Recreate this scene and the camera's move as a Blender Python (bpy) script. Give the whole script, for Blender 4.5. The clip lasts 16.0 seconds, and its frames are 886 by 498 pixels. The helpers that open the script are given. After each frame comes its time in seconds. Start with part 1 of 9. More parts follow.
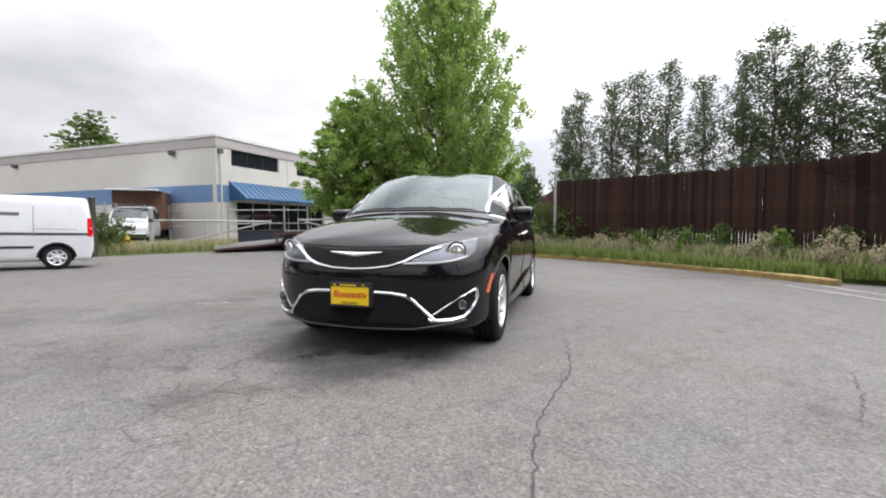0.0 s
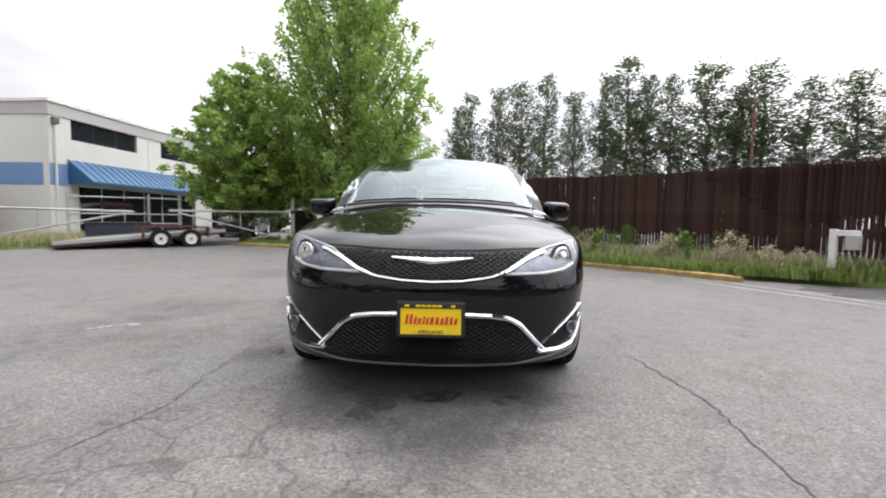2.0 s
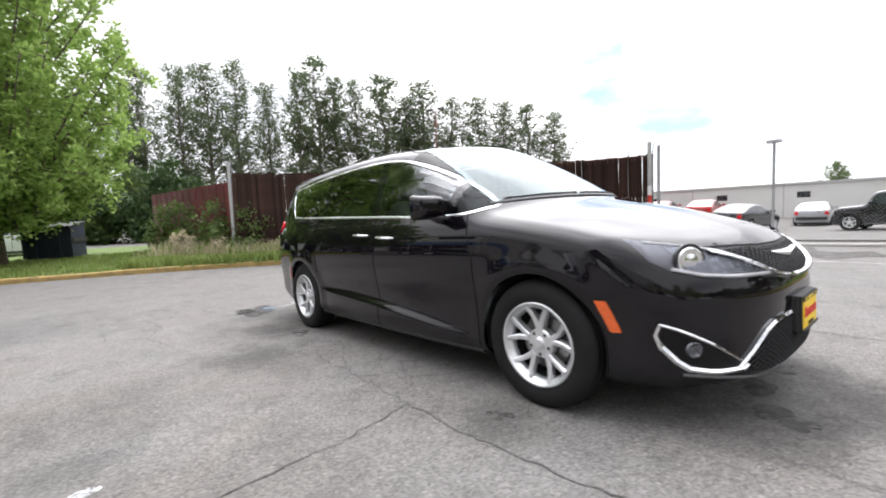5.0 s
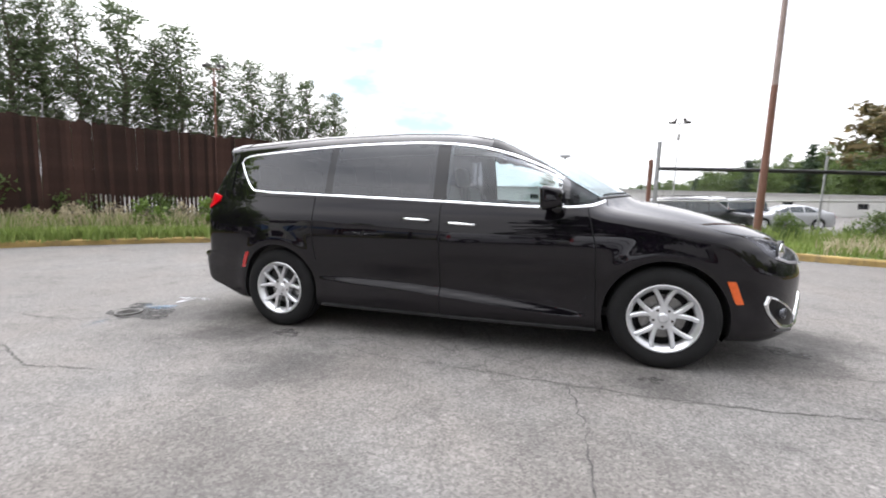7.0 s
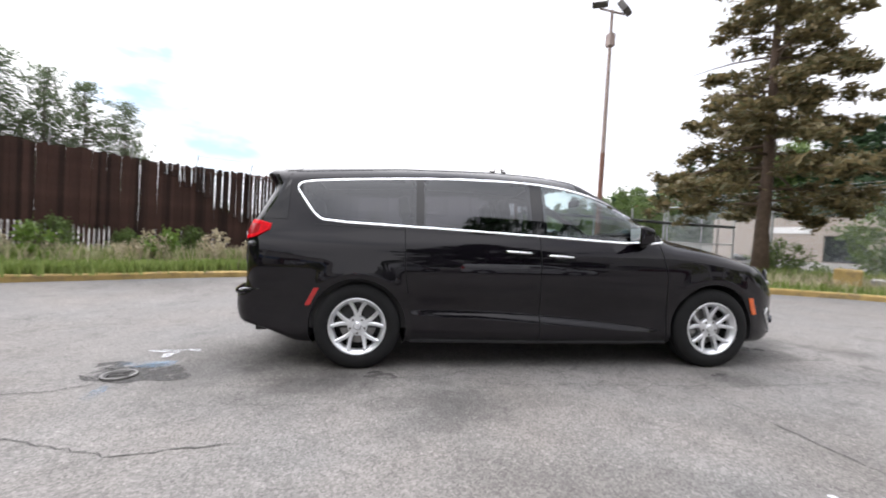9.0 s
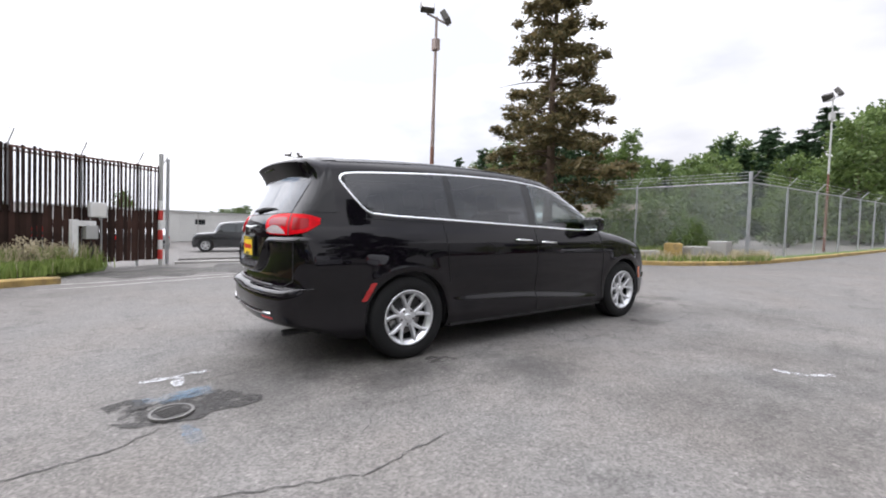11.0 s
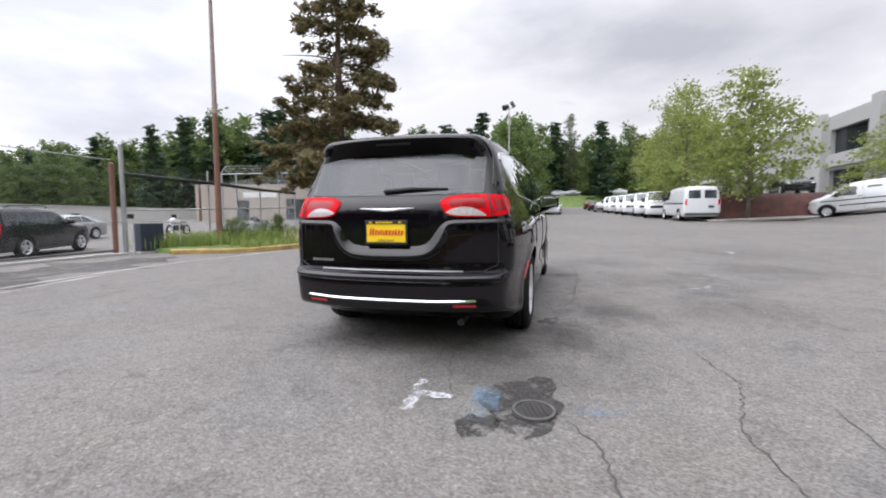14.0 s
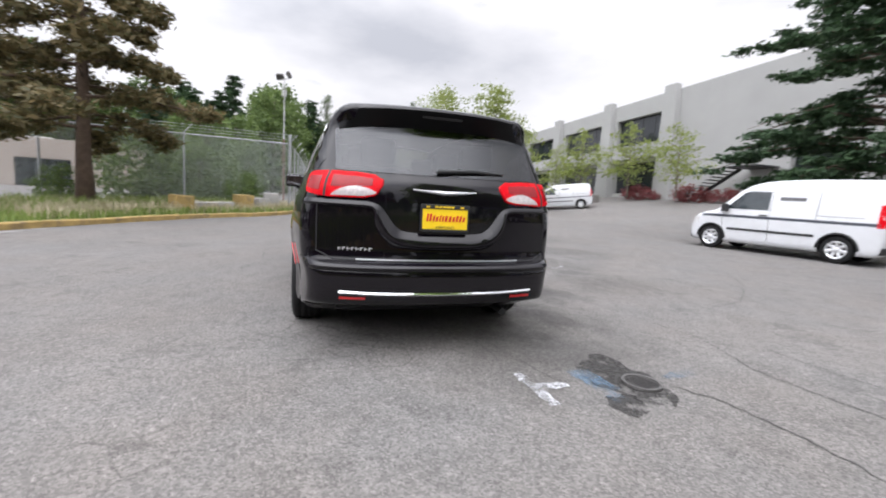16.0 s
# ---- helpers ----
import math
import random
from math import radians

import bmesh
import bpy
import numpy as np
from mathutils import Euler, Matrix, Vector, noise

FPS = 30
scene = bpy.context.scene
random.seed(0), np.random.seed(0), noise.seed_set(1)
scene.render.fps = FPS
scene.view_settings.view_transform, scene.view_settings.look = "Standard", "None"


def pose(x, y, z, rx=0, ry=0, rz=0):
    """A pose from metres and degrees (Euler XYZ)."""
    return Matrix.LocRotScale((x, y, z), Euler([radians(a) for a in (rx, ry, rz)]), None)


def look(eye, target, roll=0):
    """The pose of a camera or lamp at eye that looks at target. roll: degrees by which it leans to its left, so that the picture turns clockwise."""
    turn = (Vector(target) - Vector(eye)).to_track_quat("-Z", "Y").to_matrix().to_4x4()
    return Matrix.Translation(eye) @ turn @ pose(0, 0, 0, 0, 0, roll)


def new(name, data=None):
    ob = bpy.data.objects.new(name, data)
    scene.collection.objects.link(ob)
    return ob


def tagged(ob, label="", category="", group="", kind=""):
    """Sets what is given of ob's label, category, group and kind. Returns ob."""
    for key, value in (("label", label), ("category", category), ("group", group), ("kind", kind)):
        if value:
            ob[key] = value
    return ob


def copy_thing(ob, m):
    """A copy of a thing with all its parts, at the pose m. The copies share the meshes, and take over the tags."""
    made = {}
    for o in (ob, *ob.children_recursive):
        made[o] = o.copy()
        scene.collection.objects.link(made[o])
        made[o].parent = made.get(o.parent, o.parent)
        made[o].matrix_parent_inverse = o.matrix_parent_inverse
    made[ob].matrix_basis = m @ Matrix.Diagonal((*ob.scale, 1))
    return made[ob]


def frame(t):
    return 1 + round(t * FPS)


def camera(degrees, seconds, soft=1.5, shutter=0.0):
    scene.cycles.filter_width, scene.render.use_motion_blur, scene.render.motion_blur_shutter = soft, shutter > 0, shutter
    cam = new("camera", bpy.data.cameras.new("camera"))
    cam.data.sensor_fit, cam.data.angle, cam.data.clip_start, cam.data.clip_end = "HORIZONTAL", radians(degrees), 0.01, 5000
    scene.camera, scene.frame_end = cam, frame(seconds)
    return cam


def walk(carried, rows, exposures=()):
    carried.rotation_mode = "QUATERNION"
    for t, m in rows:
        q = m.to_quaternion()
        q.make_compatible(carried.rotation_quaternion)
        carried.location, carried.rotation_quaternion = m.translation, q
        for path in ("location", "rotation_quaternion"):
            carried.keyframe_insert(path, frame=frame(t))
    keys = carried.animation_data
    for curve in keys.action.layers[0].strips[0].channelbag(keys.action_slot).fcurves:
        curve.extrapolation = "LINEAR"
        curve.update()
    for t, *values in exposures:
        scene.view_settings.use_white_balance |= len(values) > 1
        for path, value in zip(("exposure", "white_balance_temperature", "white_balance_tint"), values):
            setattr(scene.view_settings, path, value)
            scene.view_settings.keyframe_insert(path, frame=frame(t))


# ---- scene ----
cam = camera(91.5, 16.0, 1.9, 0.3)

PATH = [
    (0, (5.313, 1.548, 1.076), (0.532, 0.116, 0.781), -0.20),
    (0.5, (5.147, 1.261, 1.073), (0.324, -0.027, 0.785), 0.20),
    (1, (4.968, 0.933, 1.110), (0.139, -0.360, 0.995), -1.20),
    (1.5, (4.836, 0.541, 1.106), (-0.124, -0.016, 0.806), 0.20),
    (2, (4.664, 0.075, 1.057), (-0.326, 0.028, 0.737), 1.10),
    (2.5, (4.490, -0.414, 1.047), (-0.402, 0.496, 0.555), 3.30),
    (3, (4.273, -0.924, 1.031), (-0.453, 0.631, 0.533), 2.70),
    (3.5, (4.007, -1.427, 1.069), (-0.571, 0.513, 0.544), 1.70),
    (3.7, (3.906, -1.637, 1.089), (-0.533, 0.625, 0.672), 0.90),
    (5.8, (2.244, -3.440, 1.166), (-0.884, 0.423, 0.623), -0.50),
    (6, (2.059, -3.592, 1.188), (-0.773, 0.493, 0.648), 0.40),
    (6.5, (1.543, -3.857, 1.153), (-0.814, 0.515, 0.581), 1.60),
    (7, (1.010, -4.078, 1.161), (-0.557, 0.630, 0.546), 1.90),
    (7.5, (0.461, -4.232, 1.136), (-0.819, 0.579, 0.669), 0.70),
    (8, (-0.138, -4.338, 1.099), (-0.988, 0.575, 0.726), 2.20),
    (8.5, (-0.702, -4.429, 1.099), (-0.910, 0.567, 1.084), 1.40),
    (9, (-1.272, -4.478, 1.047), (-0.739, 0.492, 0.929), 3.40),
    (9.5, (-1.828, -4.501, 1.036), (-0.198, 0.226, 0.994), 3.00),
    (9.7, (-2.041, -4.476, 1.026), (-0.074, 0.121, 1.066), 2.60),
    (11.8, (-4.191, -3.421, 0.959), (-0.842, 0.280, 0.672), 2.60),
    (12, (-4.365, -3.227, 0.948), (-0.844, 0.314, 0.693), 2.60),
    (12.5, (-4.804, -2.782, 0.967), (-0.920, 0.342, 0.577), 1.80),
    (13, (-5.160, -2.313, 0.939), (-0.938, 0.344, 0.602), -0.30),
    (13.5, (-5.377, -1.783, 0.952), (-0.893, 0.414, 0.687), -0.30),
    (14, (-5.539, -1.263, 0.938), (-0.742, 0.104, 0.593), -0.30),
    (14.5, (-5.568, -0.698, 0.951), (-0.686, 0.367, 0.769), 0.60),
    (15, (-5.575, -0.202, 0.959), (-0.615, 0.225, 0.492), 1.00),
    (15.5, (-5.449, 0.310, 0.917), (-0.513, -0.177, 0.287), 1.50),
    (16, (-5.308, 0.826, 0.923), (-0.550, -0.629, 0.430), 2.70),
]
walk(cam, [(t, look(e, k, r)) for t, e, k, r in PATH], [(0.0, -0.06, 6480, 11), (1.5, 0.0, 6480, 11), (3.0, 0.22, 6480, 11), (6.0, 0.35, 6450, 12), (8.0, 0.38, 6420, 12), (9.5, 0.22, 6400, 13), (12.0, -0.03, 6300, 13), (14.5, -0.08, 6320, 13), (16.0, 0.05, 6330, 13)])

# ---- light: bright overcast sky with a soft sun behind cloud ----
SUN_EL, SUN_AZ = radians(68), radians(-35)
world = bpy.data.worlds.new("overcast_sky")
scene.world = world
world.use_nodes = True
wn, wl = world.node_tree.nodes, world.node_tree.links
wn.clear()
w_out = wn.new("ShaderNodeOutputWorld")
w_bg = wn.new("ShaderNodeBackground")
w_sky = wn.new("ShaderNodeTexSky")
w_sky.sky_type = "NISHITA"
w_sky.sun_disc = False
w_sky.sun_elevation, w_sky.sun_rotation = SUN_EL, SUN_AZ
w_blue = wn.new("ShaderNodeVectorMath")
w_blue.operation = "SCALE"
w_blue.inputs["Scale"].default_value = 0.10
wl.new(w_sky.outputs[0], w_blue.inputs[0])
w_tc = wn.new("ShaderNodeTexCoord")
w_map = wn.new("ShaderNodeMapping")
w_map.inputs["Scale"].default_value = (1.0, 1.0, 2.6)
w_map.inputs["Location"].default_value = (0.35, 0.1, 0.0)
wl.new(w_tc.outputs["Generated"], w_map.inputs[0])
w_n1 = wn.new("ShaderNodeTexNoise")
w_n1.inputs["Scale"].default_value, w_n1.inputs["Detail"].default_value = 1.7, 7.0
wl.new(w_map.outputs[0], w_n1.inputs["Vector"])
w_n2 = wn.new("ShaderNodeTexNoise")
w_n2.inputs["Scale"].default_value, w_n2.inputs["Detail"].default_value = 3.4, 6.0
wl.new(w_map.outputs[0], w_n2.inputs["Vector"])
w_ramp = wn.new("ShaderNodeValToRGB")
w_ramp.color_ramp.elements[0].position, w_ramp.color_ramp.elements[0].color = 0.35, (0.62, 0.64, 0.69, 1)
w_ramp.color_ramp.elements[1].position, w_ramp.color_ramp.elements[1].color = 0.56, (1.0, 1.0, 1.02, 1)
wl.new(w_n1.outputs[0], w_ramp.inputs[0])
w_gap = wn.new("ShaderNodeMapRange")
w_gap.inputs[1].default_value, w_gap.inputs[2].default_value = 0.68, 0.92
w_mix = wn.new("ShaderNodeMix")
w_mix.data_type = "RGBA"
w_spot = wn.new("ShaderNodeVectorMath")
w_spot.operation = "DOT_PRODUCT"
wl.new(w_tc.outputs["Generated"], w_spot.inputs[0])
w_spot.inputs[1].default_value = (-0.40, 0.89, 0.215)
w_near = wn.new("ShaderNodeMapRange")
w_near.inputs[1].default_value, w_near.inputs[2].default_value = 0.955, 0.998
w_near.inputs[4].default_value = 0.27
wl.new(w_spot.outputs["Value"], w_near.inputs[0])
w_sum = wn.new("ShaderNodeMath")
w_sum.operation = "ADD"
wl.new(w_n2.outputs[0], w_sum.inputs[0])
wl.new(w_near.outputs[0], w_sum.inputs[1])
wl.new(w_sum.outputs[0], w_gap.inputs[0])
wl.new(w_gap.outputs[0], w_mix.inputs[0])
wl.new(w_ramp.outputs[0], w_mix.inputs[6])
wl.new(w_blue.outputs[0], w_mix.inputs[7])
# the cloud is thinner towards the hidden sun and overhead
w_dot = wn.new("ShaderNodeVectorMath")
w_dot.operation = "DOT_PRODUCT"
wl.new(w_tc.outputs["Generated"], w_dot.inputs[0])
w_dot.inputs[1].default_value = (math.sin(SUN_AZ) * math.cos(SUN_EL), math.cos(SUN_AZ) * math.cos(SUN_EL), math.sin(SUN_EL))
w_thin = wn.new("ShaderNodeMapRange")
w_thin.interpolation_type = "SMOOTHSTEP"
for i, v in enumerate((0.50, 1.0, 0.29, 1.0)):
    w_thin.inputs[i + 1].default_value = v
wl.new(w_dot.outputs["Value"], w_thin.inputs[0])
w_glow = wn.new("ShaderNodeVectorMath")
w_glow.operation = "SCALE"
wl.new(w_mix.outputs[2], w_glow.inputs[0])
w_thick = wn.new("ShaderNodeMapRange")
w_thick.interpolation_type = "SMOOTHSTEP"
for i, v in enumerate((0.04, 0.45, 0.64, 1.0)):
    w_thick.inputs[i + 1].default_value = v
wl.new(w_dot.outputs["Value"], w_thick.inputs[0])
w_both = wn.new("ShaderNodeMath")
w_both.operation = "MULTIPLY"
wl.new(w_thin.outputs[0], w_both.inputs[0])
wl.new(w_thick.outputs[0], w_both.inputs[1])
wl.new(w_both.outputs[0], w_glow.inputs["Scale"])
wl.new(w_glow.outputs[0], w_bg.inputs[0])
w_bg.inputs[1].default_value = 5.3
wl.new(w_bg.outputs[0], w_out.inputs[0])

sun_data = bpy.data.lights.new("sun", "SUN")
sun_data.energy, sun_data.angle, sun_data.color = 0.6, radians(80), (1.0, 0.97, 0.92)
sun = new("sun", sun_data)
sun.matrix_world = look((math.sin(SUN_AZ) * 40, math.cos(SUN_AZ) * 40, 50), (0, 0, 0))


# ---- materials ----
def nodes_of(m):
    m.use_nodes = True
    return m.node_tree.nodes, m.node_tree.links, m.node_tree.nodes["Principled BSDF"]


def col4(c):
    return (c[0], c[1], c[2], 1.0)


def M(name, color, rough=0.6, metal=0.0, var=0.12, scale=6.0, bump=0.0, bscale=60.0, coat=0.0, dirt=0.0, per_piece=0.0, spec=0.5):
    """A surface with a coarse and a fine variation of its colour, uneven gloss and fine relief."""
    m = bpy.data.materials.new(name)
    n, l, b = nodes_of(m)
    tc = n.new("ShaderNodeTexCoord")
    n1, n2 = n.new("ShaderNodeTexNoise"), n.new("ShaderNodeTexNoise")
    n1.inputs["Scale"].default_value, n1.inputs["Detail"].default_value = scale, 5
    n2.inputs["Scale"].default_value, n2.inputs["Detail"].default_value = bscale, 3
    for q in (n1, n2):
        l.new(tc.outputs["Object"], q.inputs["Vector"])
    add = n.new("ShaderNodeMath")
    add.operation = "MULTIPLY_ADD"
    l.new(n2.outputs[0], add.inputs[0])
    add.inputs[1].default_value = 0.45
    l.new(n1.outputs[0], add.inputs[2])
    rng = n.new("ShaderNodeMapRange")
    rng.inputs[1].default_value, rng.inputs[2].default_value = 0.45, 1.0
    rng.inputs[3].default_value, rng.inputs[4].default_value = 1 - var, 1 + var
    l.new(add.outputs[0], rng.inputs[0])
    value = rng.outputs[0]
    if per_piece:
        info = n.new("ShaderNodeObjectInfo")
        pr = n.new("ShaderNodeMapRange")
        pr.inputs[3].default_value, pr.inputs[4].default_value = 1 - per_piece, 1 + per_piece
        l.new(info.outputs["Random"], pr.inputs[0])
        mul = n.new("ShaderNodeMath")
        mul.operation = "MULTIPLY"
        l.new(value, mul.inputs[0])
        l.new(pr.outputs[0], mul.inputs[1])
        value = mul.outputs[0]
    sc = n.new("ShaderNodeVectorMath")
    sc.operation = "SCALE"
    sc.inputs[0].default_value = color
    l.new(value, sc.inputs["Scale"])
    last = sc.outputs[0]
    if dirt:
        n3 = n.new("ShaderNodeTexNoise")
        n3.inputs["Scale"].default_value, n3.inputs["Detail"].default_value, n3.inputs["Roughness"].default_value = scale * 0.6, 9, 0.7
        l.new(tc.outputs["Object"], n3.inputs["Vector"])
        r3 = n.new("ShaderNodeMapRange")
        r3.inputs[1].default_value, r3.inputs[2].default_value, r3.inputs[4].default_value = 0.5, 0.68, dirt
        l.new(n3.outputs[0], r3.inputs[0])
        mx = n.new("ShaderNodeMix")
        mx.data_type = "RGBA"
        l.new(r3.outputs[0], mx.inputs[0])
        l.new(last, mx.inputs[6])
        mx.inputs[7].default_value = (0.11, 0.095, 0.075, 1)
        last = mx.outputs[2]
    l.new(last, b.inputs["Base Color"])
    b.inputs["Metallic"].default_value = metal
    b.inputs["Specular IOR Level"].default_value = spec
    rr = n.new("ShaderNodeMapRange")
    rr.inputs[3].default_value, rr.inputs[4].default_value = max(rough - 0.06, 0.0), min(rough + 0.08, 1)
    if rough < 0.12:
        rr.inputs[3].default_value, rr.inputs[4].default_value = rough * 0.7, rough * 1.3
    l.new(n1.outputs[0], rr.inputs[0])
    l.new(rr.outputs[0], b.inputs["Roughness"])
    if bump:
        bp = n.new("ShaderNodeBump")
        bp.inputs["Strength"].default_value, bp.inputs["Distance"].default_value = bump, 0.01
        l.new(n2.outputs[0], bp.inputs["Height"])
        l.new(bp.outputs[0], b.inputs["Normal"])
    if coat:
        b.inputs["Coat Weight"].default_value, b.inputs["Coat Roughness"].default_value = coat, 0.02
    return m


def glass(name, tint, rough=0.0, clear=0.75):
    """A pane: mirrors at its face, lets light through with its tint."""
    m = bpy.data.materials.new(name)
    n, l, b = nodes_of(m)
    n.remove(b)
    out = n["Material Output"]
    tr, gl, mx, fr = n.new("ShaderNodeBsdfTransparent"), n.new("ShaderNodeBsdfGlossy"), n.new("ShaderNodeMixShader"), n.new("ShaderNodeLayerWeight")
    tr.inputs[0].default_value = col4(tint)
    gl.inputs[0].default_value = (0.95, 0.97, 1.0, 1)
    gl.inputs["Roughness"].default_value = rough
    fr.inputs[0].default_value = 0.5
    edge = n.new("ShaderNodeMath")
    edge.operation = "POWER"
    edge.inputs[1].default_value = 5.0
    l.new(fr.outputs["Facing"], edge.inputs[0])
    mirror = n.new("ShaderNodeMath")
    mirror.operation = "MULTIPLY_ADD"
    mirror.inputs[1].default_value, mirror.inputs[2].default_value = 0.95, 0.045
    l.new(edge.outputs[0], mirror.inputs[0])
    boost = n.new("ShaderNodeMath")
    boost.operation = "MULTIPLY"
    boost.inputs[1].default_value = clear
    boost.use_clamp = True
    l.new(mirror.outputs[0], boost.inputs[0])
    l.new(boost.outputs[0], mx.inputs[0])
    l.new(tr.outputs[0], mx.inputs[1])
    l.new(gl.outputs[0], mx.inputs[2])
    l.new(mx.outputs[0], out.inputs[0])
    return m


def leaf_mat(name, c1, c2, trans=0.35):
    m = bpy.data.materials.new(name)
    n, l, b = nodes_of(m)
    geo = n.new("ShaderNodeNewGeometry")
    mx = n.new("ShaderNodeMix")
    mx.data_type = "RGBA"
    l.new(geo.outputs["Random Per Island"], mx.inputs[0])
    mx.inputs[6].default_value, mx.inputs[7].default_value = col4(c1), col4(c2)
    l.new(mx.outputs[2], b.inputs["Base Color"])
    b.inputs["Roughness"].default_value = 0.55
    b.inputs["Specular IOR Level"].default_value = 0.3
    tl, ad = n.new("ShaderNodeBsdfTranslucent"), n.new("ShaderNodeMixShader")
    l.new(mx.outputs[2], tl.inputs[0])
    ad.inputs[0].default_value = trans
    l.new(b.outputs[0], ad.inputs[1])
    l.new(tl.outputs[0], ad.inputs[2])
    l.new(ad.outputs[0], n["Material Output"].inputs[0])
    return m


black_paint = M("black_paint", (0.0040, 0.0030, 0.0050), 0.4, 0.0, 0.2, 3, coat=1.0, spec=0.0)
black_paint.node_tree.nodes["Principled BSDF"].inputs["Coat IOR"].default_value = 1.47
gloss_black = M("gloss_black_trim", (0.005, 0.005, 0.006), 0.05, 0, 0.2, 3)
black_plastic = M("black_plastic", (0.018, 0.018, 0.019), 0.5, 0, 0.2, 8, 0.15, 300)
grey_plastic = M("grey_plastic", (0.10, 0.10, 0.105), 0.45, 0, 0.15, 8, 0.1, 300)
rubber = M("tyre_rubber", (0.012, 0.012, 0.0125), 0.78, 0, 0.25, 9, 0.25, 120, spec=0.25)
alloy = M("silver_alloy", (0.74, 0.75, 0.77), 0.3, 0.75, 0.12, 14, 0.06, 200)
dark_metal = M("dark_metal", (0.10, 0.095, 0.09), 0.45, 0.8, 0.3, 9)
disc_metal = M("brake_disc_steel", (0.26, 0.255, 0.25), 0.35, 0.9, 0.2, 30)
chrome = M("chrome", (0.86, 0.87, 0.88), 0.07, 1.0, 0.03, 5)
badge_silver = M("badge_silver", (0.74, 0.74, 0.75), 0.3, 0.45, 0.06, 12)
satin_chrome = M("satin_silver", (0.55, 0.55, 0.57), 0.3, 0.8, 0.05, 9)
lens_clear = glass("clear_lamp_lens", (0.93, 0.94, 0.96), 0.0, 0.5)
lens_red = M("red_lamp_lens", (0.60, 0.004, 0.010), 0.25, 0, 0.3, 18, coat=0.10, spec=0.05)
lens_deep = M("deep_red_lens", (0.27, 0.004, 0.008), 0.2, 0, 0.2, 14, coat=0.25, spec=0.25)
lens_grey = M("clear_lamp_cover", (0.66, 0.60, 0.60), 0.15, 0.3, 0.25, 40, coat=0.6)
lens_white = M("frosted_lamp_lens", (0.62, 0.60, 0.60), 0.12, 0.1, 0.15, 30, coat=0.6)
amber = M("amber_reflector", (0.78, 0.13, 0.02), 0.15, 0, 0.15, 40, coat=0.6)
red_refl = M("red_reflector", (0.50, 0.02, 0.02), 0.18, 0, 0.15, 40, coat=0.5)
plate_yellow = M("yellow_plate", (0.90, 0.62, 0.01), 0.45, 0, 0.05, 12)
plate_red = M("red_print", (0.60, 0.03, 0.02), 0.5, 0, 0.08, 20)
lamp_bowl = M("lamp_reflector", (0.13, 0.135, 0.15), 0.25, 0.7, 0.4, 30, 0.25, 90)
lamp_shell = M("lamp_housing", (0.10, 0.10, 0.11), 0.3, 0.4, 0.2, 20)
grille_black = M("black_grille_rib", (0.005, 0.005, 0.006), 0.4, 0, 0.2, 8, spec=0.25)
# body black with less gloss, so bright reflections stay out of it
dulled_black = M("shade_dulled_black", (0.003, 0.003, 0.0035), 0.3, 0, 0.2, 4, spec=0.15)
pillar_glass = M("black_pillar_glass", (0.004, 0.004, 0.005), 0.04, 0, 0.2, 3, spec=0.75)
wind_glass = glass("windscreen_glass", (0.70, 0.78, 0.80), 0.0, 1.75)
wind_glass.node_tree.nodes["Glossy BSDF"].inputs[0].default_value = (0.66, 0.73, 0.745, 1)
side_glass = glass("door_glass", (0.74, 0.84, 0.84), 0.0, 2.3)
corner_glass = glass("corner_pane_glass", (0.30, 0.33, 0.34), 0.0, 0.4)
back_glass = glass("rear_privacy_glass", (0.15, 0.145, 0.16), 0.0, 1.3)
priv_glass = glass("privacy_glass", (0.16, 0.155, 0.17), 0.0, 2.1)
vehicle_window = M("vehicle_window", (0.035, 0.045, 0.05), 0.05, 0, 0.5, 1.6, spec=1.0)
house_glass = M("dark_window_glass", (0.018, 0.022, 0.026), 0.05, 0, 0.3, 1.0, spec=0.7)
cabin_dark = M("cabin_trim", (0.035, 0.034, 0.034), 0.7, 0, 0.2, 9, 0.1, 150)
seat_grey = M("seat_leather", (0.10, 0.098, 0.096), 0.55, 0, 0.2, 9, 0.15, 150)
cabin_light = M("headliner_cloth", (0.48, 0.47, 0.45), 0.85, 0, 0.1, 9, 0.1, 200)
white_paint = M("white_van_paint", (0.66, 0.67, 0.69), 0.22, 0, 0.05, 2, coat=0.8, dirt=0.08)
silver_paint = M("silver_car_paint", (0.42, 0.43, 0.45), 0.28, 0.5, 0.06, 3, coat=0.8)
dark_paint = M("dark_car_paint", (0.009, 0.010, 0.013), 0.2, 0.0, 0.1, 3, coat=0.6, dirt=0.03)
blue_paint = M("navy_car_paint", (0.020, 0.026, 0.045), 0.2, 0.2, 0.1, 3, coat=0.9)
red_paint = M("red_car_paint", (0.38, 0.02, 0.02), 0.25, 0.1, 0.1, 3, coat=0.8)
maroon_paint = M("maroon_car_paint", (0.07, 0.012, 0.014), 0.25, 0.1, 0.1, 3, coat=0.8)
stripe_dark = M("dark_stripe_film", (0.05, 0.055, 0.07), 0.4, 0, 0.1, 9)
concrete = M("grey_concrete", (0.36, 0.35, 0.33), 0.85, 0, 0.16, 1.2, 0.3, 90, dirt=0.35)
wall_concrete = M("painted_concrete_wall", (0.34, 0.34, 0.33), 0.8, 0, 0.06, 0.5, 0.15, 40, dirt=0.06)
cream_wall = M("cream_stucco", (0.68, 0.66, 0.61), 0.8, 0, 0.05, 0.6, 0.2, 50, dirt=0.05)
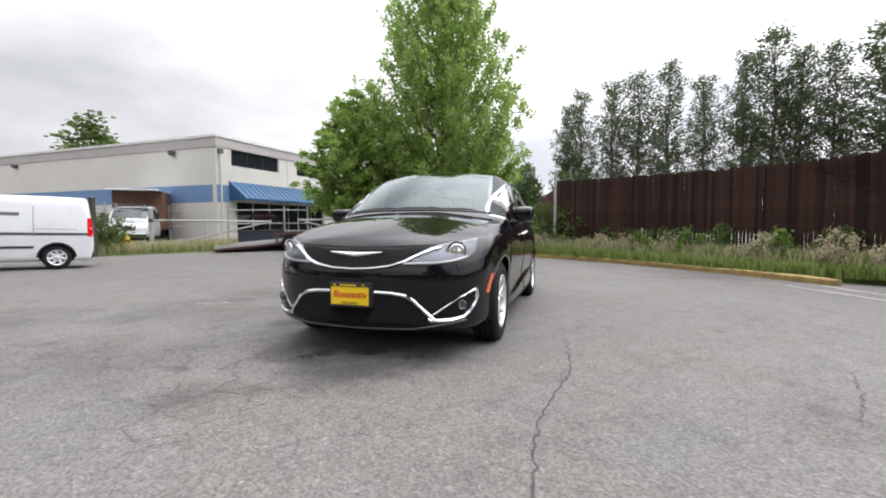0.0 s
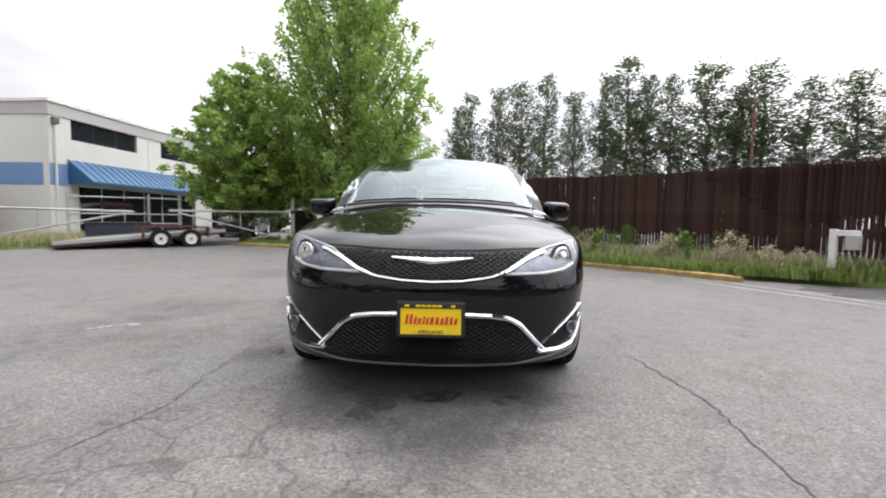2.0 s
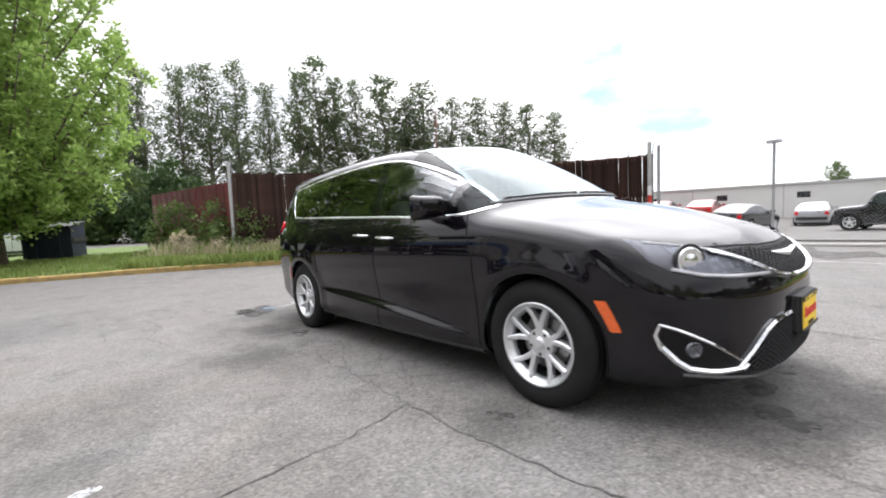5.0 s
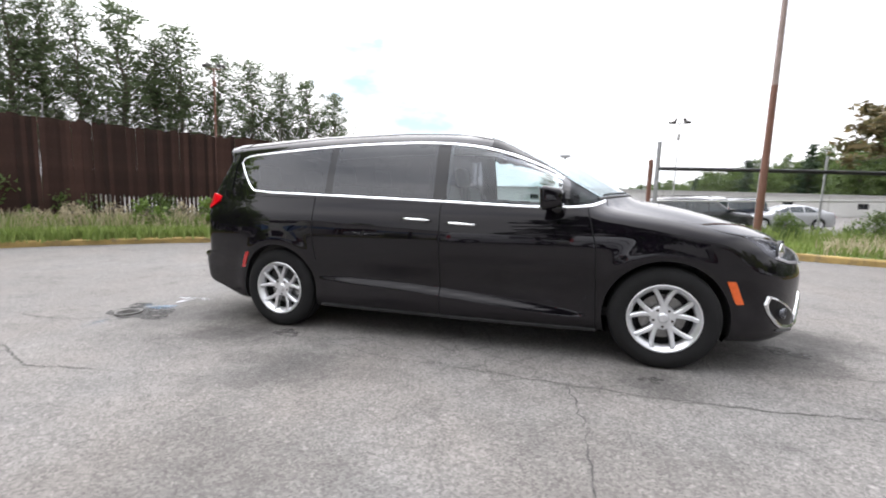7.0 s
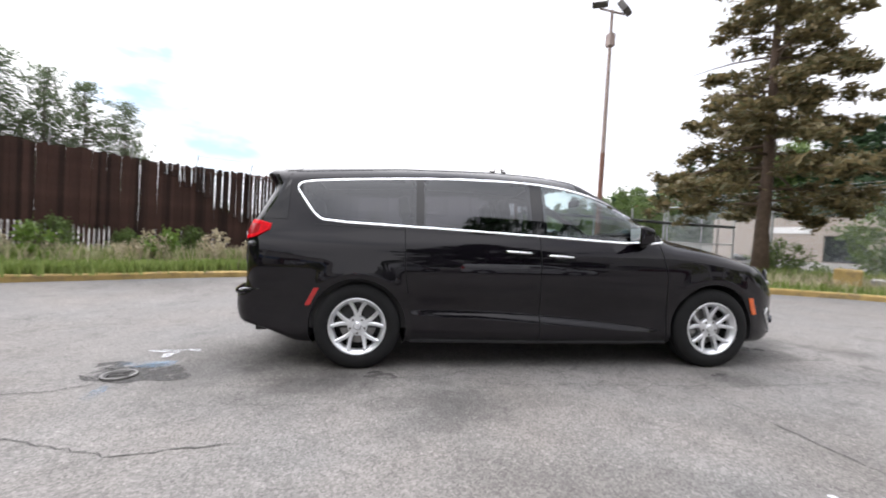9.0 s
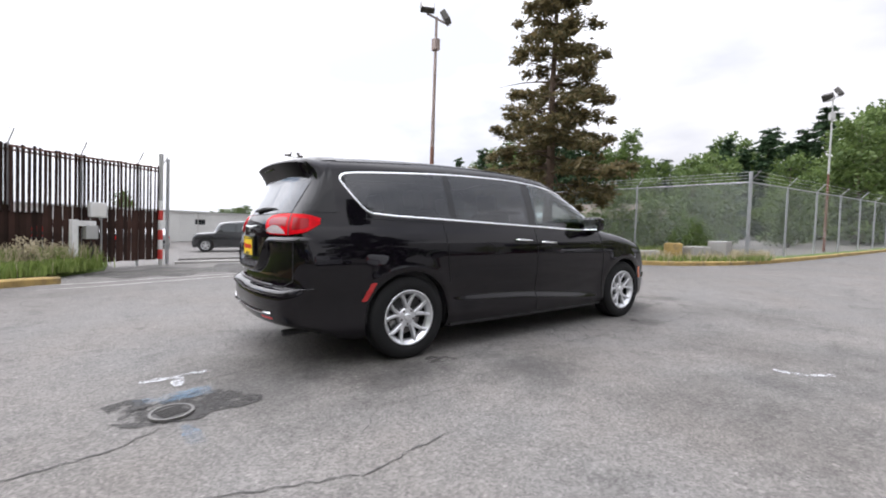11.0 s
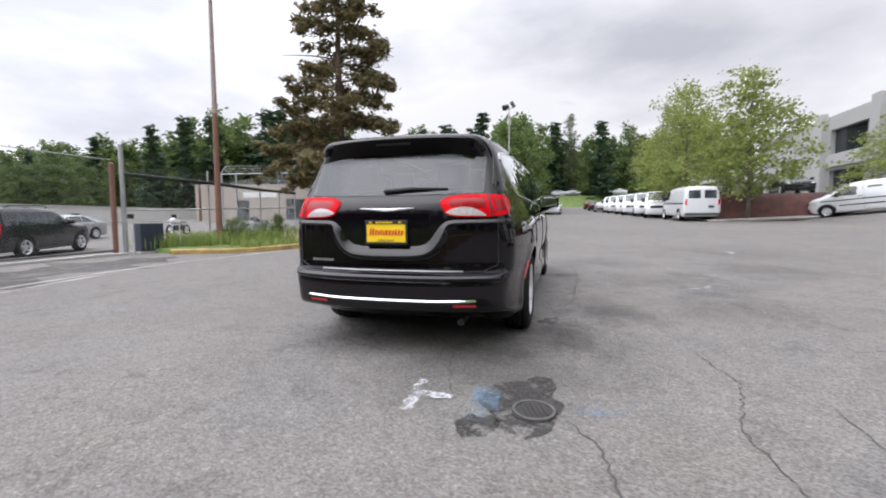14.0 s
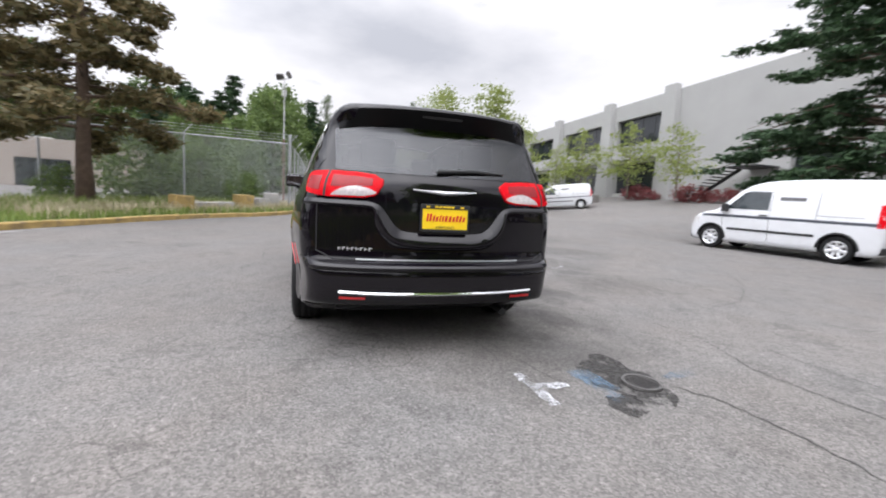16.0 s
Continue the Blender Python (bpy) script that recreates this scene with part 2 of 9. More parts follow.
grey_fascia = M("grey_fascia", (0.47, 0.44, 0.43), 0.7, 0, 0.08, 0.9, dirt=0.12)
blue_band = M("blue_wall_band", (0.16, 0.27, 0.46), 0.75, 0, 0.08, 0.7, 0.1, 50)
blue_metal = M("blue_awning_metal", (0.032, 0.11, 0.22), 0.42, 0.2, 0.12, 2, dirt=0.08)
white_trim = M("white_trim", (0.75, 0.74, 0.71), 0.6, 0, 0.06, 3)
pale_wall = M("pale_painted_concrete", (0.60, 0.60, 0.58), 0.85, 0, 0.06, 0.5, 0.15, 40, dirt=0.08)
tan_wall = M("tan_block_wall", (0.36, 0.31, 0.27), 0.85, 0, 0.08, 0.8, 0.2, 40)
galv = M("galvanised_steel", (0.42, 0.43, 0.44), 0.45, 0.75, 0.18, 6, 0.05, 150)
pale_pole = M("pale_steel", (0.45, 0.45, 0.44), 0.55, 0.3, 0.1, 4)
rust_pole = M("rusty_steel", (0.19, 0.095, 0.068), 0.75, 0.1, 0.25, 4, 0.2, 80)
slat_brown = M("brown_fence_slat", (0.036, 0.018, 0.0135), 0.8, 0, 0.45, 2.2, 0.15, 60, dirt=0.10, per_piece=0.5, spec=0.25)
slat_red = M("dark_red_fence_panel", (0.15, 0.030, 0.036), 0.6, 0, 0.25, 2.0, 0.15, 60, dirt=0.2, per_piece=0.2)
black_pipe = M("black_pipe", (0.02, 0.021, 0.02), 0.55, 0.3, 0.2, 6)
sign_red = M("red_sign_paint", (0.55, 0.045, 0.035), 0.55, 0, 0.12, 9, dirt=0.2)
sign_white = M("white_sign_paint", (0.75, 0.75, 0.74), 0.55, 0, 0.08, 9, dirt=0.15)
yellow_paint = M("worn_yellow_paint", (0.36, 0.25, 0.09), 0.8, 0, 0.30, 5, 0.4, 60, dirt=0.75)
hydrant_yellow = M("hydrant_paint", (0.62, 0.42, 0.03), 0.5, 0, 0.15, 8, dirt=0.2)
crack_tar = M("crack_shadow", (0.062, 0.060, 0.057), 0.95, 0, 0.3, 20)


def worn_film(name, color, lo=0.42, hi=0.60, scale=26.0, rough=0.8, most=1.0):
    """Paint or tar worn off in spots, so that the ground shows between."""
    m = M(name, color, rough, 0, 0.3, 9, 0.4, 120)
    n, l = m.node_tree.nodes, m.node_tree.links
    tc = n.new("ShaderNodeTexCoord")
    a, b = n.new("ShaderNodeTexNoise"), n.new("ShaderNodeTexNoise")
    a.inputs["Scale"].default_value, a.inputs["Detail"].default_value, a.inputs["Roughness"].default_value = scale, 6, 0.75
    b.inputs["Scale"].default_value, b.inputs["Detail"].default_value = scale * 0.22, 4
    add = n.new("ShaderNodeMath")
    add.operation = "MULTIPLY_ADD"
    for q in (a, b):
        l.new(tc.outputs["Object"], q.inputs["Vector"])
    l.new(b.outputs[0], add.inputs[0])
    add.inputs[1].default_value = 0.6
    l.new(a.outputs[0], add.inputs[2])
    r = n.new("ShaderNodeMapRange")
    r.inputs[1].default_value, r.inputs[2].default_value, r.inputs[4].default_value = lo + 0.30, hi + 0.30, most
    l.new(add.outputs[0], r.inputs[0])
    tr, mx = n.new("ShaderNodeBsdfTransparent"), n.new("ShaderNodeMixShader")
    l.new(r.outputs[0], mx.inputs[0])
    l.new(tr.outputs[0], mx.inputs[1])
    l.new(n["Principled BSDF"].outputs[0], mx.inputs[2])
    l.new(mx.outputs[0], n["Material Output"].inputs[0])
    return m


tar_patch = worn_film("dark_asphalt_patch", (0.034, 0.032, 0.030), 0.38, 0.56, 9)
gutter_film = worn_film("damp_gutter_asphalt", (0.070, 0.066, 0.062), 0.12, 0.6, 2.5, most=0.5)
line_seam = worn_film("pale_seam_mortar", (0.37, 0.355, 0.34), 0.10, 0.42, 9, most=0.9)
line_paint = worn_film("worn_white_marking", (0.62, 0.63, 0.65), 0.32, 0.66, 30, most=0.85)
line_faint = worn_film("faded_white_line", (0.40, 0.40, 0.40), 0.50, 0.72, 24)
blue_mark = worn_film("blue_survey_paint", (0.15, 0.27, 0.40), 0.40, 0.80, 22, most=0.7)
wet_stain = worn_film("old_oil_stain", (0.055, 0.052, 0.05), 0.36, 0.70, 5)
faded_pole = M("faded_red_steel", (0.30, 0.235, 0.21), 0.65, 0.1, 0.2, 4, 0.1, 80)
rim_iron = M("worn_iron_rim", (0.14, 0.135, 0.13), 0.5, 0.6, 0.3, 15, 0.4, 130)
iron = M("cast_iron", (0.055, 0.052, 0.05), 0.6, 0.5, 0.3, 15, 0.5, 130)
bark = M("grey_bark", (0.13, 0.105, 0.085), 0.9, 0, 0.35, 6, 0.8, 30)
pine_bark = M("brown_bark", (0.11, 0.075, 0.055), 0.9, 0, 0.35, 6, 0.8, 30)
turf = M("rough_turf", (0.10, 0.145, 0.035), 0.95, 0, 0.35, 1.2, 0.6, 40, dirt=0.3)
red_mulch = M("red_bark_bank", (0.075, 0.030, 0.024), 0.95, 0, 0.4, 2, 0.9, 18)
navy_box = M("navy_bin_paint", (0.02, 0.028, 0.05), 0.55, 0, 0.2, 3, dirt=0.1)
deck_wood = M("trailer_deck_wood", (0.42, 0.39, 0.36), 0.85, 0, 0.2, 5, 0.4, 50)
trailer_steel = M("maroon_trailer_steel", (0.10, 0.035, 0.03), 0.6, 0.2, 0.3, 4, dirt=0.3)
leaf_maple = leaf_mat("maple_leaf", (0.21, 0.33, 0.075), (0.41, 0.54, 0.165), 0.6)
leaf_poplar = leaf_mat("poplar_leaf", (0.080, 0.112, 0.056), (0.160, 0.200, 0.105), 0.45)
leaf_bright = leaf_mat("young_leaf", (0.11, 0.19, 0.035), (0.20, 0.28, 0.07), 0.45)
leaf_spring = leaf_mat("spring_leaf", (0.17, 0.22, 0.05), (0.30, 0.34, 0.11), 0.5)
leaf_dark = leaf_mat("dark_hedge_leaf", (0.028, 0.055, 0.020), (0.07, 0.12, 0.035), 0.3)
leaf_wood = leaf_mat("mixed_wood_leaf", (0.075, 0.12, 0.036), (0.155, 0.215, 0.065), 0.4)
needle_pine = leaf_mat("pine_needles", (0.085, 0.088, 0.042), (0.23, 0.175, 0.085), 0.35)
needle_fir = leaf_mat("fir_needles", (0.028, 0.056, 0.028), (0.07, 0.12, 0.055), 0.25)
leaf_grass = leaf_mat("grass_blade", (0.14, 0.205, 0.042), (0.28, 0.34, 0.11), 0.45)
leaf_straw = leaf_mat("dry_seed_head", (0.38, 0.33, 0.21), (0.56, 0.49, 0.35), 0.35)
leaf_heather = leaf_mat("reddish_shrub_leaf", (0.16, 0.035, 0.04), (0.24, 0.07, 0.07), 0.3)


def wire_mesh(name, pitch=0.055, wire=0.0035, color=(0.30, 0.31, 0.32)):
    """Chain link: diamonds of wire with open space between, on a sheet's own coordinates."""
    m = bpy.data.materials.new(name)
    n, l, b = nodes_of(m)
    uv = n.new("ShaderNodeUVMap")
    sep = n.new("ShaderNodeSeparateXYZ")
    l.new(uv.outputs[0], sep.inputs[0])
    masks = []
    for sign in (1, -1):
        a = n.new("ShaderNodeMath")
        a.operation = "ADD" if sign > 0 else "SUBTRACT"
        l.new(sep.outputs[0], a.inputs[0])
        l.new(sep.outputs[1], a.inputs[1])
        s = n.new("ShaderNodeMath")
        s.operation = "MULTIPLY"
        s.inputs[1].default_value = 1 / (pitch * 1.414)
        l.new(a.outputs[0], s.inputs[0])
        f = n.new("ShaderNodeMath")
        f.operation = "FRACT"
        l.new(s.outputs[0], f.inputs[0])
        c = n.new("ShaderNodeMath")
        c.operation = "LESS_THAN"
        c.inputs[1].default_value = wire / pitch * 0.55
        l.new(f.outputs[0], c.inputs[0])
        masks.append(c)
    mx = n.new("ShaderNodeMath")
    mx.operation = "MAXIMUM"
    l.new(masks[0].outputs[0], mx.inputs[0])
    l.new(masks[1].outputs[0], mx.inputs[1])
    b.inputs["Base Color"].default_value = col4(color)
    b.inputs["Metallic"].default_value, b.inputs["Roughness"].default_value = 0.5, 0.5
    tr, ms = n.new("ShaderNodeBsdfTransparent"), n.new("ShaderNodeMixShader")
    l.new(mx.outputs[0], ms.inputs[0])
    l.new(tr.outputs[0], ms.inputs[1])
    l.new(b.outputs[0], ms.inputs[2])
    l.new(ms.outputs[0], n["Material Output"].inputs[0])
    return m


chain_link = wire_mesh("chain_link_wire")
chain_dense = wire_mesh("dense_chain_link_wire", 0.05, 0.012, (0.46, 0.49, 0.49))


def perforated(name, sx, sz, color, rough=0.35):
    """Moulded honeycomb insert: dark hollows between glossy ribs, by relief on a real recessed sheet."""
    m = bpy.data.materials.new(name)
    n, l, b = nodes_of(m)
    tc = n.new("ShaderNodeTexCoord")
    mp = n.new("ShaderNodeMapping")
    mp.inputs["Scale"].default_value = (1.0, sx, sz)
    l.new(tc.outputs["Object"], mp.inputs[0])
    vo = n.new("ShaderNodeTexVoronoi")
    vo.feature = "DISTANCE_TO_EDGE"
    vo.inputs["Scale"].default_value, vo.inputs["Randomness"].default_value = 1.0, 0.15
    l.new(mp.outputs[0], vo.inputs["Vector"])
    bp = n.new("ShaderNodeBump")
    bp.invert = True
    bp.inputs["Strength"].default_value, bp.inputs["Distance"].default_value = 1.0, 0.02
    l.new(vo.outputs["Distance"], bp.inputs["Height"])
    l.new(bp.outputs[0], b.inputs["Normal"])
    b.inputs["Base Color"].default_value = col4(color)
    b.inputs["Roughness"].default_value = rough
    return m


grille_mesh = perforated("black_grille_mesh", 42, 55, (0.003, 0.003, 0.003), 0.6)


# ---- ground: one sloping sheet ----
def smooth(a, b, v):
    k = min(max((v - a) / (b - a), 0.0), 1.0)
    return k * k * (3 - 2 * k)


SLOPE = 0.0314


def g(x, y=0.0):
    """Height of the ground: it rises gently to +x, flattens past -x, climbs to the office yard and dips in the fenced lot."""
    xs = (-4.0, -7.0, -14.0, -60.0)
    zs = (-0.1256, -0.14, -0.03, 0.2)
    if x >= xs[0]:
        z = SLOPE * x + 0.02 * max(x - 60, 0)
    else:
        z = float(np.interp(-x, [-v for v in xs], zs))
    if y < -14 and x > 4:
        z += min(0.13 * (-14 - y), 2.2) * smooth(4, 14, x)
    if 9.9 < y < 44 and x > -9:
        z -= 0.5 * smooth(9.9, 15.0, y) * smooth(-9, -2, x) * (1 - smooth(34, 44, y)) * (1 - smooth(16, 30, x))
    return z


def asphalt_material():
    m = bpy.data.materials.new("worn_asphalt")
    n, l, b = nodes_of(m)
    tc = n.new("ShaderNodeTexCoord")
    def noise_node(scale, detail, rough=0.6):
        q = n.new("ShaderNodeTexNoise")
        q.inputs["Scale"].default_value, q.inputs["Detail"].default_value, q.inputs["Roughness"].default_value = scale, detail, rough
        l.new(tc.outputs["Object"], q.inputs["Vector"])
        return q
    def rng(src, a, c, lo, hi):
        q = n.new("ShaderNodeMapRange")
        for i, v in enumerate((a, c, lo, hi)):
            q.inputs[i + 1].default_value = v
        l.new(src, q.inputs[0])
        return q.outputs[0]
    def mul(a, c):
        q = n.new("ShaderNodeMath")
        q.operation = "MULTIPLY"
        l.new(a, q.inputs[0])
        l.new(c, q.inputs[1])
        return q.outputs[0]
    big, mid, fine = noise_node(0.16, 4), noise_node(0.9, 6, 0.65), noise_node(70, 3)
    vor = n.new("ShaderNodeTexVoronoi")
    vor.inputs["Scale"].default_value = 95
    l.new(tc.outputs["Object"], vor.inputs["Vector"])
    stone = rng(vor.outputs["Color"], 0.0, 1.0, 0.58, 1.36)
    chip = n.new("ShaderNodeTexVoronoi")
    chip.inputs["Scale"].default_value = 58
    l.new(tc.outputs["Object"], chip.inputs["Vector"])
    stone = mul(stone, rng(chip.outputs["Color"], 0.74, 0.92, 0.97, 1.28))
    v = mul(rng(big.outputs[0], 0.3, 0.7, 0.93, 1.07), rng(mid.outputs[0], 0.3, 0.72, 0.91, 1.06))
    v = mul(v, rng(fine.outputs[0], 0.25, 0.75, 0.86, 1.14))
    v = mul(v, stone)
    # fine crazing in worn patches
    wob = noise_node(2.2, 3)
    wv = n.new("ShaderNodeVectorMath")
    wv.operation = "MULTIPLY_ADD"
    l.new(wob.outputs["Color"], wv.inputs[0])
    wv.inputs[1].default_value = (0.35, 0.35, 0.0)
    l.new(tc.outputs["Object"], wv.inputs[2])
    net = n.new("ShaderNodeTexVoronoi")
    net.feature = "DISTANCE_TO_EDGE"
    net.inputs["Scale"].default_value = 3.2
    l.new(wv.outputs[0], net.inputs["Vector"])
    worn = noise_node(0.45, 3)
    line = rng(net.outputs["Distance"], 0.0, 0.035, 0.62, 1.0)
    keep = n.new("ShaderNodeMix")
    l.new(rng(worn.outputs[0], 0.52, 0.64, 0.0, 1.0), keep.inputs[0])
    keep.inputs[2].default_value = 1.0
    l.new(line, keep.inputs[3])
    v = mul(v, keep.outputs[0])
    v = mul(v, rng(noise_node(4.5, 5, 0.7).outputs[0], 0.32, 0.68, 0.90, 1.08))
    # ravelled, darker places where the surface has lost its fines
    v = mul(v, rng(noise_node(1.9, 10, 0.82).outputs[0], 0.53, 0.64, 1.0, 0.72))
    # oil and damp stains where cars stand and drip
    warp = noise_node(1.3, 6, 0.7)
    for x, y, r, dark in ((3.55, -0.45, 0.42, 0.62), (2.75, 0.1, 0.55, 0.42), (2.5, -0.55, 0.35, 0.5), (2.3, 0.55, 0.3, 0.5), (1.2, -2.9, 1.1, 0.72), (3.2, -1.9, 0.9, 0.72), (-0.4, -3.1, 1.0, 0.75), (-2.6, -0.75, 0.9, 0.6),
                          (-1.75, -1.05, 0.65, 0.5), (-0.9, -1.75, 0.5, 0.62), (1.5, -1.25, 0.3, 0.55), (-0.5, -1.6, 0.5, 0.75), (-5.6, 4.5, 1.6, 0.72), (0.0, 0.0, 1.3, 0.8), (5.5, -4.5, 2.2, 0.82), (-4.5, -3.5, 1.4, 0.8), (2.6, -4.2, 1.2, 0.72)):
        d = n.new("ShaderNodeVectorMath")
        d.operation = "DISTANCE"
        l.new(tc.outputs["Object"], d.inputs[0])
        d.inputs[1].default_value = (x, y, g(x, y))
        s = n.new("ShaderNodeMath")
        s.operation = "MULTIPLY_ADD"
        l.new(warp.outputs[0], s.inputs[0])
        s.inputs[1].default_value = -r * 2.6
        l.new(d.outputs["Value"], s.inputs[2])
        v = mul(v, rng(s.outputs[0], -r * 1.1, -r * 0.25, dark, 1.0))
    sc = n.new("ShaderNodeVectorMath")
    sc.operation = "SCALE"
    sc.inputs[0].default_value = (0.188, 0.177, 0.169)
    l.new(v, sc.inputs["Scale"])
    hue = n.new("ShaderNodeMix")
    hue.data_type = "RGBA"
    l.new(rng(noise_node(0.7, 4).outputs[0], 0.35, 0.65, 0, 1), hue.inputs[0])
    hue.inputs[6].default_value, hue.inputs[7].default_value = (0.176, 0.163, 0.151, 1), (0.168, 0.162, 0.155, 1)
    l.new(hue.outputs[2], sc.inputs[0])
    # fields and verges far from the yard
    sep = n.new("ShaderNodeVectorMath")
    sep.operation = "LENGTH"
    l.new(tc.outputs["Object"], sep.inputs[0])
    far = rng(sep.outputs["Value"], 95, 120, 0, 1)
    mx = n.new("ShaderNodeMix")
    mx.data_type = "RGBA"
    l.new(far, mx.inputs[0])
    l.new(sc.outputs[0], mx.inputs[6])
    mx.inputs[7].default_value = (0.07, 0.10, 0.035, 1)
    l.new(mx.outputs[2], b.inputs["Base Color"])
    b.inputs["Roughness"].default_value = 0.88
    b.inputs["Specular IOR Level"].default_value = 0.35
    bp = n.new("ShaderNodeBump")
    bp.inputs["Strength"].default_value, bp.inputs["Distance"].default_value = 0.55, 0.012
    l.new(stone, bp.inputs["Height"])
    l.new(bp.outputs[0], b.inputs["Normal"])
    return m


asphalt = asphalt_material()


# ---- helpers for building ----
def mesh_of(name, verts, faces, mats=None, smooth_faces=False, uvs=None):
    me = bpy.data.meshes.new(name)
    me.from_pydata([tuple(v) for v in verts], [], [tuple(f) for f in faces])
    if smooth_faces:
        me.polygons.foreach_set("use_smooth", [True] * len(me.polygons))
    if uvs is not None:
        lay = me.uv_layers.new(name="UVMap")
        for lp in me.loops:
            lay.data[lp.index].uv = uvs[lp.vertex_index]
    if mats:
        me.materials.append(mats)
    me.update()
    return me


def part(name, geo, material, parent=None, label="", smooth_faces=False, uvs=None):
    """Links one mesh object: geo is a bmesh, a mesh, or (vertices, faces)."""
    if isinstance(geo, bmesh.types.BMesh):
        me = bpy.data.meshes.new(name)
        if smooth_faces:
            for f in geo.faces:
                f.smooth = True
        geo.to_mesh(me)
        geo.free()
        me.materials.append(material)
    elif isinstance(geo, bpy.types.Mesh):
        me = geo
    else:
        me = mesh_of(name, geo[0], geo[1], material, smooth_faces, uvs)
    ob = new(name, me)
    ob.parent = parent
    if label:
        ob["label"] = label
    return ob


def thing(name, label, category, at=(0, 0, 0), rz=0.0, ry=0.0, rx=0.0, group="", kind=""):
    ob = new(name)
    ob.empty_display_size = 0.1
    ob.matrix_world = pose(at[0], at[1], at[2], rx, ry, rz)
    return tagged(ob, label, category, group, kind)


def put(ob, label, category="", group="", kind=""):
    return tagged(ob, label, category, group, kind)


def box(x0, x1, y0, y1, z0, z1, bevel=0.0, bm=None):
    own = bm is None
    bm = bm or bmesh.new()
    vs = [bm.verts.new((x, y, z)) for x in (x0, x1) for y in (y0, y1) for z in (z0, z1)]
    fs = [bm.faces.new([vs[i] for i in q]) for q in ((0, 1, 3, 2), (4, 6, 7, 5), (0, 4, 5, 1), (2, 3, 7, 6), (0, 2, 6, 4), (1, 5, 7, 3))]
    if bevel and own:
        bmesh.ops.bevel(bm, geom=bm.edges[:], offset=bevel, segments=2, affect="EDGES", profile=0.5)
    bmesh.ops.recalc_face_normals(bm, faces=bm.faces[:])
    return bm


def tube(points, radii, sides=8, cap=True):
    """Vertices and faces of a round bar along points; radii a number or one for each point."""
    pts = [Vector(p) for p in points]
    if not hasattr(radii, "__len__"):
        radii = [radii] * len(pts)
    verts, faces = [], []
    ref = Vector((0, 0, 1))
    for i, p in enumerate(pts):
        a, b = pts[max(i - 1, 0)], pts[min(i + 1, len(pts) - 1)]
        d = (b - a).normalized()
        if abs(d.dot(ref)) > 0.95:
            ref = Vector((1, 0, 0)) if abs(d.x) < 0.9 else Vector((0, 1, 0))
        u = d.cross(ref).normalized()
        w = d.cross(u).normalized()
        for k in range(sides):
            t = 2 * math.pi * k / sides
            verts.append(p + (u * math.cos(t) + w * math.sin(t)) * radii[i])
    for i in range(len(pts) - 1):
        for k in range(sides):
            k2 = (k + 1) % sides
            faces.append((i * sides + k, i * sides + k2, (i + 1) * sides + k2, (i + 1) * sides + k))
    if cap:
        faces.append(tuple(range(sides - 1, -1, -1)))
        faces.append(tuple(range((len(pts) - 1) * sides, len(pts) * sides)))
    return verts, faces


def join(*geos):
    verts, faces = [], []
    for v, f in geos:
        o = len(verts)
        verts.extend(v)
        faces.extend(tuple(i + o for i in q) for q in f)
    return verts, faces


def lathe(profile, sides=32, axis="z", arc=1.0):
    """Turns (radius, height) pairs round an axis."""
    verts, faces = [], []
    for r, h in profile:
        for k in range(sides):
            t = 2 * math.pi * arc * k / sides
            c, s = r * math.cos(t), r * math.sin(t)
            verts.append({"z": (c, s, h), "y": (c, h, s), "x": (h, c, s)}[axis])
    for i in range(len(profile) - 1):
        for k in range(sides if arc == 1.0 else sides - 1):
            k2 = (k + 1) % sides
            faces.append((i * sides + k, i * sides + k2, (i + 1) * sides + k2, (i + 1) * sides + k))
    return verts, faces


def boxg(x0, x1, y0, y1, z0, z1):
    v = [(x, y, z) for x in (x0, x1) for y in (y0, y1) for z in (z0, z1)]
    f = [(0, 1, 3, 2), (4, 6, 7, 5), (0, 4, 5, 1), (2, 3, 7, 6), (0, 2, 6, 4), (1, 5, 7, 3)]
    return v, f


def moved(geo, m):
    return [tuple(m @ Vector(v)) for v in geo[0]], geo[1]


def along(line, step):
    """Even points on a polyline."""
    pts = [np.array(p, float) for p in line]
    out = [pts[0]]
    for a, b in zip(pts, pts[1:]):
        k = max(1, int(round(np.linalg.norm(b - a) / step)))
        out.extend(a + (b - a) * i / k for i in range(1, k + 1))
    return out


def rounded_line(line, times=2):
    pts = [np.array(p, float) for p in line]
    for _ in range(times):
        q = [pts[0]]
        for a, b in zip(pts, pts[1:]):
            q += [a * 0.75 + b * 0.25, a * 0.25 + b * 0.75]
        pts = q + [pts[-1]]
    return pts


# ---- vehicle shapes ----
def curve_fn(points, rounds=2):
    """A softly rounded line through (a, b) pairs, as a function of a."""
    pts = sorted(points)
    q = rounded_line(pts, rounds) if rounds else [np.array(p, float) for p in pts]
    xs, ys = np.array([p[0] for p in q]), np.array([p[1] for p in q])
    return lambda v: np.interp(v, xs, ys)


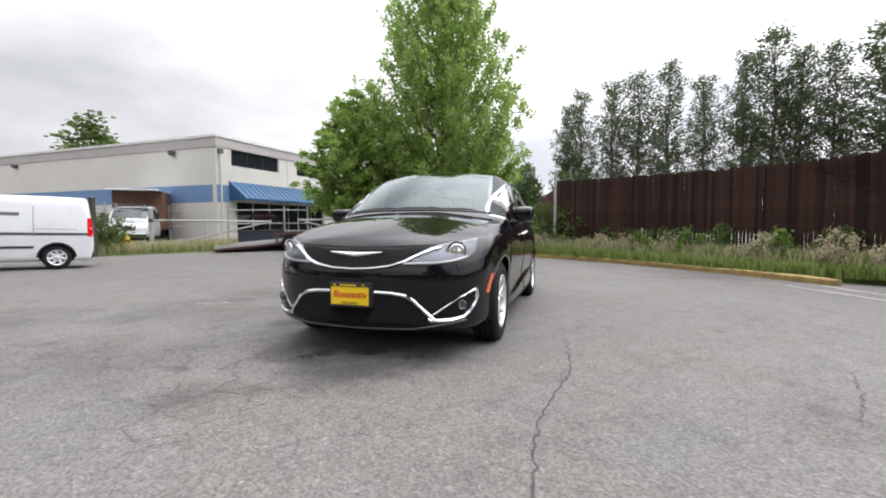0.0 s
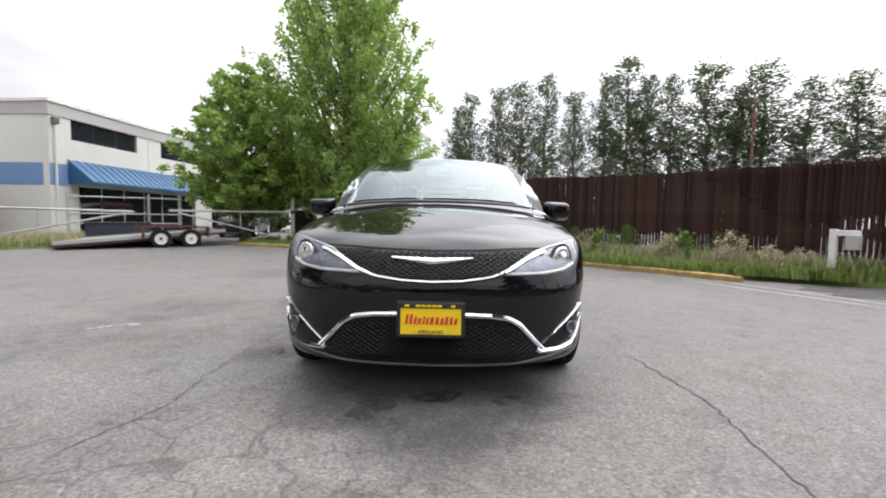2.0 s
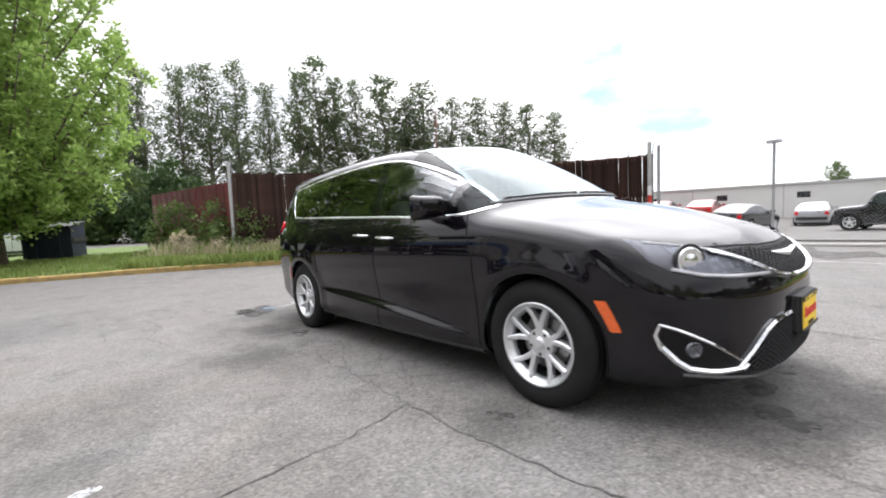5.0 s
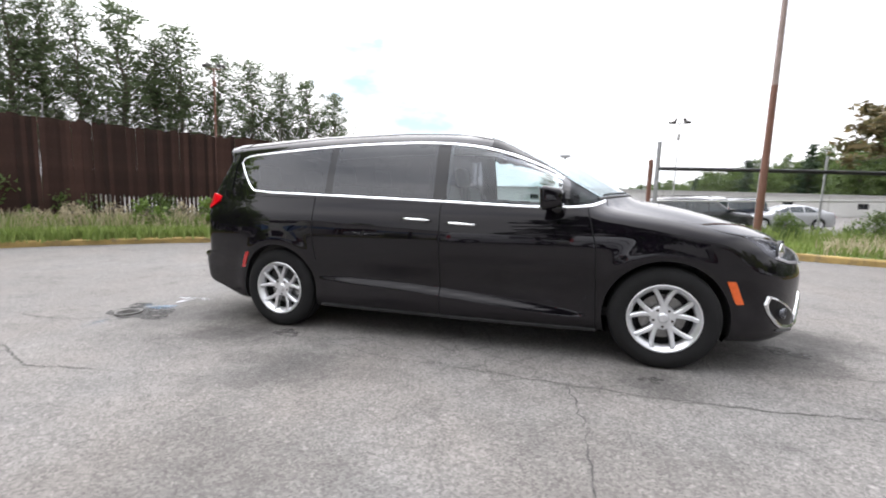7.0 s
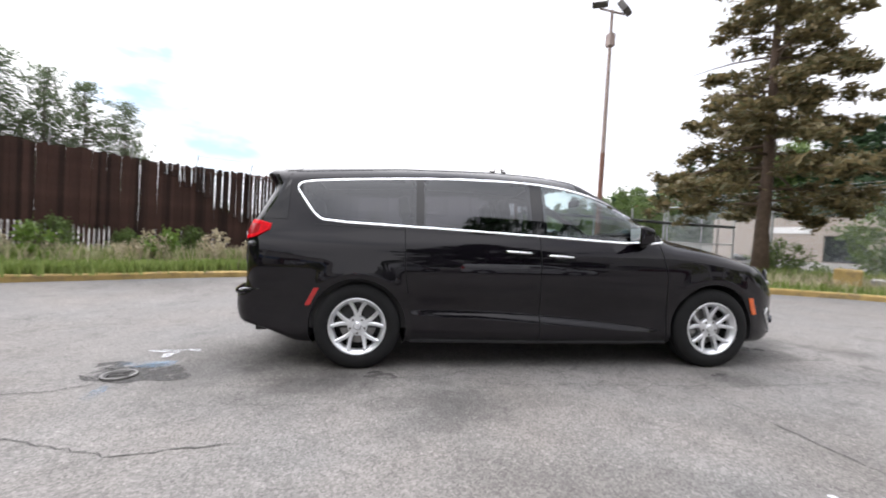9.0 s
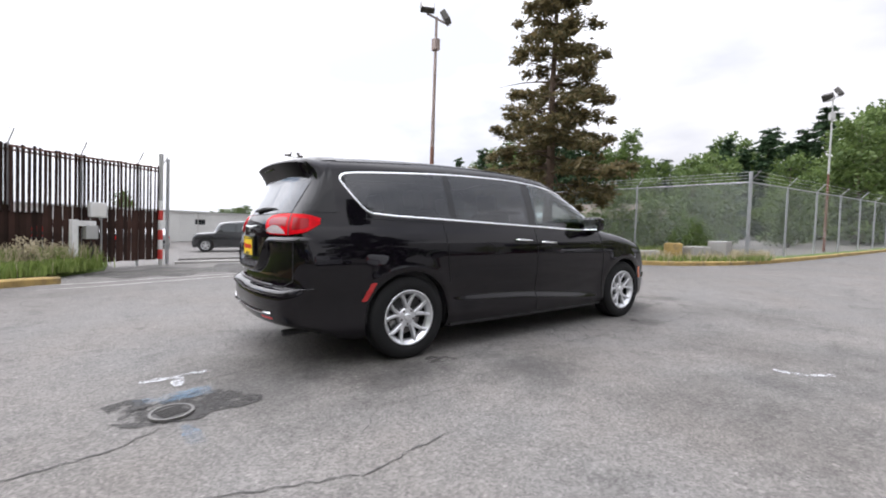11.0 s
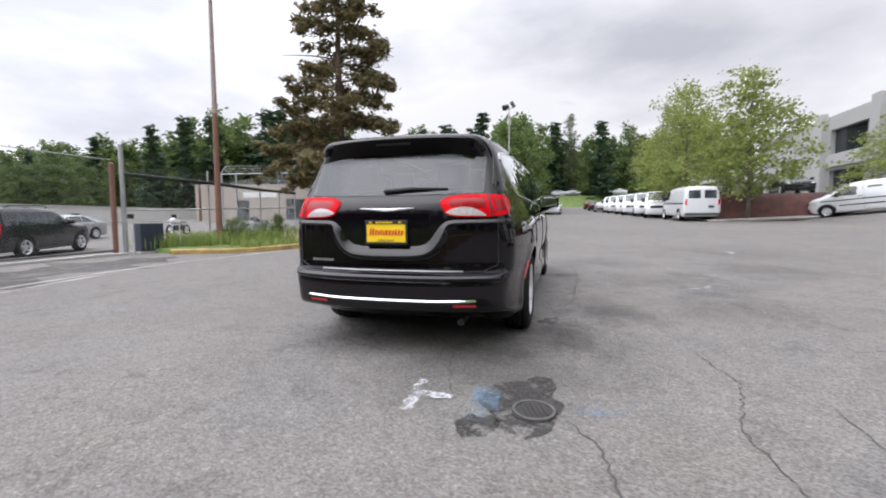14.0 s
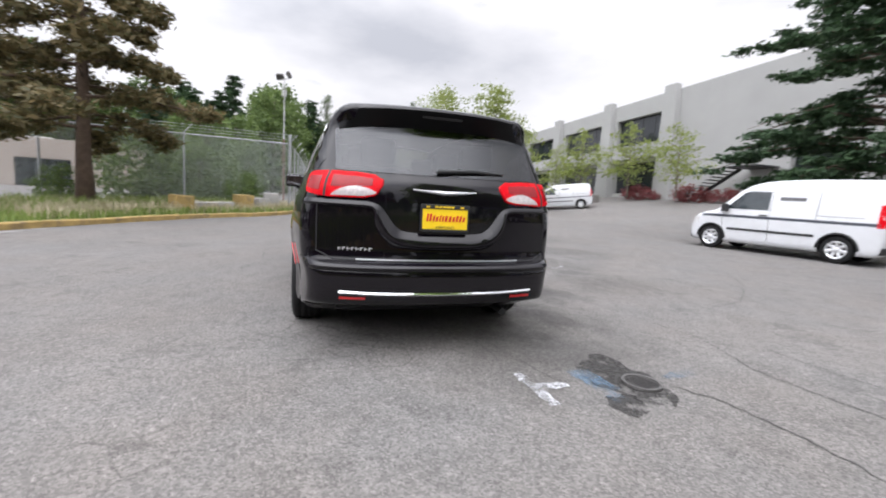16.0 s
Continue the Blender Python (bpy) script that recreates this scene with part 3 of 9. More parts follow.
class Shape:
    """A vehicle body as the rounded meeting of its top, side, front and rear surfaces; x ahead, z up."""

    def __init__(self, top, side, plan, front, rear, bottom=0.2, crown=0.05, bow=0.18, nose=(0.42, 2.6), tail=(0.16, 2.5), r=0.07, wheels=(), flare=0.0, wheel_z=0.345, ledge=None, cheek=0.0, hood=None):
        self.top, self.side, self.plan = curve_fn(top), curve_fn(side), curve_fn(plan)
        self.front, self.rear = curve_fn(front), curve_fn(rear)
        self.bottom, self.crown, self.bow, self.nose, self.tail, self.r = bottom, crown, bow, nose, tail, r
        self.wheels, self.flare, self.wheel_z = wheels, flare, wheel_z
        self.w = max(s[1] for s in side)
        self.cheek, self.hood = cheek, hood
        self.ledge = curve_fn(ledge[0]) if ledge else None
        self.ledge_depth = curve_fn(ledge[1]) if ledge else None

    def f(self, x, y, z):
        a = np.abs(y)
        k = a / (0.97 * self.w)
        fx = x - (self.front(z) - self.nose[0] * k ** self.nose[1])
        fr = (self.rear(z) + self.tail[0] * k ** self.tail[1]) - x
        hw = self.plan(x) * self.side(z)
        for wx in self.wheels:
            d = np.hypot(x - wx, z - self.wheel_z)
            hw = hw + self.flare * np.exp(-((d - 0.42) / 0.075) ** 2)
        if self.ledge:
            k = np.clip((self.ledge(x) - z) / 0.050, 0, 1)
            hw = hw + self.ledge_depth(x) * k * k * (3 - 2 * k)
        if self.cheek:
            k = np.clip((z - 1.06) / 0.22, 0, 1)
            hw = hw + self.cheek * k * k * (3 - 2 * k) * np.exp(-((x - 0.75) / 0.75) ** 2)
        fy = a - hw
        bow, crown = self.bow, self.crown
        if self.hood:
            k = np.clip((x - self.hood[0]) / (self.hood[1] - self.hood[0]), 0, 1)
            k = k * k * (3 - 2 * k)
            bow, crown = bow + (self.hood[2] - bow) * k, crown + (self.hood[3] - crown) * k
        fz = (z - self.top(x + bow * (a / 0.7) ** 2) + crown * (a / 0.7) ** 2) * 0.92
        fb = self.bottom - z
        r = self.r
        s = np.zeros_like(x)
        for q in (fx, fr, fy, fz, fb):
            s = s + np.maximum(q + r, 0) ** 2
        return np.sqrt(s) - r

    def root(self, p, d, lo=0.0, hi=1.0):
        """Distance along d from p, inside the body, to its skin."""
        lo, hi = np.full(p.shape[0], lo), np.full(p.shape[0], hi)
        for _ in range(34):
            m = (lo + hi) / 2
            q = p + d * m[:, None]
            inside = self.f(q[:, 0], q[:, 1], q[:, 2]) < 0
            lo, hi = np.where(inside, m, lo), np.where(inside, hi, m)
        return p + d * ((lo + hi) / 2)[:, None]

    def cast(self, axis, u, v, side=1):
        u, v = np.asarray(u, float).ravel(), np.asarray(v, float).ravel()
        o = np.zeros_like(u)
        if axis == "y":
            p, d = np.stack([u, o, v], 1), np.array([0, 1.4 * side, 0.0])
        elif axis == "x":
            p, d = np.stack([o, u, v], 1), np.array([3.6 * side, 0, 0.0])
        else:
            p, d = np.stack([u, v, o + 0.8], 1), np.array([0, 0, 1.6])
        return self.root(p, np.broadcast_to(d, p.shape).astype(float))

    def body(self, box_min, box_max, core_min, core_max, n):
        """The whole skin as a grid of quads."""
        lo, hi = np.array(box_min), np.array(box_max)
        cl, ch = np.array(core_min), np.array(core_max)
        verts, faces, seen = [], [], {}
        ps, qs = [], []
        def vid(i, j, k):
            key = (i, j, k)
            if key not in seen:
                t = np.array([i / n[0], j / n[1], k / n[2]])
                seen[key] = len(ps)
                ps.append(cl + (ch - cl) * t)
                qs.append(lo + (hi - lo) * t)
            return seen[key]
        nx, ny, nz = n
        for i in range(nx):
            for k in range(nz):
                faces.append((vid(i, 0, k), vid(i + 1, 0, k), vid(i + 1, 0, k + 1), vid(i, 0, k + 1)))
                faces.append((vid(i, ny, k), vid(i, ny, k + 1), vid(i + 1, ny, k + 1), vid(i + 1, ny, k)))
            for j in range(ny):
                faces.append((vid(i, j, 0), vid(i, j + 1, 0), vid(i + 1, j + 1, 0), vid(i + 1, j, 0)))
                faces.append((vid(i, j, nz), vid(i + 1, j, nz), vid(i + 1, j + 1, nz), vid(i, j + 1, nz)))
        for j in range(ny):
            for k in range(nz):
                faces.append((vid(0, j, k), vid(0, j, k + 1), vid(0, j + 1, k + 1), vid(0, j + 1, k)))
                faces.append((vid(nx, j, k), vid(nx, j + 1, k), vid(nx, j + 1, k + 1), vid(nx, j, k + 1)))
        p, q = np.array(ps), np.array(qs)
        return self.root(p, q - p, 0.0, 1.35), faces


def grid_slab(pts, nu, nv, off, depth):
    """A curved plate: pts (nu x nv) moved by off, with walls going back by depth (vectors)."""
    pts = np.asarray(pts).reshape(nu, nv, 3)
    a = pts + np.asarray(off)
    verts = [tuple(v) for v in a.reshape(-1, 3)]
    mid = a[nu // 2 - 1:nu // 2 + 1, nv // 2 - 1:nv // 2 + 1]
    turn = np.dot(np.cross(mid[-1, 0] - mid[0, 0], mid[0, -1] - mid[0, 0]), -np.asarray(depth, float)) < 0
    faces = [(i * nv + j, (i + 1) * nv + j, (i + 1) * nv + j + 1, i * nv + j + 1) for i in range(nu - 1) for j in range(nv - 1)]
    if turn:
        faces = [q[::-1] for q in faces]
    ring = [(i, 0) for i in range(nu)] + [(nu - 1, j) for j in range(1, nv)] + [(i, nv - 1) for i in range(nu - 2, -1, -1)] + [(0, j) for j in range(nv - 2, 0, -1)]
    o = len(verts)
    b = a + np.asarray(depth)
    verts += [tuple(a[i, j]) for i, j in ring] + [tuple(b[i, j]) for i, j in ring]
    m = len(ring)
    for t in range(m):
        t2 = (t + 1) % m
        q = (o + t, o + m + t, o + m + t2, o + t2)
        faces.append(q[::-1] if turn else q)
    return verts, faces


def patch(shape, axis, us, lo, hi, rows=8, out=0.004, thick=0.02, side=1):
    """A plate lying on the skin: over us, from lo to hi (functions or numbers)."""
    us = np.asarray(us, float)
    lo = np.array([lo(u) if callable(lo) else lo for u in us])
    hi = np.array([hi(u) if callable(hi) else hi for u in us])
    u = np.repeat(us, rows)
    t = np.tile(np.linspace(0, 1, rows), len(us))
    v = np.repeat(lo, rows) * (1 - t) + np.repeat(hi, rows) * t
    p = shape.cast(axis, u, v, side)
    n = {"y": (0, side, 0), "x": (side, 0, 0), "z": (0, 0, 1)}[axis]
    return grid_slab(p, len(us), rows, np.array(n) * out, -np.array(n) * thick)


def strip(shape, axis, pts, radius, out=0.0, side=1, sides=6, flat=None):
    """A moulding that follows a line (u, v) on the skin."""
    q = along(pts, 0.04)
    p = shape.cast(axis, [a[0] for a in q], [a[1] for a in q], side)
    n = {"y": (0, side, 0), "x": (side, 0, 0), "z": (0, 0, 1)}[axis]
    return tube(p + np.array(n) * out, radius, sides)


def flat_trim(shape, axis, line, half, out, side=1, step=0.03):
    """A slim crowned band of even width that follows a line (u, v) on the skin."""
    q = along(line, step)
    uv, lift = [], []
    for i, p in enumerate(q):
        a, b = q[max(i - 1, 0)], q[min(i + 1, len(q) - 1)]
        d = (b - a) / (np.linalg.norm(b - a) + 1e-9)
        nrm = np.array([-d[1], d[0]])
        for k, h in ((-1.0, -0.004), (-0.92, out * 0.6), (-0.4, out), (0.4, out), (0.92, out * 0.6), (1.0, -0.004)):
            uv.append(p + nrm * half * k)
            lift.append(h)
    p = shape.cast(axis, [v[0] for v in uv], [v[1] for v in uv], side)
    n = np.array({"y": (0, side, 0), "x": (side, 0, 0), "z": (0, 0, 1)}[axis], float)
    p = p + n[None, :] * np.array(lift)[:, None]
    f = [(i * 6 + k, i * 6 + k + 1, (i + 1) * 6 + k + 1, (i + 1) * 6 + k) for i in range(len(q) - 1) for k in range(5)]
    return [tuple(v) for v in p], f


def lattice(shape, axis, u0, u1, lo, hi, pitch_u, pitch_v, radius, out, side=1):
    """A moulded diamond net of thin ribs over us u0 to u1, clipped between lo and hi."""
    ribs = []
    n = {"y": (0, side, 0), "x": (side, 0, 0), "z": (0, 0, 1)}[axis]
    slope = pitch_v / pitch_u
    v_min, v_max = min(lo(u) for u in np.linspace(u0, u1, 21)), max(hi(u) for u in np.linspace(u0, u1, 21))
    for sg in (1, -1):
        span = (v_max - v_min) / slope
        start = u0 - span if sg > 0 else u0
        stop = u1 if sg > 0 else u1 + span
        c = start
        while c < stop:
            ts = np.linspace(0, span, 17)
            us, vs = c + sg * ts, v_min + ts * slope
            keep = [(u, v) for u, v in zip(us, vs) if u0 < u < u1 and lo(u) < v < hi(u)]
            if len(keep) > 1:
                p = shape.cast(axis, [k[0] for k in keep], [k[1] for k in keep], side)
                ribs.append(tube(p + np.array(n) * out, radius, 4))
            c += pitch_u
    return join(*ribs)


def lerp_line(pts):
    xs, ys = [p[0] for p in pts], [p[1] for p in pts]
    return lambda v: float(np.interp(v, xs, ys))


def arch_cut(verts, faces, shape, wheels, wz, radius, inner):
    """Opens round wheel arches in a body, with the rim of each opening drawn to a clean arc."""
    verts = verts.copy()
    for wx in wheels:
        d = np.hypot(verts[:, 0] - wx, verts[:, 2] - wz)
        inside = (d < radius) & (np.abs(verts[:, 1]) > inner)
        keep = []
        touched = set()
        for f in faces:
            k = [inside[i] for i in f]
            if all(k):
                continue
            keep.append(f)
            touched.update(i for i, b in zip(f, k) if b)
        faces = keep
        for i in touched:
            x, y, z = verts[i]
            s = radius / max(d[i], 1e-6)
            nx, nz = wx + (x - wx) * s, wz + (z - wz) * s
            if nz > shape.bottom + 0.02:
                q = shape.cast("y", [nx], [nz], 1 if y > 0 else -1)[0]
                verts[i] = (nx, q[1] if abs(y) > 0.75 else y, nz)
            else:
                verts[i] = (nx, y, max(nz, shape.bottom))
    return verts, faces


def compact(verts, faces):
    used = sorted({i for f in faces for i in f})
    idx = {v: i for i, v in enumerate(used)}
    return [tuple(verts[i]) for i in used], [tuple(idx[i] for i in f) for f in faces]


def tyre_geo(r, rim, width):
    h = width / 2
    return lathe([(rim - 0.012, -h * 0.80), (rim + 0.004, -h * 0.9), (rim + 0.03, -h * 1.0), ((r + rim) / 2, -h * 1.03), (r - 0.035, -h * 0.96), (r - 0.012, -h * 0.84), (r - 0.003, -h * 0.66),
                  (r - 0.003, -h * 0.44), (r - 0.011, -h * 0.42), (r - 0.011, -h * 0.37), (r, -h * 0.35), (r, -h * 0.05), (r - 0.009, -h * 0.03), (r - 0.009, h * 0.03), (r, h * 0.05), (r, h * 0.35),
                  (r - 0.011, h * 0.37), (r - 0.011, h * 0.42), (r - 0.003, h * 0.44), (r - 0.003, h * 0.66), (r - 0.012, h * 0.84), (r - 0.035, h * 0.96), ((r + rim) / 2, h * 1.03), (rim + 0.03, h * 1.0), (rim + 0.004, h * 0.9), (rim - 0.012, h * 0.80)], 48, "y")


def spoke_geo(a0, a1, r0, r1, w0, w1, y0, y1, d):
    """A tapered bar from the hub to the rim, its outer face crowned."""
    verts, faces = [], []
    n = 5
    for i in range(n):
        t = i / (n - 1)
        a, r, w = a0 + (a1 - a0) * t, r0 + (r1 - r0) * t, w0 + (w1 - w0) * t
        y = y0 + (y1 - y0) * t * t
        c, s = math.cos(a), math.sin(a)
        for dw, dy in ((-1, -d), (-1, -0.006), (-0.55, 0), (0.55, 0), (1, -0.006), (1, -d)):
            verts.append((c * r - s * w * dw, y + dy, s * r + c * w * dw))
    for i in range(n - 1):
        for k in range(6):
            k2 = (k + 1) % 6
            faces.append((i * 6 + k, i * 6 + k2, (i + 1) * 6 + k2, (i + 1) * 6 + k))
    faces += [tuple(range(5, -1, -1)), tuple(range((n - 1) * 6, n * 6))]
    return verts, faces


WHEEL_CACHE = {}


def wheel(parent, at, r, rim, width, side, style="alloy"):
    """A wheel with its outer face towards side * y: rim > tyre, disc, spokes, cap, nuts."""
    key = (r, rim, width, style)
    if key not in WHEEL_CACHE:
        h = width / 2
        made = {"barrel": mesh_of("wheel", *lathe([(rim - 0.03, -h * 0.8), (rim - 0.036, h * 0.45), (rim - 0.030, h * 0.72), (rim - 0.014, h * 0.84), (rim - 0.008, h * 0.89), (rim - 0.005, h * 0.95), (rim + 0.006, h * 0.96), (rim + 0.008, h * 0.86)], 48, "y"), alloy, True),
                "tyre": mesh_of("tyre", *tyre_geo(r, rim, width), rubber, True),
                "disc": mesh_of("brake_disc", *lathe([(0.001, h * 0.10), (rim * 0.66, h * 0.10), (rim * 0.66, h * 0.02), (0.001, h * 0.02)], 32, "y"), disc_metal),
                # black bowl added behind the spokes for the shade inside the wheel
                "back": mesh_of("wheel_well_plate", *lathe([(0.001, -h * 0.15), (rim - 0.045, -h * 0.15), (rim - 0.038, h * 0.42)], 32, "y"), rubber)}
        if style == "alloy":
            made["spokes"] = []
            for i in range(5):
                b = math.pi / 2 + i * 2 * math.pi / 5
                for s in (-1, 1):
                    made["spokes"].append(mesh_of("spoke", *spoke_geo(b + s * 0.075, b + s * 0.318, 0.074, rim - 0.018, 0.0165, 0.0150, h * 0.66, h * 0.87, 0.040), alloy))
            made["cap"] = mesh_of("hub", *lathe([(0.001, h * 0.74), (0.024, h * 0.74), (0.030, h * 0.70), (0.036, h * 0.64), (0.074, h * 0.62), (0.082, h * 0.55), (0.084, h * 0.2)], 30, "y"), alloy)
            made["nut"] = mesh_of("lug_nut", *lathe([(0.001, h * 0.66), (0.009, h * 0.66), (0.0105, h * 0.45)], 6, "y"), dark_metal)
        else:
            made["spokes"] = []
            for i in range(7 if style == "cover" else 5):
                b = math.pi / 2 + i * 2 * math.pi / (7 if style == "cover" else 5)
                made["spokes"].append(mesh_of("spoke", *spoke_geo(b, b, 0.04, rim - 0.01, 0.04, 0.035 if style == "cover" else 0.022, h * 0.75, h * 0.88, 0.03), alloy))
            made["cap"] = mesh_of("hub", *lathe([(0.001, h * 0.84), (0.05, h * 0.82), (0.07, h * 0.7), (0.072, h * 0.3)], 20, "y"), alloy, True)
            made["nut"] = None
        WHEEL_CACHE[key] = made
    made = WHEEL_CACHE[key]
    w = part("wheel", made["barrel"], None, parent)
    w.location = at
    if side < 0:
        w.rotation_euler = (0, 0, math.pi)
    part("tyre", made["tyre"], None, w, "black rubber tyre")
    part("brake_disc", made["disc"], None, w)
    part("wheel_well_plate", made["back"], None, w)
    part("hub", made["cap"], None, w)
    for sp in made["spokes"]:
        part("spoke", sp, None, w)
    if made["nut"]:
        for i in range(5):
            a = math.pi / 2 + math.pi / 5 + i * 2 * math.pi / 5
            nt = part("lug_nut", made["nut"], None, w)
            nt.location = (0.060 * math.cos(a), 0, 0.060 * math.sin(a))
    return w


def wing_badge(x, z0, half, tall, out, face):
    """Plain winged bar, thick in the middle, on an end panel at x = face(y, z)."""
    ys = np.linspace(-half, half, 21)
    verts, faces = [], []
    for y in ys:
        k = abs(y) / half
        up = z0 + tall * (0.45 + 0.15 * k) if k < 0.93 else z0 + tall * 0.6
        dn = z0 - tall * 0.55 * (1 - k) ** 0.7 + tall * 0.30 * k
        for zz, o in ((dn, 0), ((dn + up) / 2, out), (up, 0)):
            verts.append((face(y, zz) + o, y, zz))
    for i in range(20):
        for j in range(2):
            faces.append((i * 3 + j, (i + 1) * 3 + j, (i + 1) * 3 + j + 1, i * 3 + j + 1))
    return verts, faces


def inside_patch(p, us, lo, hi, ax, margin):
    """Whether a point lies in a patch's outline, pulled in by a margin."""
    u, v = p[ax[0]], p[ax[1]]
    if u < us[0] + margin or u > us[-1] - margin:
        return False
    a = lo(u) if callable(lo) else lo
    b = hi(u) if callable(hi) else hi
    return a + margin < v < b - margin


def mirror_shell():
    """A rounded box, blunt at the back, tapering to its nose."""
    bm = box(-0.085, 0.052, -0.118, 0.118, -0.088, 0.088)
    for v in bm.verts:
        if v.co.x < 0:
            v.co.y *= 0.72
            v.co.z *= 0.66
    bmesh.ops.bevel(bm, geom=bm.edges[:], offset=0.032, segments=4, affect="EDGES", profile=0.5)
    return bm


def bucket_seat(parent, x, y, z, material, w=0.5):
    seat = part("seat", box(x - 0.26, x + 0.26, y - w / 2, y + w / 2, z, z + 0.16, 0.05), material, parent)
    bm = box(-0.08, 0.08, -w / 2, w / 2, 0, 0.62, 0.05)
    bmesh.ops.transform(bm, matrix=pose(x - 0.27, y, z + 0.1, 0, -14, 0), verts=bm.verts[:])
    part("backrest", bm, material, parent)
    bm = box(-0.05, 0.05, -0.13, 0.13, 0, 0.19, 0.04)
    bmesh.ops.transform(bm, matrix=pose(x - 0.44, y, z + 0.72, 0, -12, 0), verts=bm.verts[:])
    part("headrest", bm, material, parent)
    return seat


# ---- the black minivan ----
van = Shape(
    top=[(2.75, 0.55), (2.52, 0.76), (2.42, 0.845), (2.27, 0.915), (2.1, 0.972), (1.8, 1.06), (1.55, 1.112), (1.42, 1.140), (1.34, 1.185), (1.20, 1.272), (0.97, 1.408), (0.75, 1.525), (0.58, 1.607), (0.47, 1.650), (0.40, 1.663), (0.28, 1.677), (0.03, 1.706), (-0.45, 1.730), (-1.2, 1.726), (-1.97, 1.692), (-2.36, 1.652), (-2.8, 1.60)],
    side=[(0.10, 0.90), (0.2, 0.925), (0.29, 0.950), (0.36, 0.952), (0.43, 0.950), (0.52, 0.954), (0.64, 0.980), (0.78, 0.990), (0.90, 0.985), (1.00, 0.966), (1.06, 0.944), (1.12, 0.916), (1.35, 0.842), (1.58, 0.745), (1.66, 0.70), (1.80, 0.60)],
    plan=[(-2.9, 0.74), (-2.6, 0.86), (-2.3, 0.925), (-1.9, 0.975), (-1.4, 1.0), (0.0, 1.0), (1.3, 0.995), (1.8, 0.972), (2.2, 0.915), (2.5, 0.80), (2.8, 0.62)],
    front=[(0.05, 2.36), (0.18, 2.42), (0.26, 2.485), (0.36, 2.490), (0.50, 2.498), (0.62, 2.506), (0.70, 2.482), (0.78, 2.44), (0.86, 2.385), (1.0, 2.29), (1.7, 2.0)],
    rear=[(0.05, -2.10), (0.22, -2.24), (0.30, -2.42), (0.345, -2.59), (0.37, -2.625), (0.44, -2.645), (0.56, -2.65), (0.60, -2.63), (0.635, -2.575), (0.8, -2.570), (1.0, -2.570), (1.12, -2.555), (1.20, -2.505), (1.46, -2.345), (1.52, -2.340), (1.57, -2.385), (1.63, -2.42), (1.9, -2.40)],
    bottom=0.20, crown=0.045, bow=0.17, nose=(0.465, 3.2), tail=(0.20, 2.8), r=0.075, wheels=(1.545, -1.545), flare=0.016,
    ledge=([(-1.3, 0.50), (-0.85, 0.487), (-0.3, 0.470), (0.3, 0.418), (0.88, 0.358), (1.3, 0.32)], [(-1.2, 0.0), (-1.05, 0.008), (-0.85, 0.024), (-0.4, 0.031), (0.5, 0.031), (0.9, 0.022), (1.05, 0.006), (1.2, 0.0)]), cheek=0.042, hood=(0.9, 2.0, 0.12, 0.030))

minivan = thing("minivan", "glossy black minivan with chrome trim, parked on worn asphalt", "minivan", (0, 0, 0), 0, -1.8)

WZ, WX = 0.345, 1.545
# side glass: one outline, split by the pillars
GLASS_TOP = [(-2.07, 1.472), (-2.05, 1.512), (-1.97, 1.532), (-1.61, 1.556), (-1.0, 1.588), (-0.45, 1.592), (-0.06, 1.578), (0.32, 1.522), (0.65, 1.415), (0.98, 1.250), (1.16, 1.130)]
GLASS_LOW = [(-2.07, 1.462), (-2.00, 1.36), (-1.90, 1.232), (-1.82, 1.194), (-1.116, 1.165), (-0.03, 1.116), (0.25, 1.101), (0.75, 1.076), (1.04, 1.083), (1.16, 1.125)]
g_top, g_low = lerp_line(GLASS_TOP), lerp_line(GLASS_LOW)
WINDOWS = [("quarter_window", -2.03, -1.085, priv_glass), ("sliding_door_window", -1.02, -0.10, priv_glass), ("front_door_window", 0.005, 0.865, side_glass), ("corner_window", 0.915, 1.13, corner_glass)]


def ws_low(y):
    return 0.50 - 0.24 * (abs(y) / 0.7) ** 2


def ws_high(y):
    return 1.375 - 0.23 * (abs(y) / 0.75) ** 2


def bl_low(y):
    return 1.195 + 0.008 * (abs(y) / 0.7) ** 2


def bl_high(y):
    return 1.515 - 0.03 * (abs(y) / 0.62) ** 3


WS_Y = np.linspace(-0.80, 0.80, 31)


def ws_half(t):
    """Half width of the screen, from the roof (0) to the cowl (1)."""
    return 0.645 + 0.130 * t


BL_Y = np.linspace(-0.69, 0.69, 31)

bv, bf = van.body((-2.78, -1.12, 0.08), (2.70, 1.12, 1.90), (-2.0, -0.34, 0.52), (1.95, 0.34, 0.92), (150, 44, 96))
bv, bf = arch_cut(bv, bf, van, (WX, -WX), WZ, 0.392, 0.55)
kept = []
for f in bf:
    c = bv[list(f)].mean(0)
    hole = False
    if abs(c[1]) > 0.6 and c[2] > 1.0:
        hole = any(inside_patch(c, (a, b), g_low, g_top, (0, 2), 0.02) for _, a, b, _ in WINDOWS)
    if not hole and c[2] > 1.1:
        t_ws = (c[0] - ws_low(c[1])) / (ws_high(c[1]) - ws_low(c[1]))
        hole = 0.035 < t_ws < 0.965 and abs(c[1]) < ws_half(t_ws) - 0.035
    if not hole and c[0] < -2.2 and abs(c[1]) < 0.67 and bl_low(c[1]) + 0.02 < c[2] < bl_high(c[1]) - 0.02:
        hole = True
    if not hole:
        kept.append(f)
part("body", compact(bv, kept), black_paint, minivan, "glossy black bodywork", True)

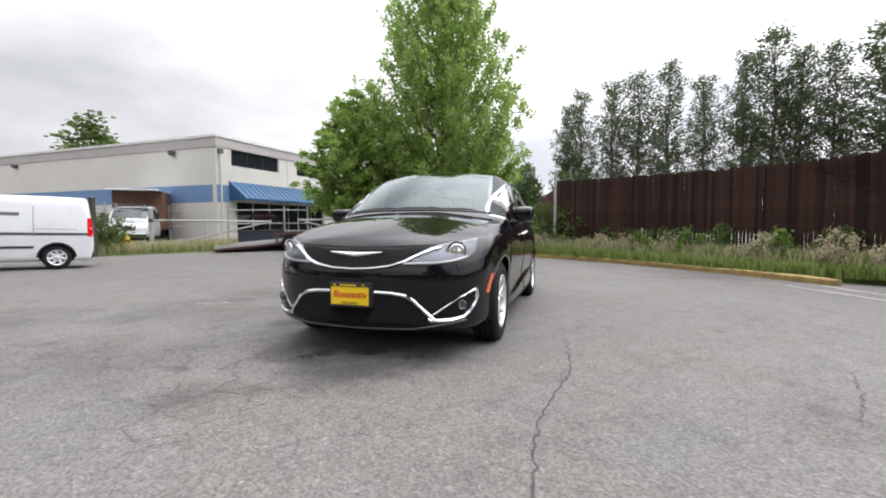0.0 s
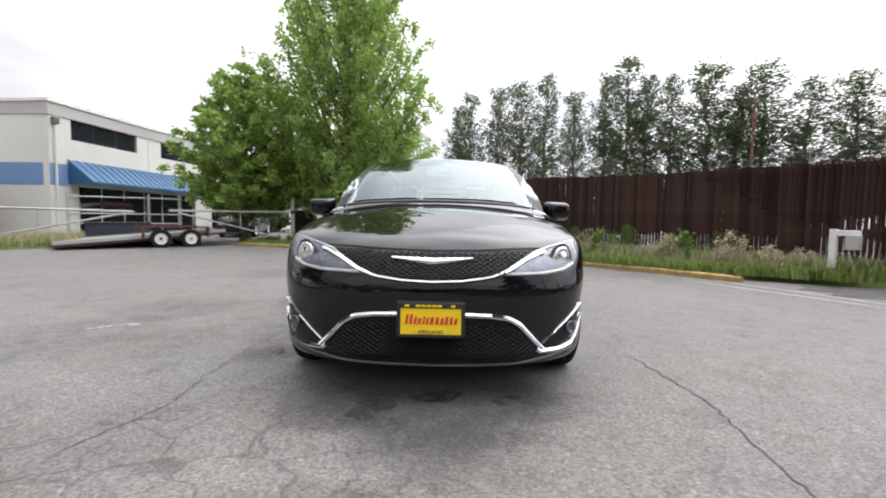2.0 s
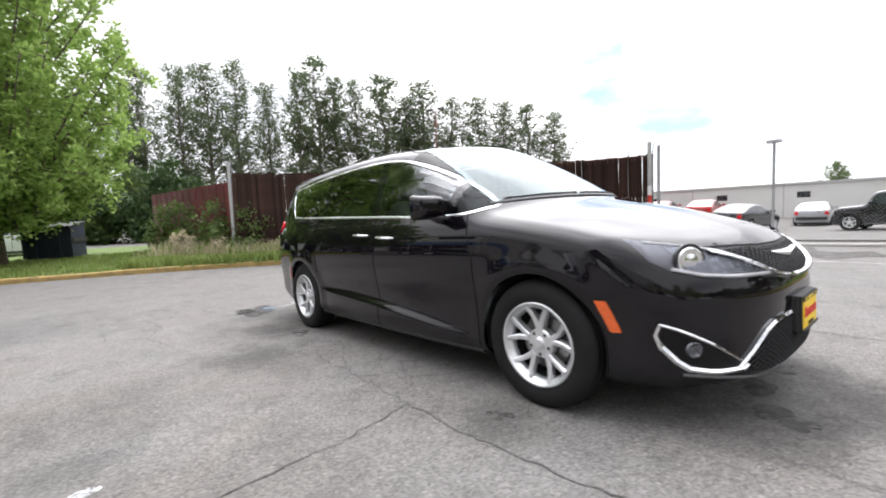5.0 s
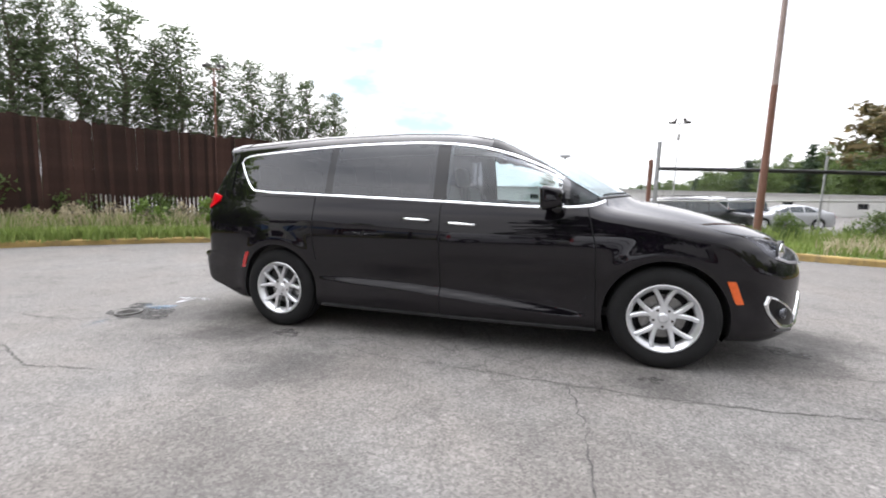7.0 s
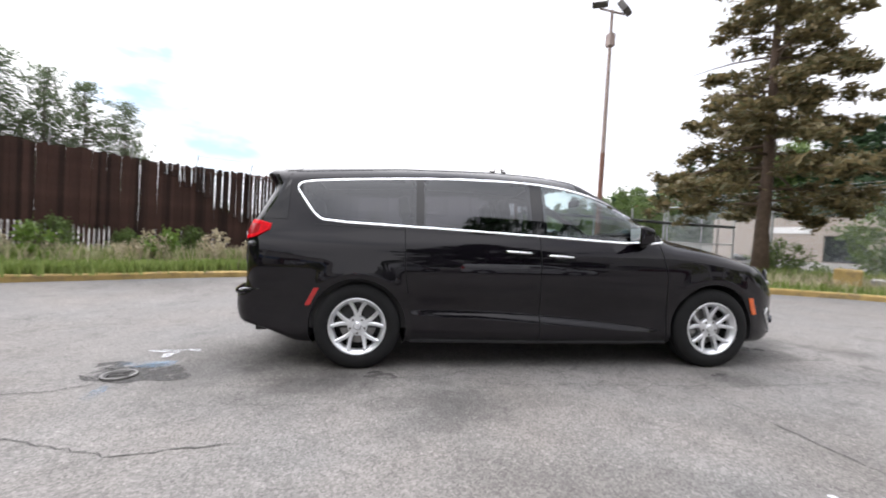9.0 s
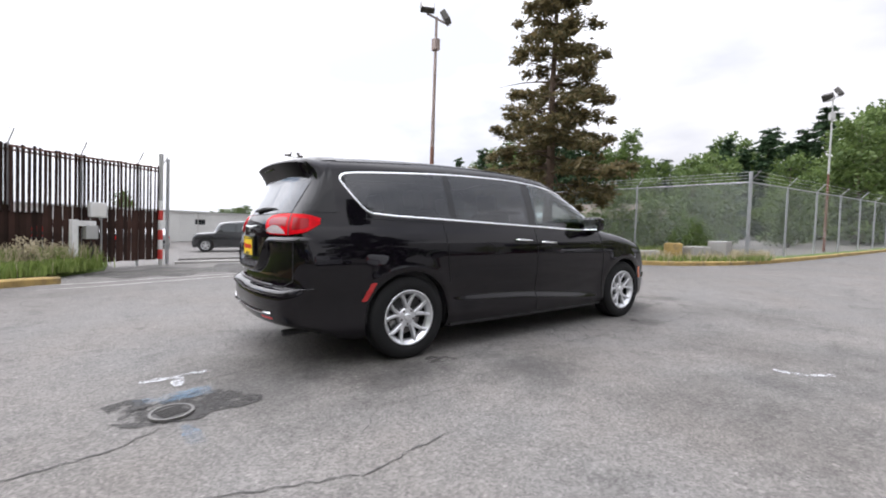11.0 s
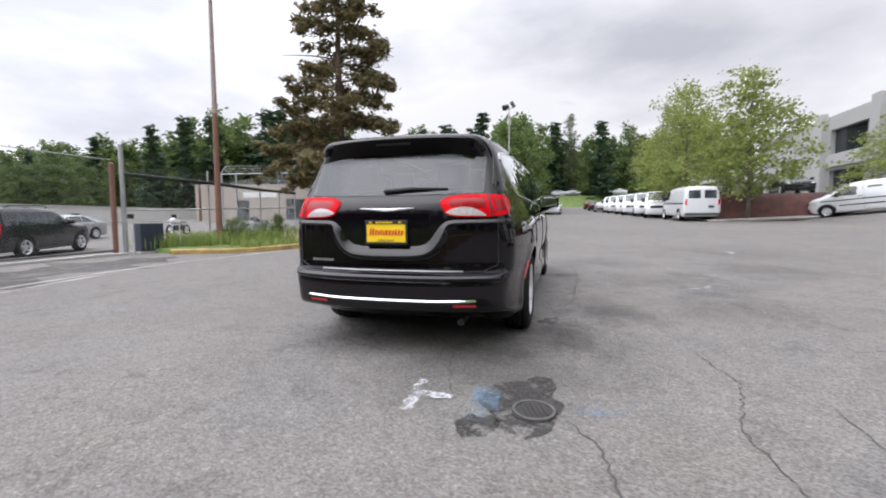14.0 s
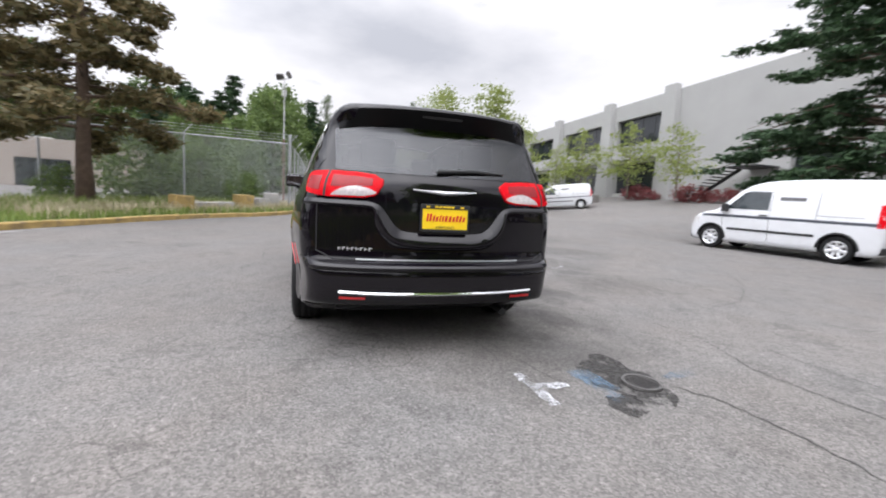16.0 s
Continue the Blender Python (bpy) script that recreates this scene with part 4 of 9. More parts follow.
for s in (1, -1):
    for name, a, b, mt in WINDOWS:
        part(name, patch(van, "y", np.linspace(a, b, 20), g_low, g_top, 8, 0.002, 0.006, s), mt, minivan, "tinted glass" if mt is priv_glass else "clear glass")
    # bright surround of the glass
    part("window_trim", flat_trim(van, "y", [q for q in rounded_line(GLASS_TOP, 2) if q[0] < 0.62], 0.0088, 0.005, s), chrome, minivan, "bright chrome window surround", True)
    part("window_trim", flat_trim(van, "y", [q for q in rounded_line(GLASS_TOP, 2) if q[0] > 0.58], 0.0058, 0.002, s), chrome, minivan, "", True)
    part("window_trim", flat_trim(van, "y", rounded_line(GLASS_LOW, 1), 0.0095, 0.006, s), chrome, minivan, "", True)
    # gloss pillars between the panes
    for a, b in ((-1.085, -1.02), (-0.10, 0.005), (0.865, 0.915)):
        part("pillar_cover", patch(van, "y", np.linspace(a, b, 5), g_low, g_top, 8, 0.001, 0.006, s), pillar_glass, minivan)
    # door gaps
    for pts in ([(-1.175, 1.155), (-1.165, 0.80), (-1.14, 0.62)], [(-0.032, 1.11), (-0.03, 0.25)], [(1.04, 1.075), (1.10, 0.80), (1.115, 0.25)], [(-1.9, 1.165), (-1.18, 1.14)], [(-1.10, 0.245), (1.10, 0.225)]):
        part("door_gap", strip(van, "y", pts, 0.004, 0.0005, s, 5), grille_black, minivan)
    # handles with their cups
    for hx, hz in ((-0.22, 0.972), (0.145, 0.945)):
        part("handle_cup", patch(van, "y", np.linspace(hx - 0.075, hx + 0.075, 9), lambda u, c=hx, q=hz: q - 0.038 * (1 - ((u - c) / 0.08) ** 2) ** 0.5, lambda u, c=hx, q=hz: q + 0.034 * (1 - ((u - c) / 0.08) ** 2) ** 0.5, 5, 0.0015, 0.004, s), gloss_black, minivan)
        y0 = van.cast("y", [hx], [hz], s)[0][1]
        part("door_handle", tube([(hx - 0.125, y0 + s * 0.006, hz + 0.012), (hx - 0.08, y0 + s * 0.030, hz + 0.010), (hx, y0 + s * 0.036, hz + 0.006), (hx + 0.08, y0 + s * 0.030, hz + 0.002), (hx + 0.125, y0 + s * 0.006, hz)], [0.006, 0.0095, 0.0105, 0.0095, 0.006], 8), chrome, minivan, "chrome handle", True)
    # mirror: stalk, housing, glass, turn lamp
    mz = 1.145
    m = part("mirror_housing", mirror_shell(), black_paint, minivan, "black mirror housing", True)
    m.matrix_local = Matrix.Translation((0.80, s * 1.055, mz)) @ Matrix.Rotation(radians(s * 8), 4, "Z") @ Matrix.Rotation(math.pi, 4, "Z")
    mg = part("mirror_glass", box(0.0, 0.004, -0.095, 0.095, -0.062, 0.062, 0.0018), chrome, m, "mirror glass")
    mg.location = (0.052, 0, 0)
    y0 = van.cast("y", [0.86], [1.05], s)[0][1]
    part("mirror_stalk", tube([(0.86, y0 - s * 0.03, 1.045), (0.85, y0 + s * 0.05, 1.06), (0.82, s * 1.03, 1.09)], [0.035, 0.032, 0.038], 10), black_paint, minivan, "", True)
    # markers
    part("side_marker", patch(van, "y", np.linspace(1.897, 2.004, 12), lerp_line([(1.897, 0.612), (1.958, 0.468), (2.004, 0.470)]), lerp_line([(1.897, 0.618), (1.948, 0.618), (2.004, 0.478)]), 5, 0.005, 0.01, s), amber, minivan, "amber side marker")
    part("side_marker", patch(van, "y", np.linspace(-1.963, -1.853, 12), lerp_line([(-1.963, 0.513), (-1.925, 0.515), (-1.853, 0.648)]), lerp_line([(-1.963, 0.520), (-1.893, 0.655), (-1.853, 0.660)]), 5, 0.005, 0.01, s), red_refl, minivan, "red side marker")
    # wheels, arches
    for wx in (WX, -WX):
        wheel(minivan, (wx, s * 0.855, WZ), 0.352, 0.226, 0.225, s)
        lin = []
        for a in np.linspace(-0.25, math.pi + 0.25, 28):
            lin.append((wx + 0.393 * math.cos(a), WZ + 0.393 * math.sin(a)))
        lv = [(x, s * yy, z) for x, z in lin for yy in (0.52, 0.93)]
        part("arch_liner", (lv, [(2 * i, 2 * i + 1, 2 * i + 3, 2 * i + 2) for i in range(len(lin) - 1)]), black_plastic, minivan)
        part("arch_wall", ([(wx, s * 0.53, WZ)] + [(x, s * 0.53, z) for x, z in lin], [(0, i, i + 1) for i in range(1, len(lin))]), black_plastic, minivan)
    # sill
    part("sill_trim", strip(van, "y", [(-1.12, 0.235), (1.12, 0.225)], 0.022, -0.012, s), black_plastic, minivan)
    # roof ditch moulding
    part("roof_moulding", strip(van, "y", [(-2.1, 1.615), (-1.2, 1.668), (-0.4, 1.675), (0.1, 1.645), (0.40, 1.575)], 0.006, -0.002, s, 5), gloss_black, minivan)

ws_uv = [(ws_low(k * ws_half(t)) * (1 - t) + ws_high(k * ws_half(t)) * t, k * ws_half(t)) for k in np.linspace(-1, 1, 33) for t in np.linspace(0, 1, 16)]
part("windscreen", grid_slab(van.cast("z", [q[0] for q in ws_uv], [q[1] for q in ws_uv]), 33, 16, (0, 0, 0.005), (0, 0, -0.006)), wind_glass, minivan, "curved clear windscreen", True)
ws_t = np.linspace(0, 1, 41)
ws_edge = [ws_low(ws_half(t)) * (1 - t) + ws_high(ws_half(t)) * t for t in ws_t]
for s in (1, -1):
    # windscreen pillar between screen and side glass, dulled black to hold down sky reflection
    pil = []
    for x in np.linspace(0.33, 1.06, 18):
        ya = ws_half(float(np.interp(x, ws_edge, ws_t))) + 0.004
        yb = abs(van.cast("y", [x], [g_top(x) + 0.010], s)[0][1])
        pil += [(x, s * y) for y in np.linspace(ya, max(yb - 0.003, ya + 0.01), 6)]
    part("windscreen_pillar", grid_slab(van.cast("z", [q[0] for q in pil], [q[1] for q in pil]), 18, 6, (0, 0, 0.003), (0, 0, -0.006)), dulled_black, minivan, "windscreen pillar dulled black against sky reflection", True)
part("rear_window", patch(van, "x", BL_Y, bl_low, bl_high, 12, 0.005, 0.006, -1), back_glass, minivan, "dark tinted rear window", True)
# dark printed border at the foot of the screen, wipers
part("cowl", grid_slab(van.cast("z", np.concatenate([np.linspace(ws_high(y) - 0.012, ws_high(y) + 0.006, 4) for y in WS_Y]), np.repeat(WS_Y, 4)), 31, 4, (0, 0, 0.009), (0, 0, -0.015)), black_plastic, minivan)
for y0, y1 in ((-0.12, 0.62), (-0.70, -0.16)):
    ys = np.linspace(y0, y1, 8)
    p = van.cast("z", np.array([ws_high(v) - 0.030 for v in ys]), ys)
    part("wiper", tube(p + np.array([0, 0, 0.009]), 0.005, 6), black_plastic, minivan)

# front
FY = lambda a, b, n=25: np.linspace(a, b, n)
def front_x(y, z):
    return float(van.cast("x", [y], [z], 1)[0][0])


gr_hi = lerp_line([(-0.60, 0.842), (-0.45, 0.838), (-0.25, 0.828), (0, 0.822), (0.25, 0.828), (0.45, 0.838), (0.60, 0.842)])
gr_lo = lerp_line([(-0.60, 0.832), (-0.50, 0.79), (-0.40, 0.735), (-0.30, 0.700), (-0.15, 0.680), (0, 0.674), (0.15, 0.680), (0.30, 0.700), (0.40, 0.735), (0.50, 0.79), (0.60, 0.832)])
part("upper_grille", patch(van, "x", FY(-0.60, 0.60, 41), gr_lo, gr_hi, 10, 0.002, 0.02), grille_mesh, minivan, "black recessed grille panel")
part("grille_net", lattice(van, "x", -0.585, 0.585, lambda u: gr_lo(u) + 0.006, lambda u: gr_hi(u) - 0.004, 0.038, 0.022, 0.0034, 0.010), grille_black, minivan, "black diamond grille net")
part("grille_chrome", flat_trim(van, "x", [(y, gr_lo(y) - 0.002) for y in np.linspace(-0.62, 0.62, 41)], 0.0105, 0.030), chrome, minivan, "bright chrome grille surround")
part("hood_edge_gap", strip(van, "x", [(y, gr_hi(y) + 0.004) for y in np.linspace(-0.60, 0.60, 31)], 0.006, 0.0), black_plastic, minivan)
part("wing_badge", wing_badge(0, 0.775, 0.215, 0.034, 0.016, lambda y, z: front_x(y, z) + 0.010), badge_silver, minivan, "plain chrome winged badge")

for s in (1, -1):
    hl_hi = lerp_line([(0.34, 0.715), (0.46, 0.778), (0.56, 0.835), (0.66, 0.862), (0.78, 0.888), (0.845, 0.902)])
    hl_lo = lerp_line([(0.34, 0.702), (0.46, 0.704), (0.60, 0.708), (0.72, 0.722), (0.80, 0.752), (0.845, 0.80)])
    ys = np.linspace(0.34, 0.845, 24)
    lo_s, hi_s = (lambda u: hl_lo(abs(u))), (lambda u: hl_hi(abs(u)))
    us = ys if s > 0 else -ys[::-1]
    bucket = part("headlamp", patch(van, "x", us, lo_s, hi_s, 8, 0.0015, 0.02), lamp_shell, minivan, "clear headlamp with grey reflector")
    # dark inner bezel, projector, light bar
    part("bezel", patch(van, "x", us[4:-3], lambda u: lo_s(u) + 0.022, lambda u: hi_s(u) - 0.018, 5, 0.006, 0.006), lamp_bowl, bucket, "grey ribbed reflector")
    for py, pz, pr in ((0.725, 0.795, 0.060),):
        px = front_x(s * py, pz)
        ring = part("projector_ring", lathe([(pr * 1.02, 0.0), (pr * 1.28, 0.004), (pr * 1.30, -0.01)], 24, "x"), black_plastic, bucket)
        ring.location, ring.rotation_euler = (px + 0.010, s * py, pz), (0, 0, s * 0.55)
        lamp = part("projector", lathe([(pr, 0.0), (pr * 1.02, 0.010), (pr * 0.86, 0.012), (pr * 0.74, 0.004), (pr * 0.5, 0.012), (0.001, 0.016)], 24, "x"), chrome, bucket, "round projector lamp", True)
        lamp.location = (px + 0.009, s * py, pz)
        lamp.rotation_euler = (0, 0, s * 0.55)
    part("light_bar", strip(van, "x", [(u, lo_s(u) + 0.010) for u in us[2:-2]], 0.009, 0.008), lens_white, bucket, "white light strip")
    part("light_bar", strip(van, "x", [(u, hi_s(u) - 0.007) for u in us[2:-1]], 0.006, 0.006), lens_white, bucket)
    part("lens", patch(van, "x", us, lo_s, hi_s, 8, 0.022, 0.02), lens_clear, bucket, "clear lens", True)
    # fog lamp pod with chrome bezel
    f_hi = lerp_line([(0.575, 0.325), (0.70, 0.415), (0.85, 0.515)])
    f_lo = lerp_line([(0.575, 0.305), (0.70, 0.300), (0.80, 0.325), (0.85, 0.42)])
    ys = np.linspace(0.575, 0.85, 14)
    us = ys if s > 0 else -ys[::-1]
    part("fog_lamp_pod", patch(van, "x", us, lambda u: f_lo(abs(u)), lambda u: f_hi(abs(u)), 6, 0.0015, 0.012), grille_black, minivan)
    part("fog_bezel", strip(van, "x", [(s * 0.56, 0.315)] + [(s * v, f_lo(v) - 0.004) for v in np.linspace(0.58, 0.85, 9)] + [(s * 0.862, 0.47), (s * 0.856, 0.522)], 0.015, 0.003), chrome, minivan, "chrome fog lamp surround")
    part("fog_bezel", strip(van, "x", [(s * v, f_hi(v) + 0.003) for v in np.linspace(0.59, 0.856, 8)], 0.007, 0.003), chrome, minivan)
    px = front_x(s * 0.775, 0.405)
    fl = part("fog_lamp", lathe([(0.034, -0.01), (0.036, 0.012), (0.030, 0.014), (0.026, 0.004), (0.014, 0.006), (0.001, 0.007)], 24, "x"), lamp_bowl, minivan, "round fog lamp", True)
    fl.location, fl.rotation_euler = (px + 0.006, s * 0.775, 0.405), (0, 0, s * 0.6)

lg_hi = lerp_line([(-0.60, 0.300), (-0.54, 0.36), (-0.46, 0.445), (-0.40, 0.478), (-0.30, 0.492), (0, 0.502), (0.30, 0.492), (0.40, 0.478), (0.46, 0.445), (0.54, 0.36), (0.60, 0.300)])
lg_lo = lerp_line([(-0.60, 0.285), (-0.45, 0.258), (0, 0.243), (0.45, 0.258), (0.60, 0.285)])
part("lower_grille", patch(van, "x", FY(-0.60, 0.60, 41), lg_lo, lg_hi, 10, 0.001, 0.02), grille_mesh, minivan, "black recessed lower grille panel")
part("grille_net", lattice(van, "x", -0.57, 0.57, lambda u: lg_lo(u) + 0.006, lambda u: lg_hi(u) - 0.010, 0.040, 0.024, 0.0034, 0.008), grille_black, minivan, "black diamond grille net")
for sgn in (-1, 1):
    part("lower_chrome", strip(van, "x", [(sgn * v, lg_hi(v) + 0.006) for v in np.linspace(0.165, 0.60, 22)], 0.014, 0.004), chrome, minivan, "bright chrome strip")
part("front_lip", strip(van, "x", [(-0.80, 0.290), (-0.62, 0.262), (-0.45, 0.236), (0, 0.222), (0.45, 0.236), (0.62, 0.262), (0.80, 0.290)], 0.008, 0.006), grey_plastic, minivan, "grey lower lip")
part("air_dam", patch(van, "x", FY(-0.72, 0.72), 0.155, lambda y: 0.215 + 0.03 * (abs(y) / 0.7) ** 2, 4, -0.02, 0.03), black_plastic, minivan)


def number_plate(x, y, z, sgn, w=0.305, h=0.152, tilt=0.0):
    """Yellow dealer plate in a dark frame, with red script drawn as bars."""
    fr = part("plate_frame", box(-0.008, 0.010, -w / 2 - 0.012, w / 2 + 0.012, -h / 2 - 0.012, h / 2 + 0.012, 0.004), black_plastic, minivan, "black plate frame")
    fr.matrix_local = pose(x, y, z, 0, tilt * sgn, 0 if sgn > 0 else 180)
    pl = part("plate", box(0.010, 0.014, -w / 2, w / 2, -h / 2, h / 2, 0.002), plate_yellow, fr, "yellow dealer plate with red script")
    rnd = random.Random(3)
    bars = []
    yy = -w * 0.42
    while yy < w * 0.40:
        wd = rnd.uniform(0.014, 0.024)
        top = rnd.uniform(0.012, 0.022) if yy > -w * 0.3 else 0.030
        sl = 0.006
        bars.append(([(0.0165, yy, -0.022), (0.0165, yy + wd * 0.7, -0.020), (0.0165, yy + wd * 0.7 + sl, top), (0.0165, yy + sl, top - 0.003), (0.013, yy, -0.022), (0.013, yy + wd * 0.7, -0.020), (0.013, yy + wd * 0.7 + sl, top), (0.013, yy + sl, top - 0.003)],
                     [(0, 1, 2, 3), (0, 4, 5, 1), (1, 5, 6, 2), (2, 6, 7, 3), (3, 7, 4, 0)]))
        yy += wd + 0.003
    part("plate_print", join(*bars), plate_red, fr)
    # frame bands: small unread lettering above, the town's name below
    part("frame_band", box(0.0145, 0.0185, -w / 2 - 0.010, w / 2 + 0.010, h / 2 - 0.016, h / 2 + 0.010, 0.002), black_plastic, fr)
    for yb in (-0.13, -0.075, -0.048, -0.021, 0.006, 0.033, 0.10):
        part("band_print", boxg(0.0187, 0.0197, yb, yb + 0.022, h / 2 - 0.009, h / 2 + 0.002), plate_yellow, fr)
    part("frame_band", box(0.0145, 0.0185, -w / 2 - 0.010, w / 2 + 0.010, -h / 2 - 0.012, -h / 2 + 0.004, 0.002), black_plastic, fr)
    part("plate_border", box(0.0145, 0.016, -w * 0.30, w * 0.30, -h / 2 + 0.005, -h / 2 + 0.029, 0.001), plate_yellow, fr)
    word = bpy.data.curves.new("town_name", "FONT")
    word.body, word.size, word.align_x, word.extrude = "KIRKLAND", 0.026, "CENTER", 0.0008
    word_ob = bpy.data.objects.new("town_name", word)
    word_mesh = bpy.data.meshes.new_from_object(word_ob)
    bpy.data.objects.remove(word_ob)
    word_mesh.transform(Matrix(((0, 0, 1, 0.0170), (1, 0, 0, 0), (0, 1, 0, -h / 2 + 0.0085), (0, 0, 0, 1))))
    word_mesh.materials.clear()
    word_mesh.materials.append(black_plastic)
    part("town_name", word_mesh, None, fr)


number_plate(2.525, 0, 0.480, 1, tilt=0)
part("plate_mount", box(2.45, 2.522, -0.175, 0.175, 0.39, 0.572, 0.008), black_plastic, minivan)

# rear
def rear_x(y, z):
    return float(van.cast("x", [y], [z], -1)[0][0])


SP_Y = np.linspace(-0.665, 0.665, 41)
sp_rows = []
for y in SP_Y:
    k = abs(y) / 0.665
    roof = [van.cast("z", [x], [y])[0] + np.array([0, 0, 0.006]) for x in (-2.06, -2.15 + 0.05 * k ** 4, -2.23 + 0.09 * k ** 4, -2.29 + 0.12 * k ** 4)]
    end = np.array([-2.435 + 0.20 * k ** 4, y, roof[-1][2] - 0.035])
    low = van.cast("x", [y], [bl_high(y) - 0.008], -1)[0] - np.array([0.007, 0, 0])
    mid = (end + low) / 2 + np.array([-0.004, 0, -0.004])
    sp_rows.append(roof + [end, end + np.array([-0.004, 0, -0.014]), mid, low])
spv = [tuple(v) for r in sp_rows for v in r]
spn = len(sp_rows[0])
part("roof_spoiler", (spv, [(i * spn + j, i * spn + j + 1, (i + 1) * spn + j + 1, (i + 1) * spn + j) for i in range(40) for j in range(5)]), black_paint, minivan, "gloss black roof spoiler", True)
# rear and under face: shade put in as a duller black than the roof paint
part("spoiler_face", (spv, [(i * spn + j, i * spn + j + 1, (i + 1) * spn + j + 1, (i + 1) * spn + j) for i in range(40) for j in range(5, spn - 1)]), dulled_black, minivan, "spoiler underside, blackened in place of its shade", True)
part("spoiler_lamp", patch(van, "x", FY(-0.14, 0.14, 9), 1.572, 1.588, 3, 0.03, 0.02, -1), gloss_black, minivan)
for s in (1, -1):
    lamp_hi = lerp_line([(0, 1.150), (0.12, 1.182), (0.35, 1.193), (0.62, 1.194), (0.85, 1.186), (1, 1.160)])
    lamp_lo = lerp_line([(0, 1.118), (0.08, 1.048), (0.22, 1.034), (0.60, 1.030), (0.85, 1.052), (1, 1.115)])
    lamp_mid = lerp_line([(0, 1.128), (0.12, 1.078), (0.35, 1.066), (0.62, 1.062), (1, 1.12)])

    def lamp_patch(k0, k1, lo, hi, out, thick, n=16, rows=7, s=s):
        """A plate that wraps round the rear corner, k 0 on the tailgate to 1 on the side."""
        pts = []
        for k in np.linspace(k0, k1, n):
            a = radians(11 + 53 * k)
            d = np.array([-math.cos(a), s * math.sin(a), 0.0])
            z = np.linspace(lo(k), hi(k), rows)
            q = np.stack([np.full(rows, -2.0), np.full(rows, s * 0.30), z], 1)
            pts.append(van.root(q, np.broadcast_to(d, q.shape).astype(float)) + d * out)
        m = radians(11 + 53 * (k0 + k1) / 2)
        return grid_slab(np.array(pts), n, rows, (0, 0, 0), np.array([math.cos(m), -s * math.sin(m), 0]) * thick)

    lamp = part("tail_lamp", lamp_patch(0, 1, lamp_lo, lamp_hi, 0.012, 0.03, 30), lens_red, minivan, "red tail lamp with clear lower strip", True)
    part("reversing_lens", lamp_patch(0.07, 0.56, lambda k: lamp_lo(k) + 0.010, lambda k: lamp_lo(k) + 0.014 + 0.058 * math.sin(math.pi * min((k - 0.07) / 0.49, 1.0)) ** 0.7, 0.015, 0.01), lens_grey, lamp, "clear reversing lens", True)
    part("lamp_gap", lamp_patch(0.615, 0.635, lambda k: lamp_lo(k) + 0.001, lambda k: lamp_hi(k) - 0.001, 0.0145, 0.01, 2), black_plastic, lamp)
    part("lamp_core", lamp_patch(0.12, 0.57, lambda k: lamp_mid(k) + 0.032, lambda k: lamp_hi(k) - 0.026, 0.014, 0.01), lens_deep, lamp, "", True)
    part("lamp_core", lamp_patch(0.68, 0.88, lambda k: lamp_lo(k) + 0.030, lambda k: lamp_hi(k) - 0.030, 0.014, 0.01), lens_deep, lamp, "", True)
    part("rear_corner_glass", patch(van, "y", np.linspace(-2.36, -2.13, 6), lambda u: 1.205, lambda u: 1.21 + (u + 2.40) * 1.45, 5, 0.005, 0.006, s), gloss_black, minivan)
    part("tailgate_gap", strip(van, "x", [(s * 0.80, 1.02), (s * 0.80, 0.69), (s * 0.70, 0.642), (0, 0.632)], 0.004, 0.0, -1), black_plastic, minivan)
    part("bumper_reflector", patch(van, "x", (np.linspace(0.50, 0.66, 6) if s > 0 else np.linspace(-0.66, -0.50, 6)), 0.395, 0.412, 3, 0.004, 0.01, -1), red_refl, minivan, "red bumper reflector")
rc_lo = lerp_line([(-0.44, 1.005), (-0.37, 0.93), (-0.30, 0.845), (-0.24, 0.822), (0, 0.815), (0.24, 0.822), (0.30, 0.845), (0.37, 0.93), (0.44, 1.005)])
part("plate_recess", patch(van, "x", FY(-0.43, 0.43, 33), rc_lo, 1.01, 8, 0.0015, 0.01, -1), gloss_black, minivan)
def raised_band(outline, section, scale=lambda y: 1.0):
    """A moulding along a line on the tailgate; section: (offset to the outside, height above the skin)."""
    q = along(outline, 0.02)
    m = len(section)
    yz, hh = [], []
    for i, p in enumerate(q):
        a, b = q[max(i - 1, 0)], q[min(i + 1, len(q) - 1)]
        d = (b - a) / np.linalg.norm(b - a)
        nrm = np.array([d[1], -d[0]])
        k = scale(p[0])
        for o, h in section:
            yz.append(p + nrm * o * k)
            hh.append(h * k)
    p = van.cast("x", [v[0] for v in yz], [v[1] for v in yz], -1)
    p[:, 0] -= np.array(hh)
    f = [(i * m + k, i * m + k + 1, (i + 1) * m + k + 1, (i + 1) * m + k) for i in range(len(q) - 1) for k in range(m - 1)]
    return [tuple(v) for v in p], f


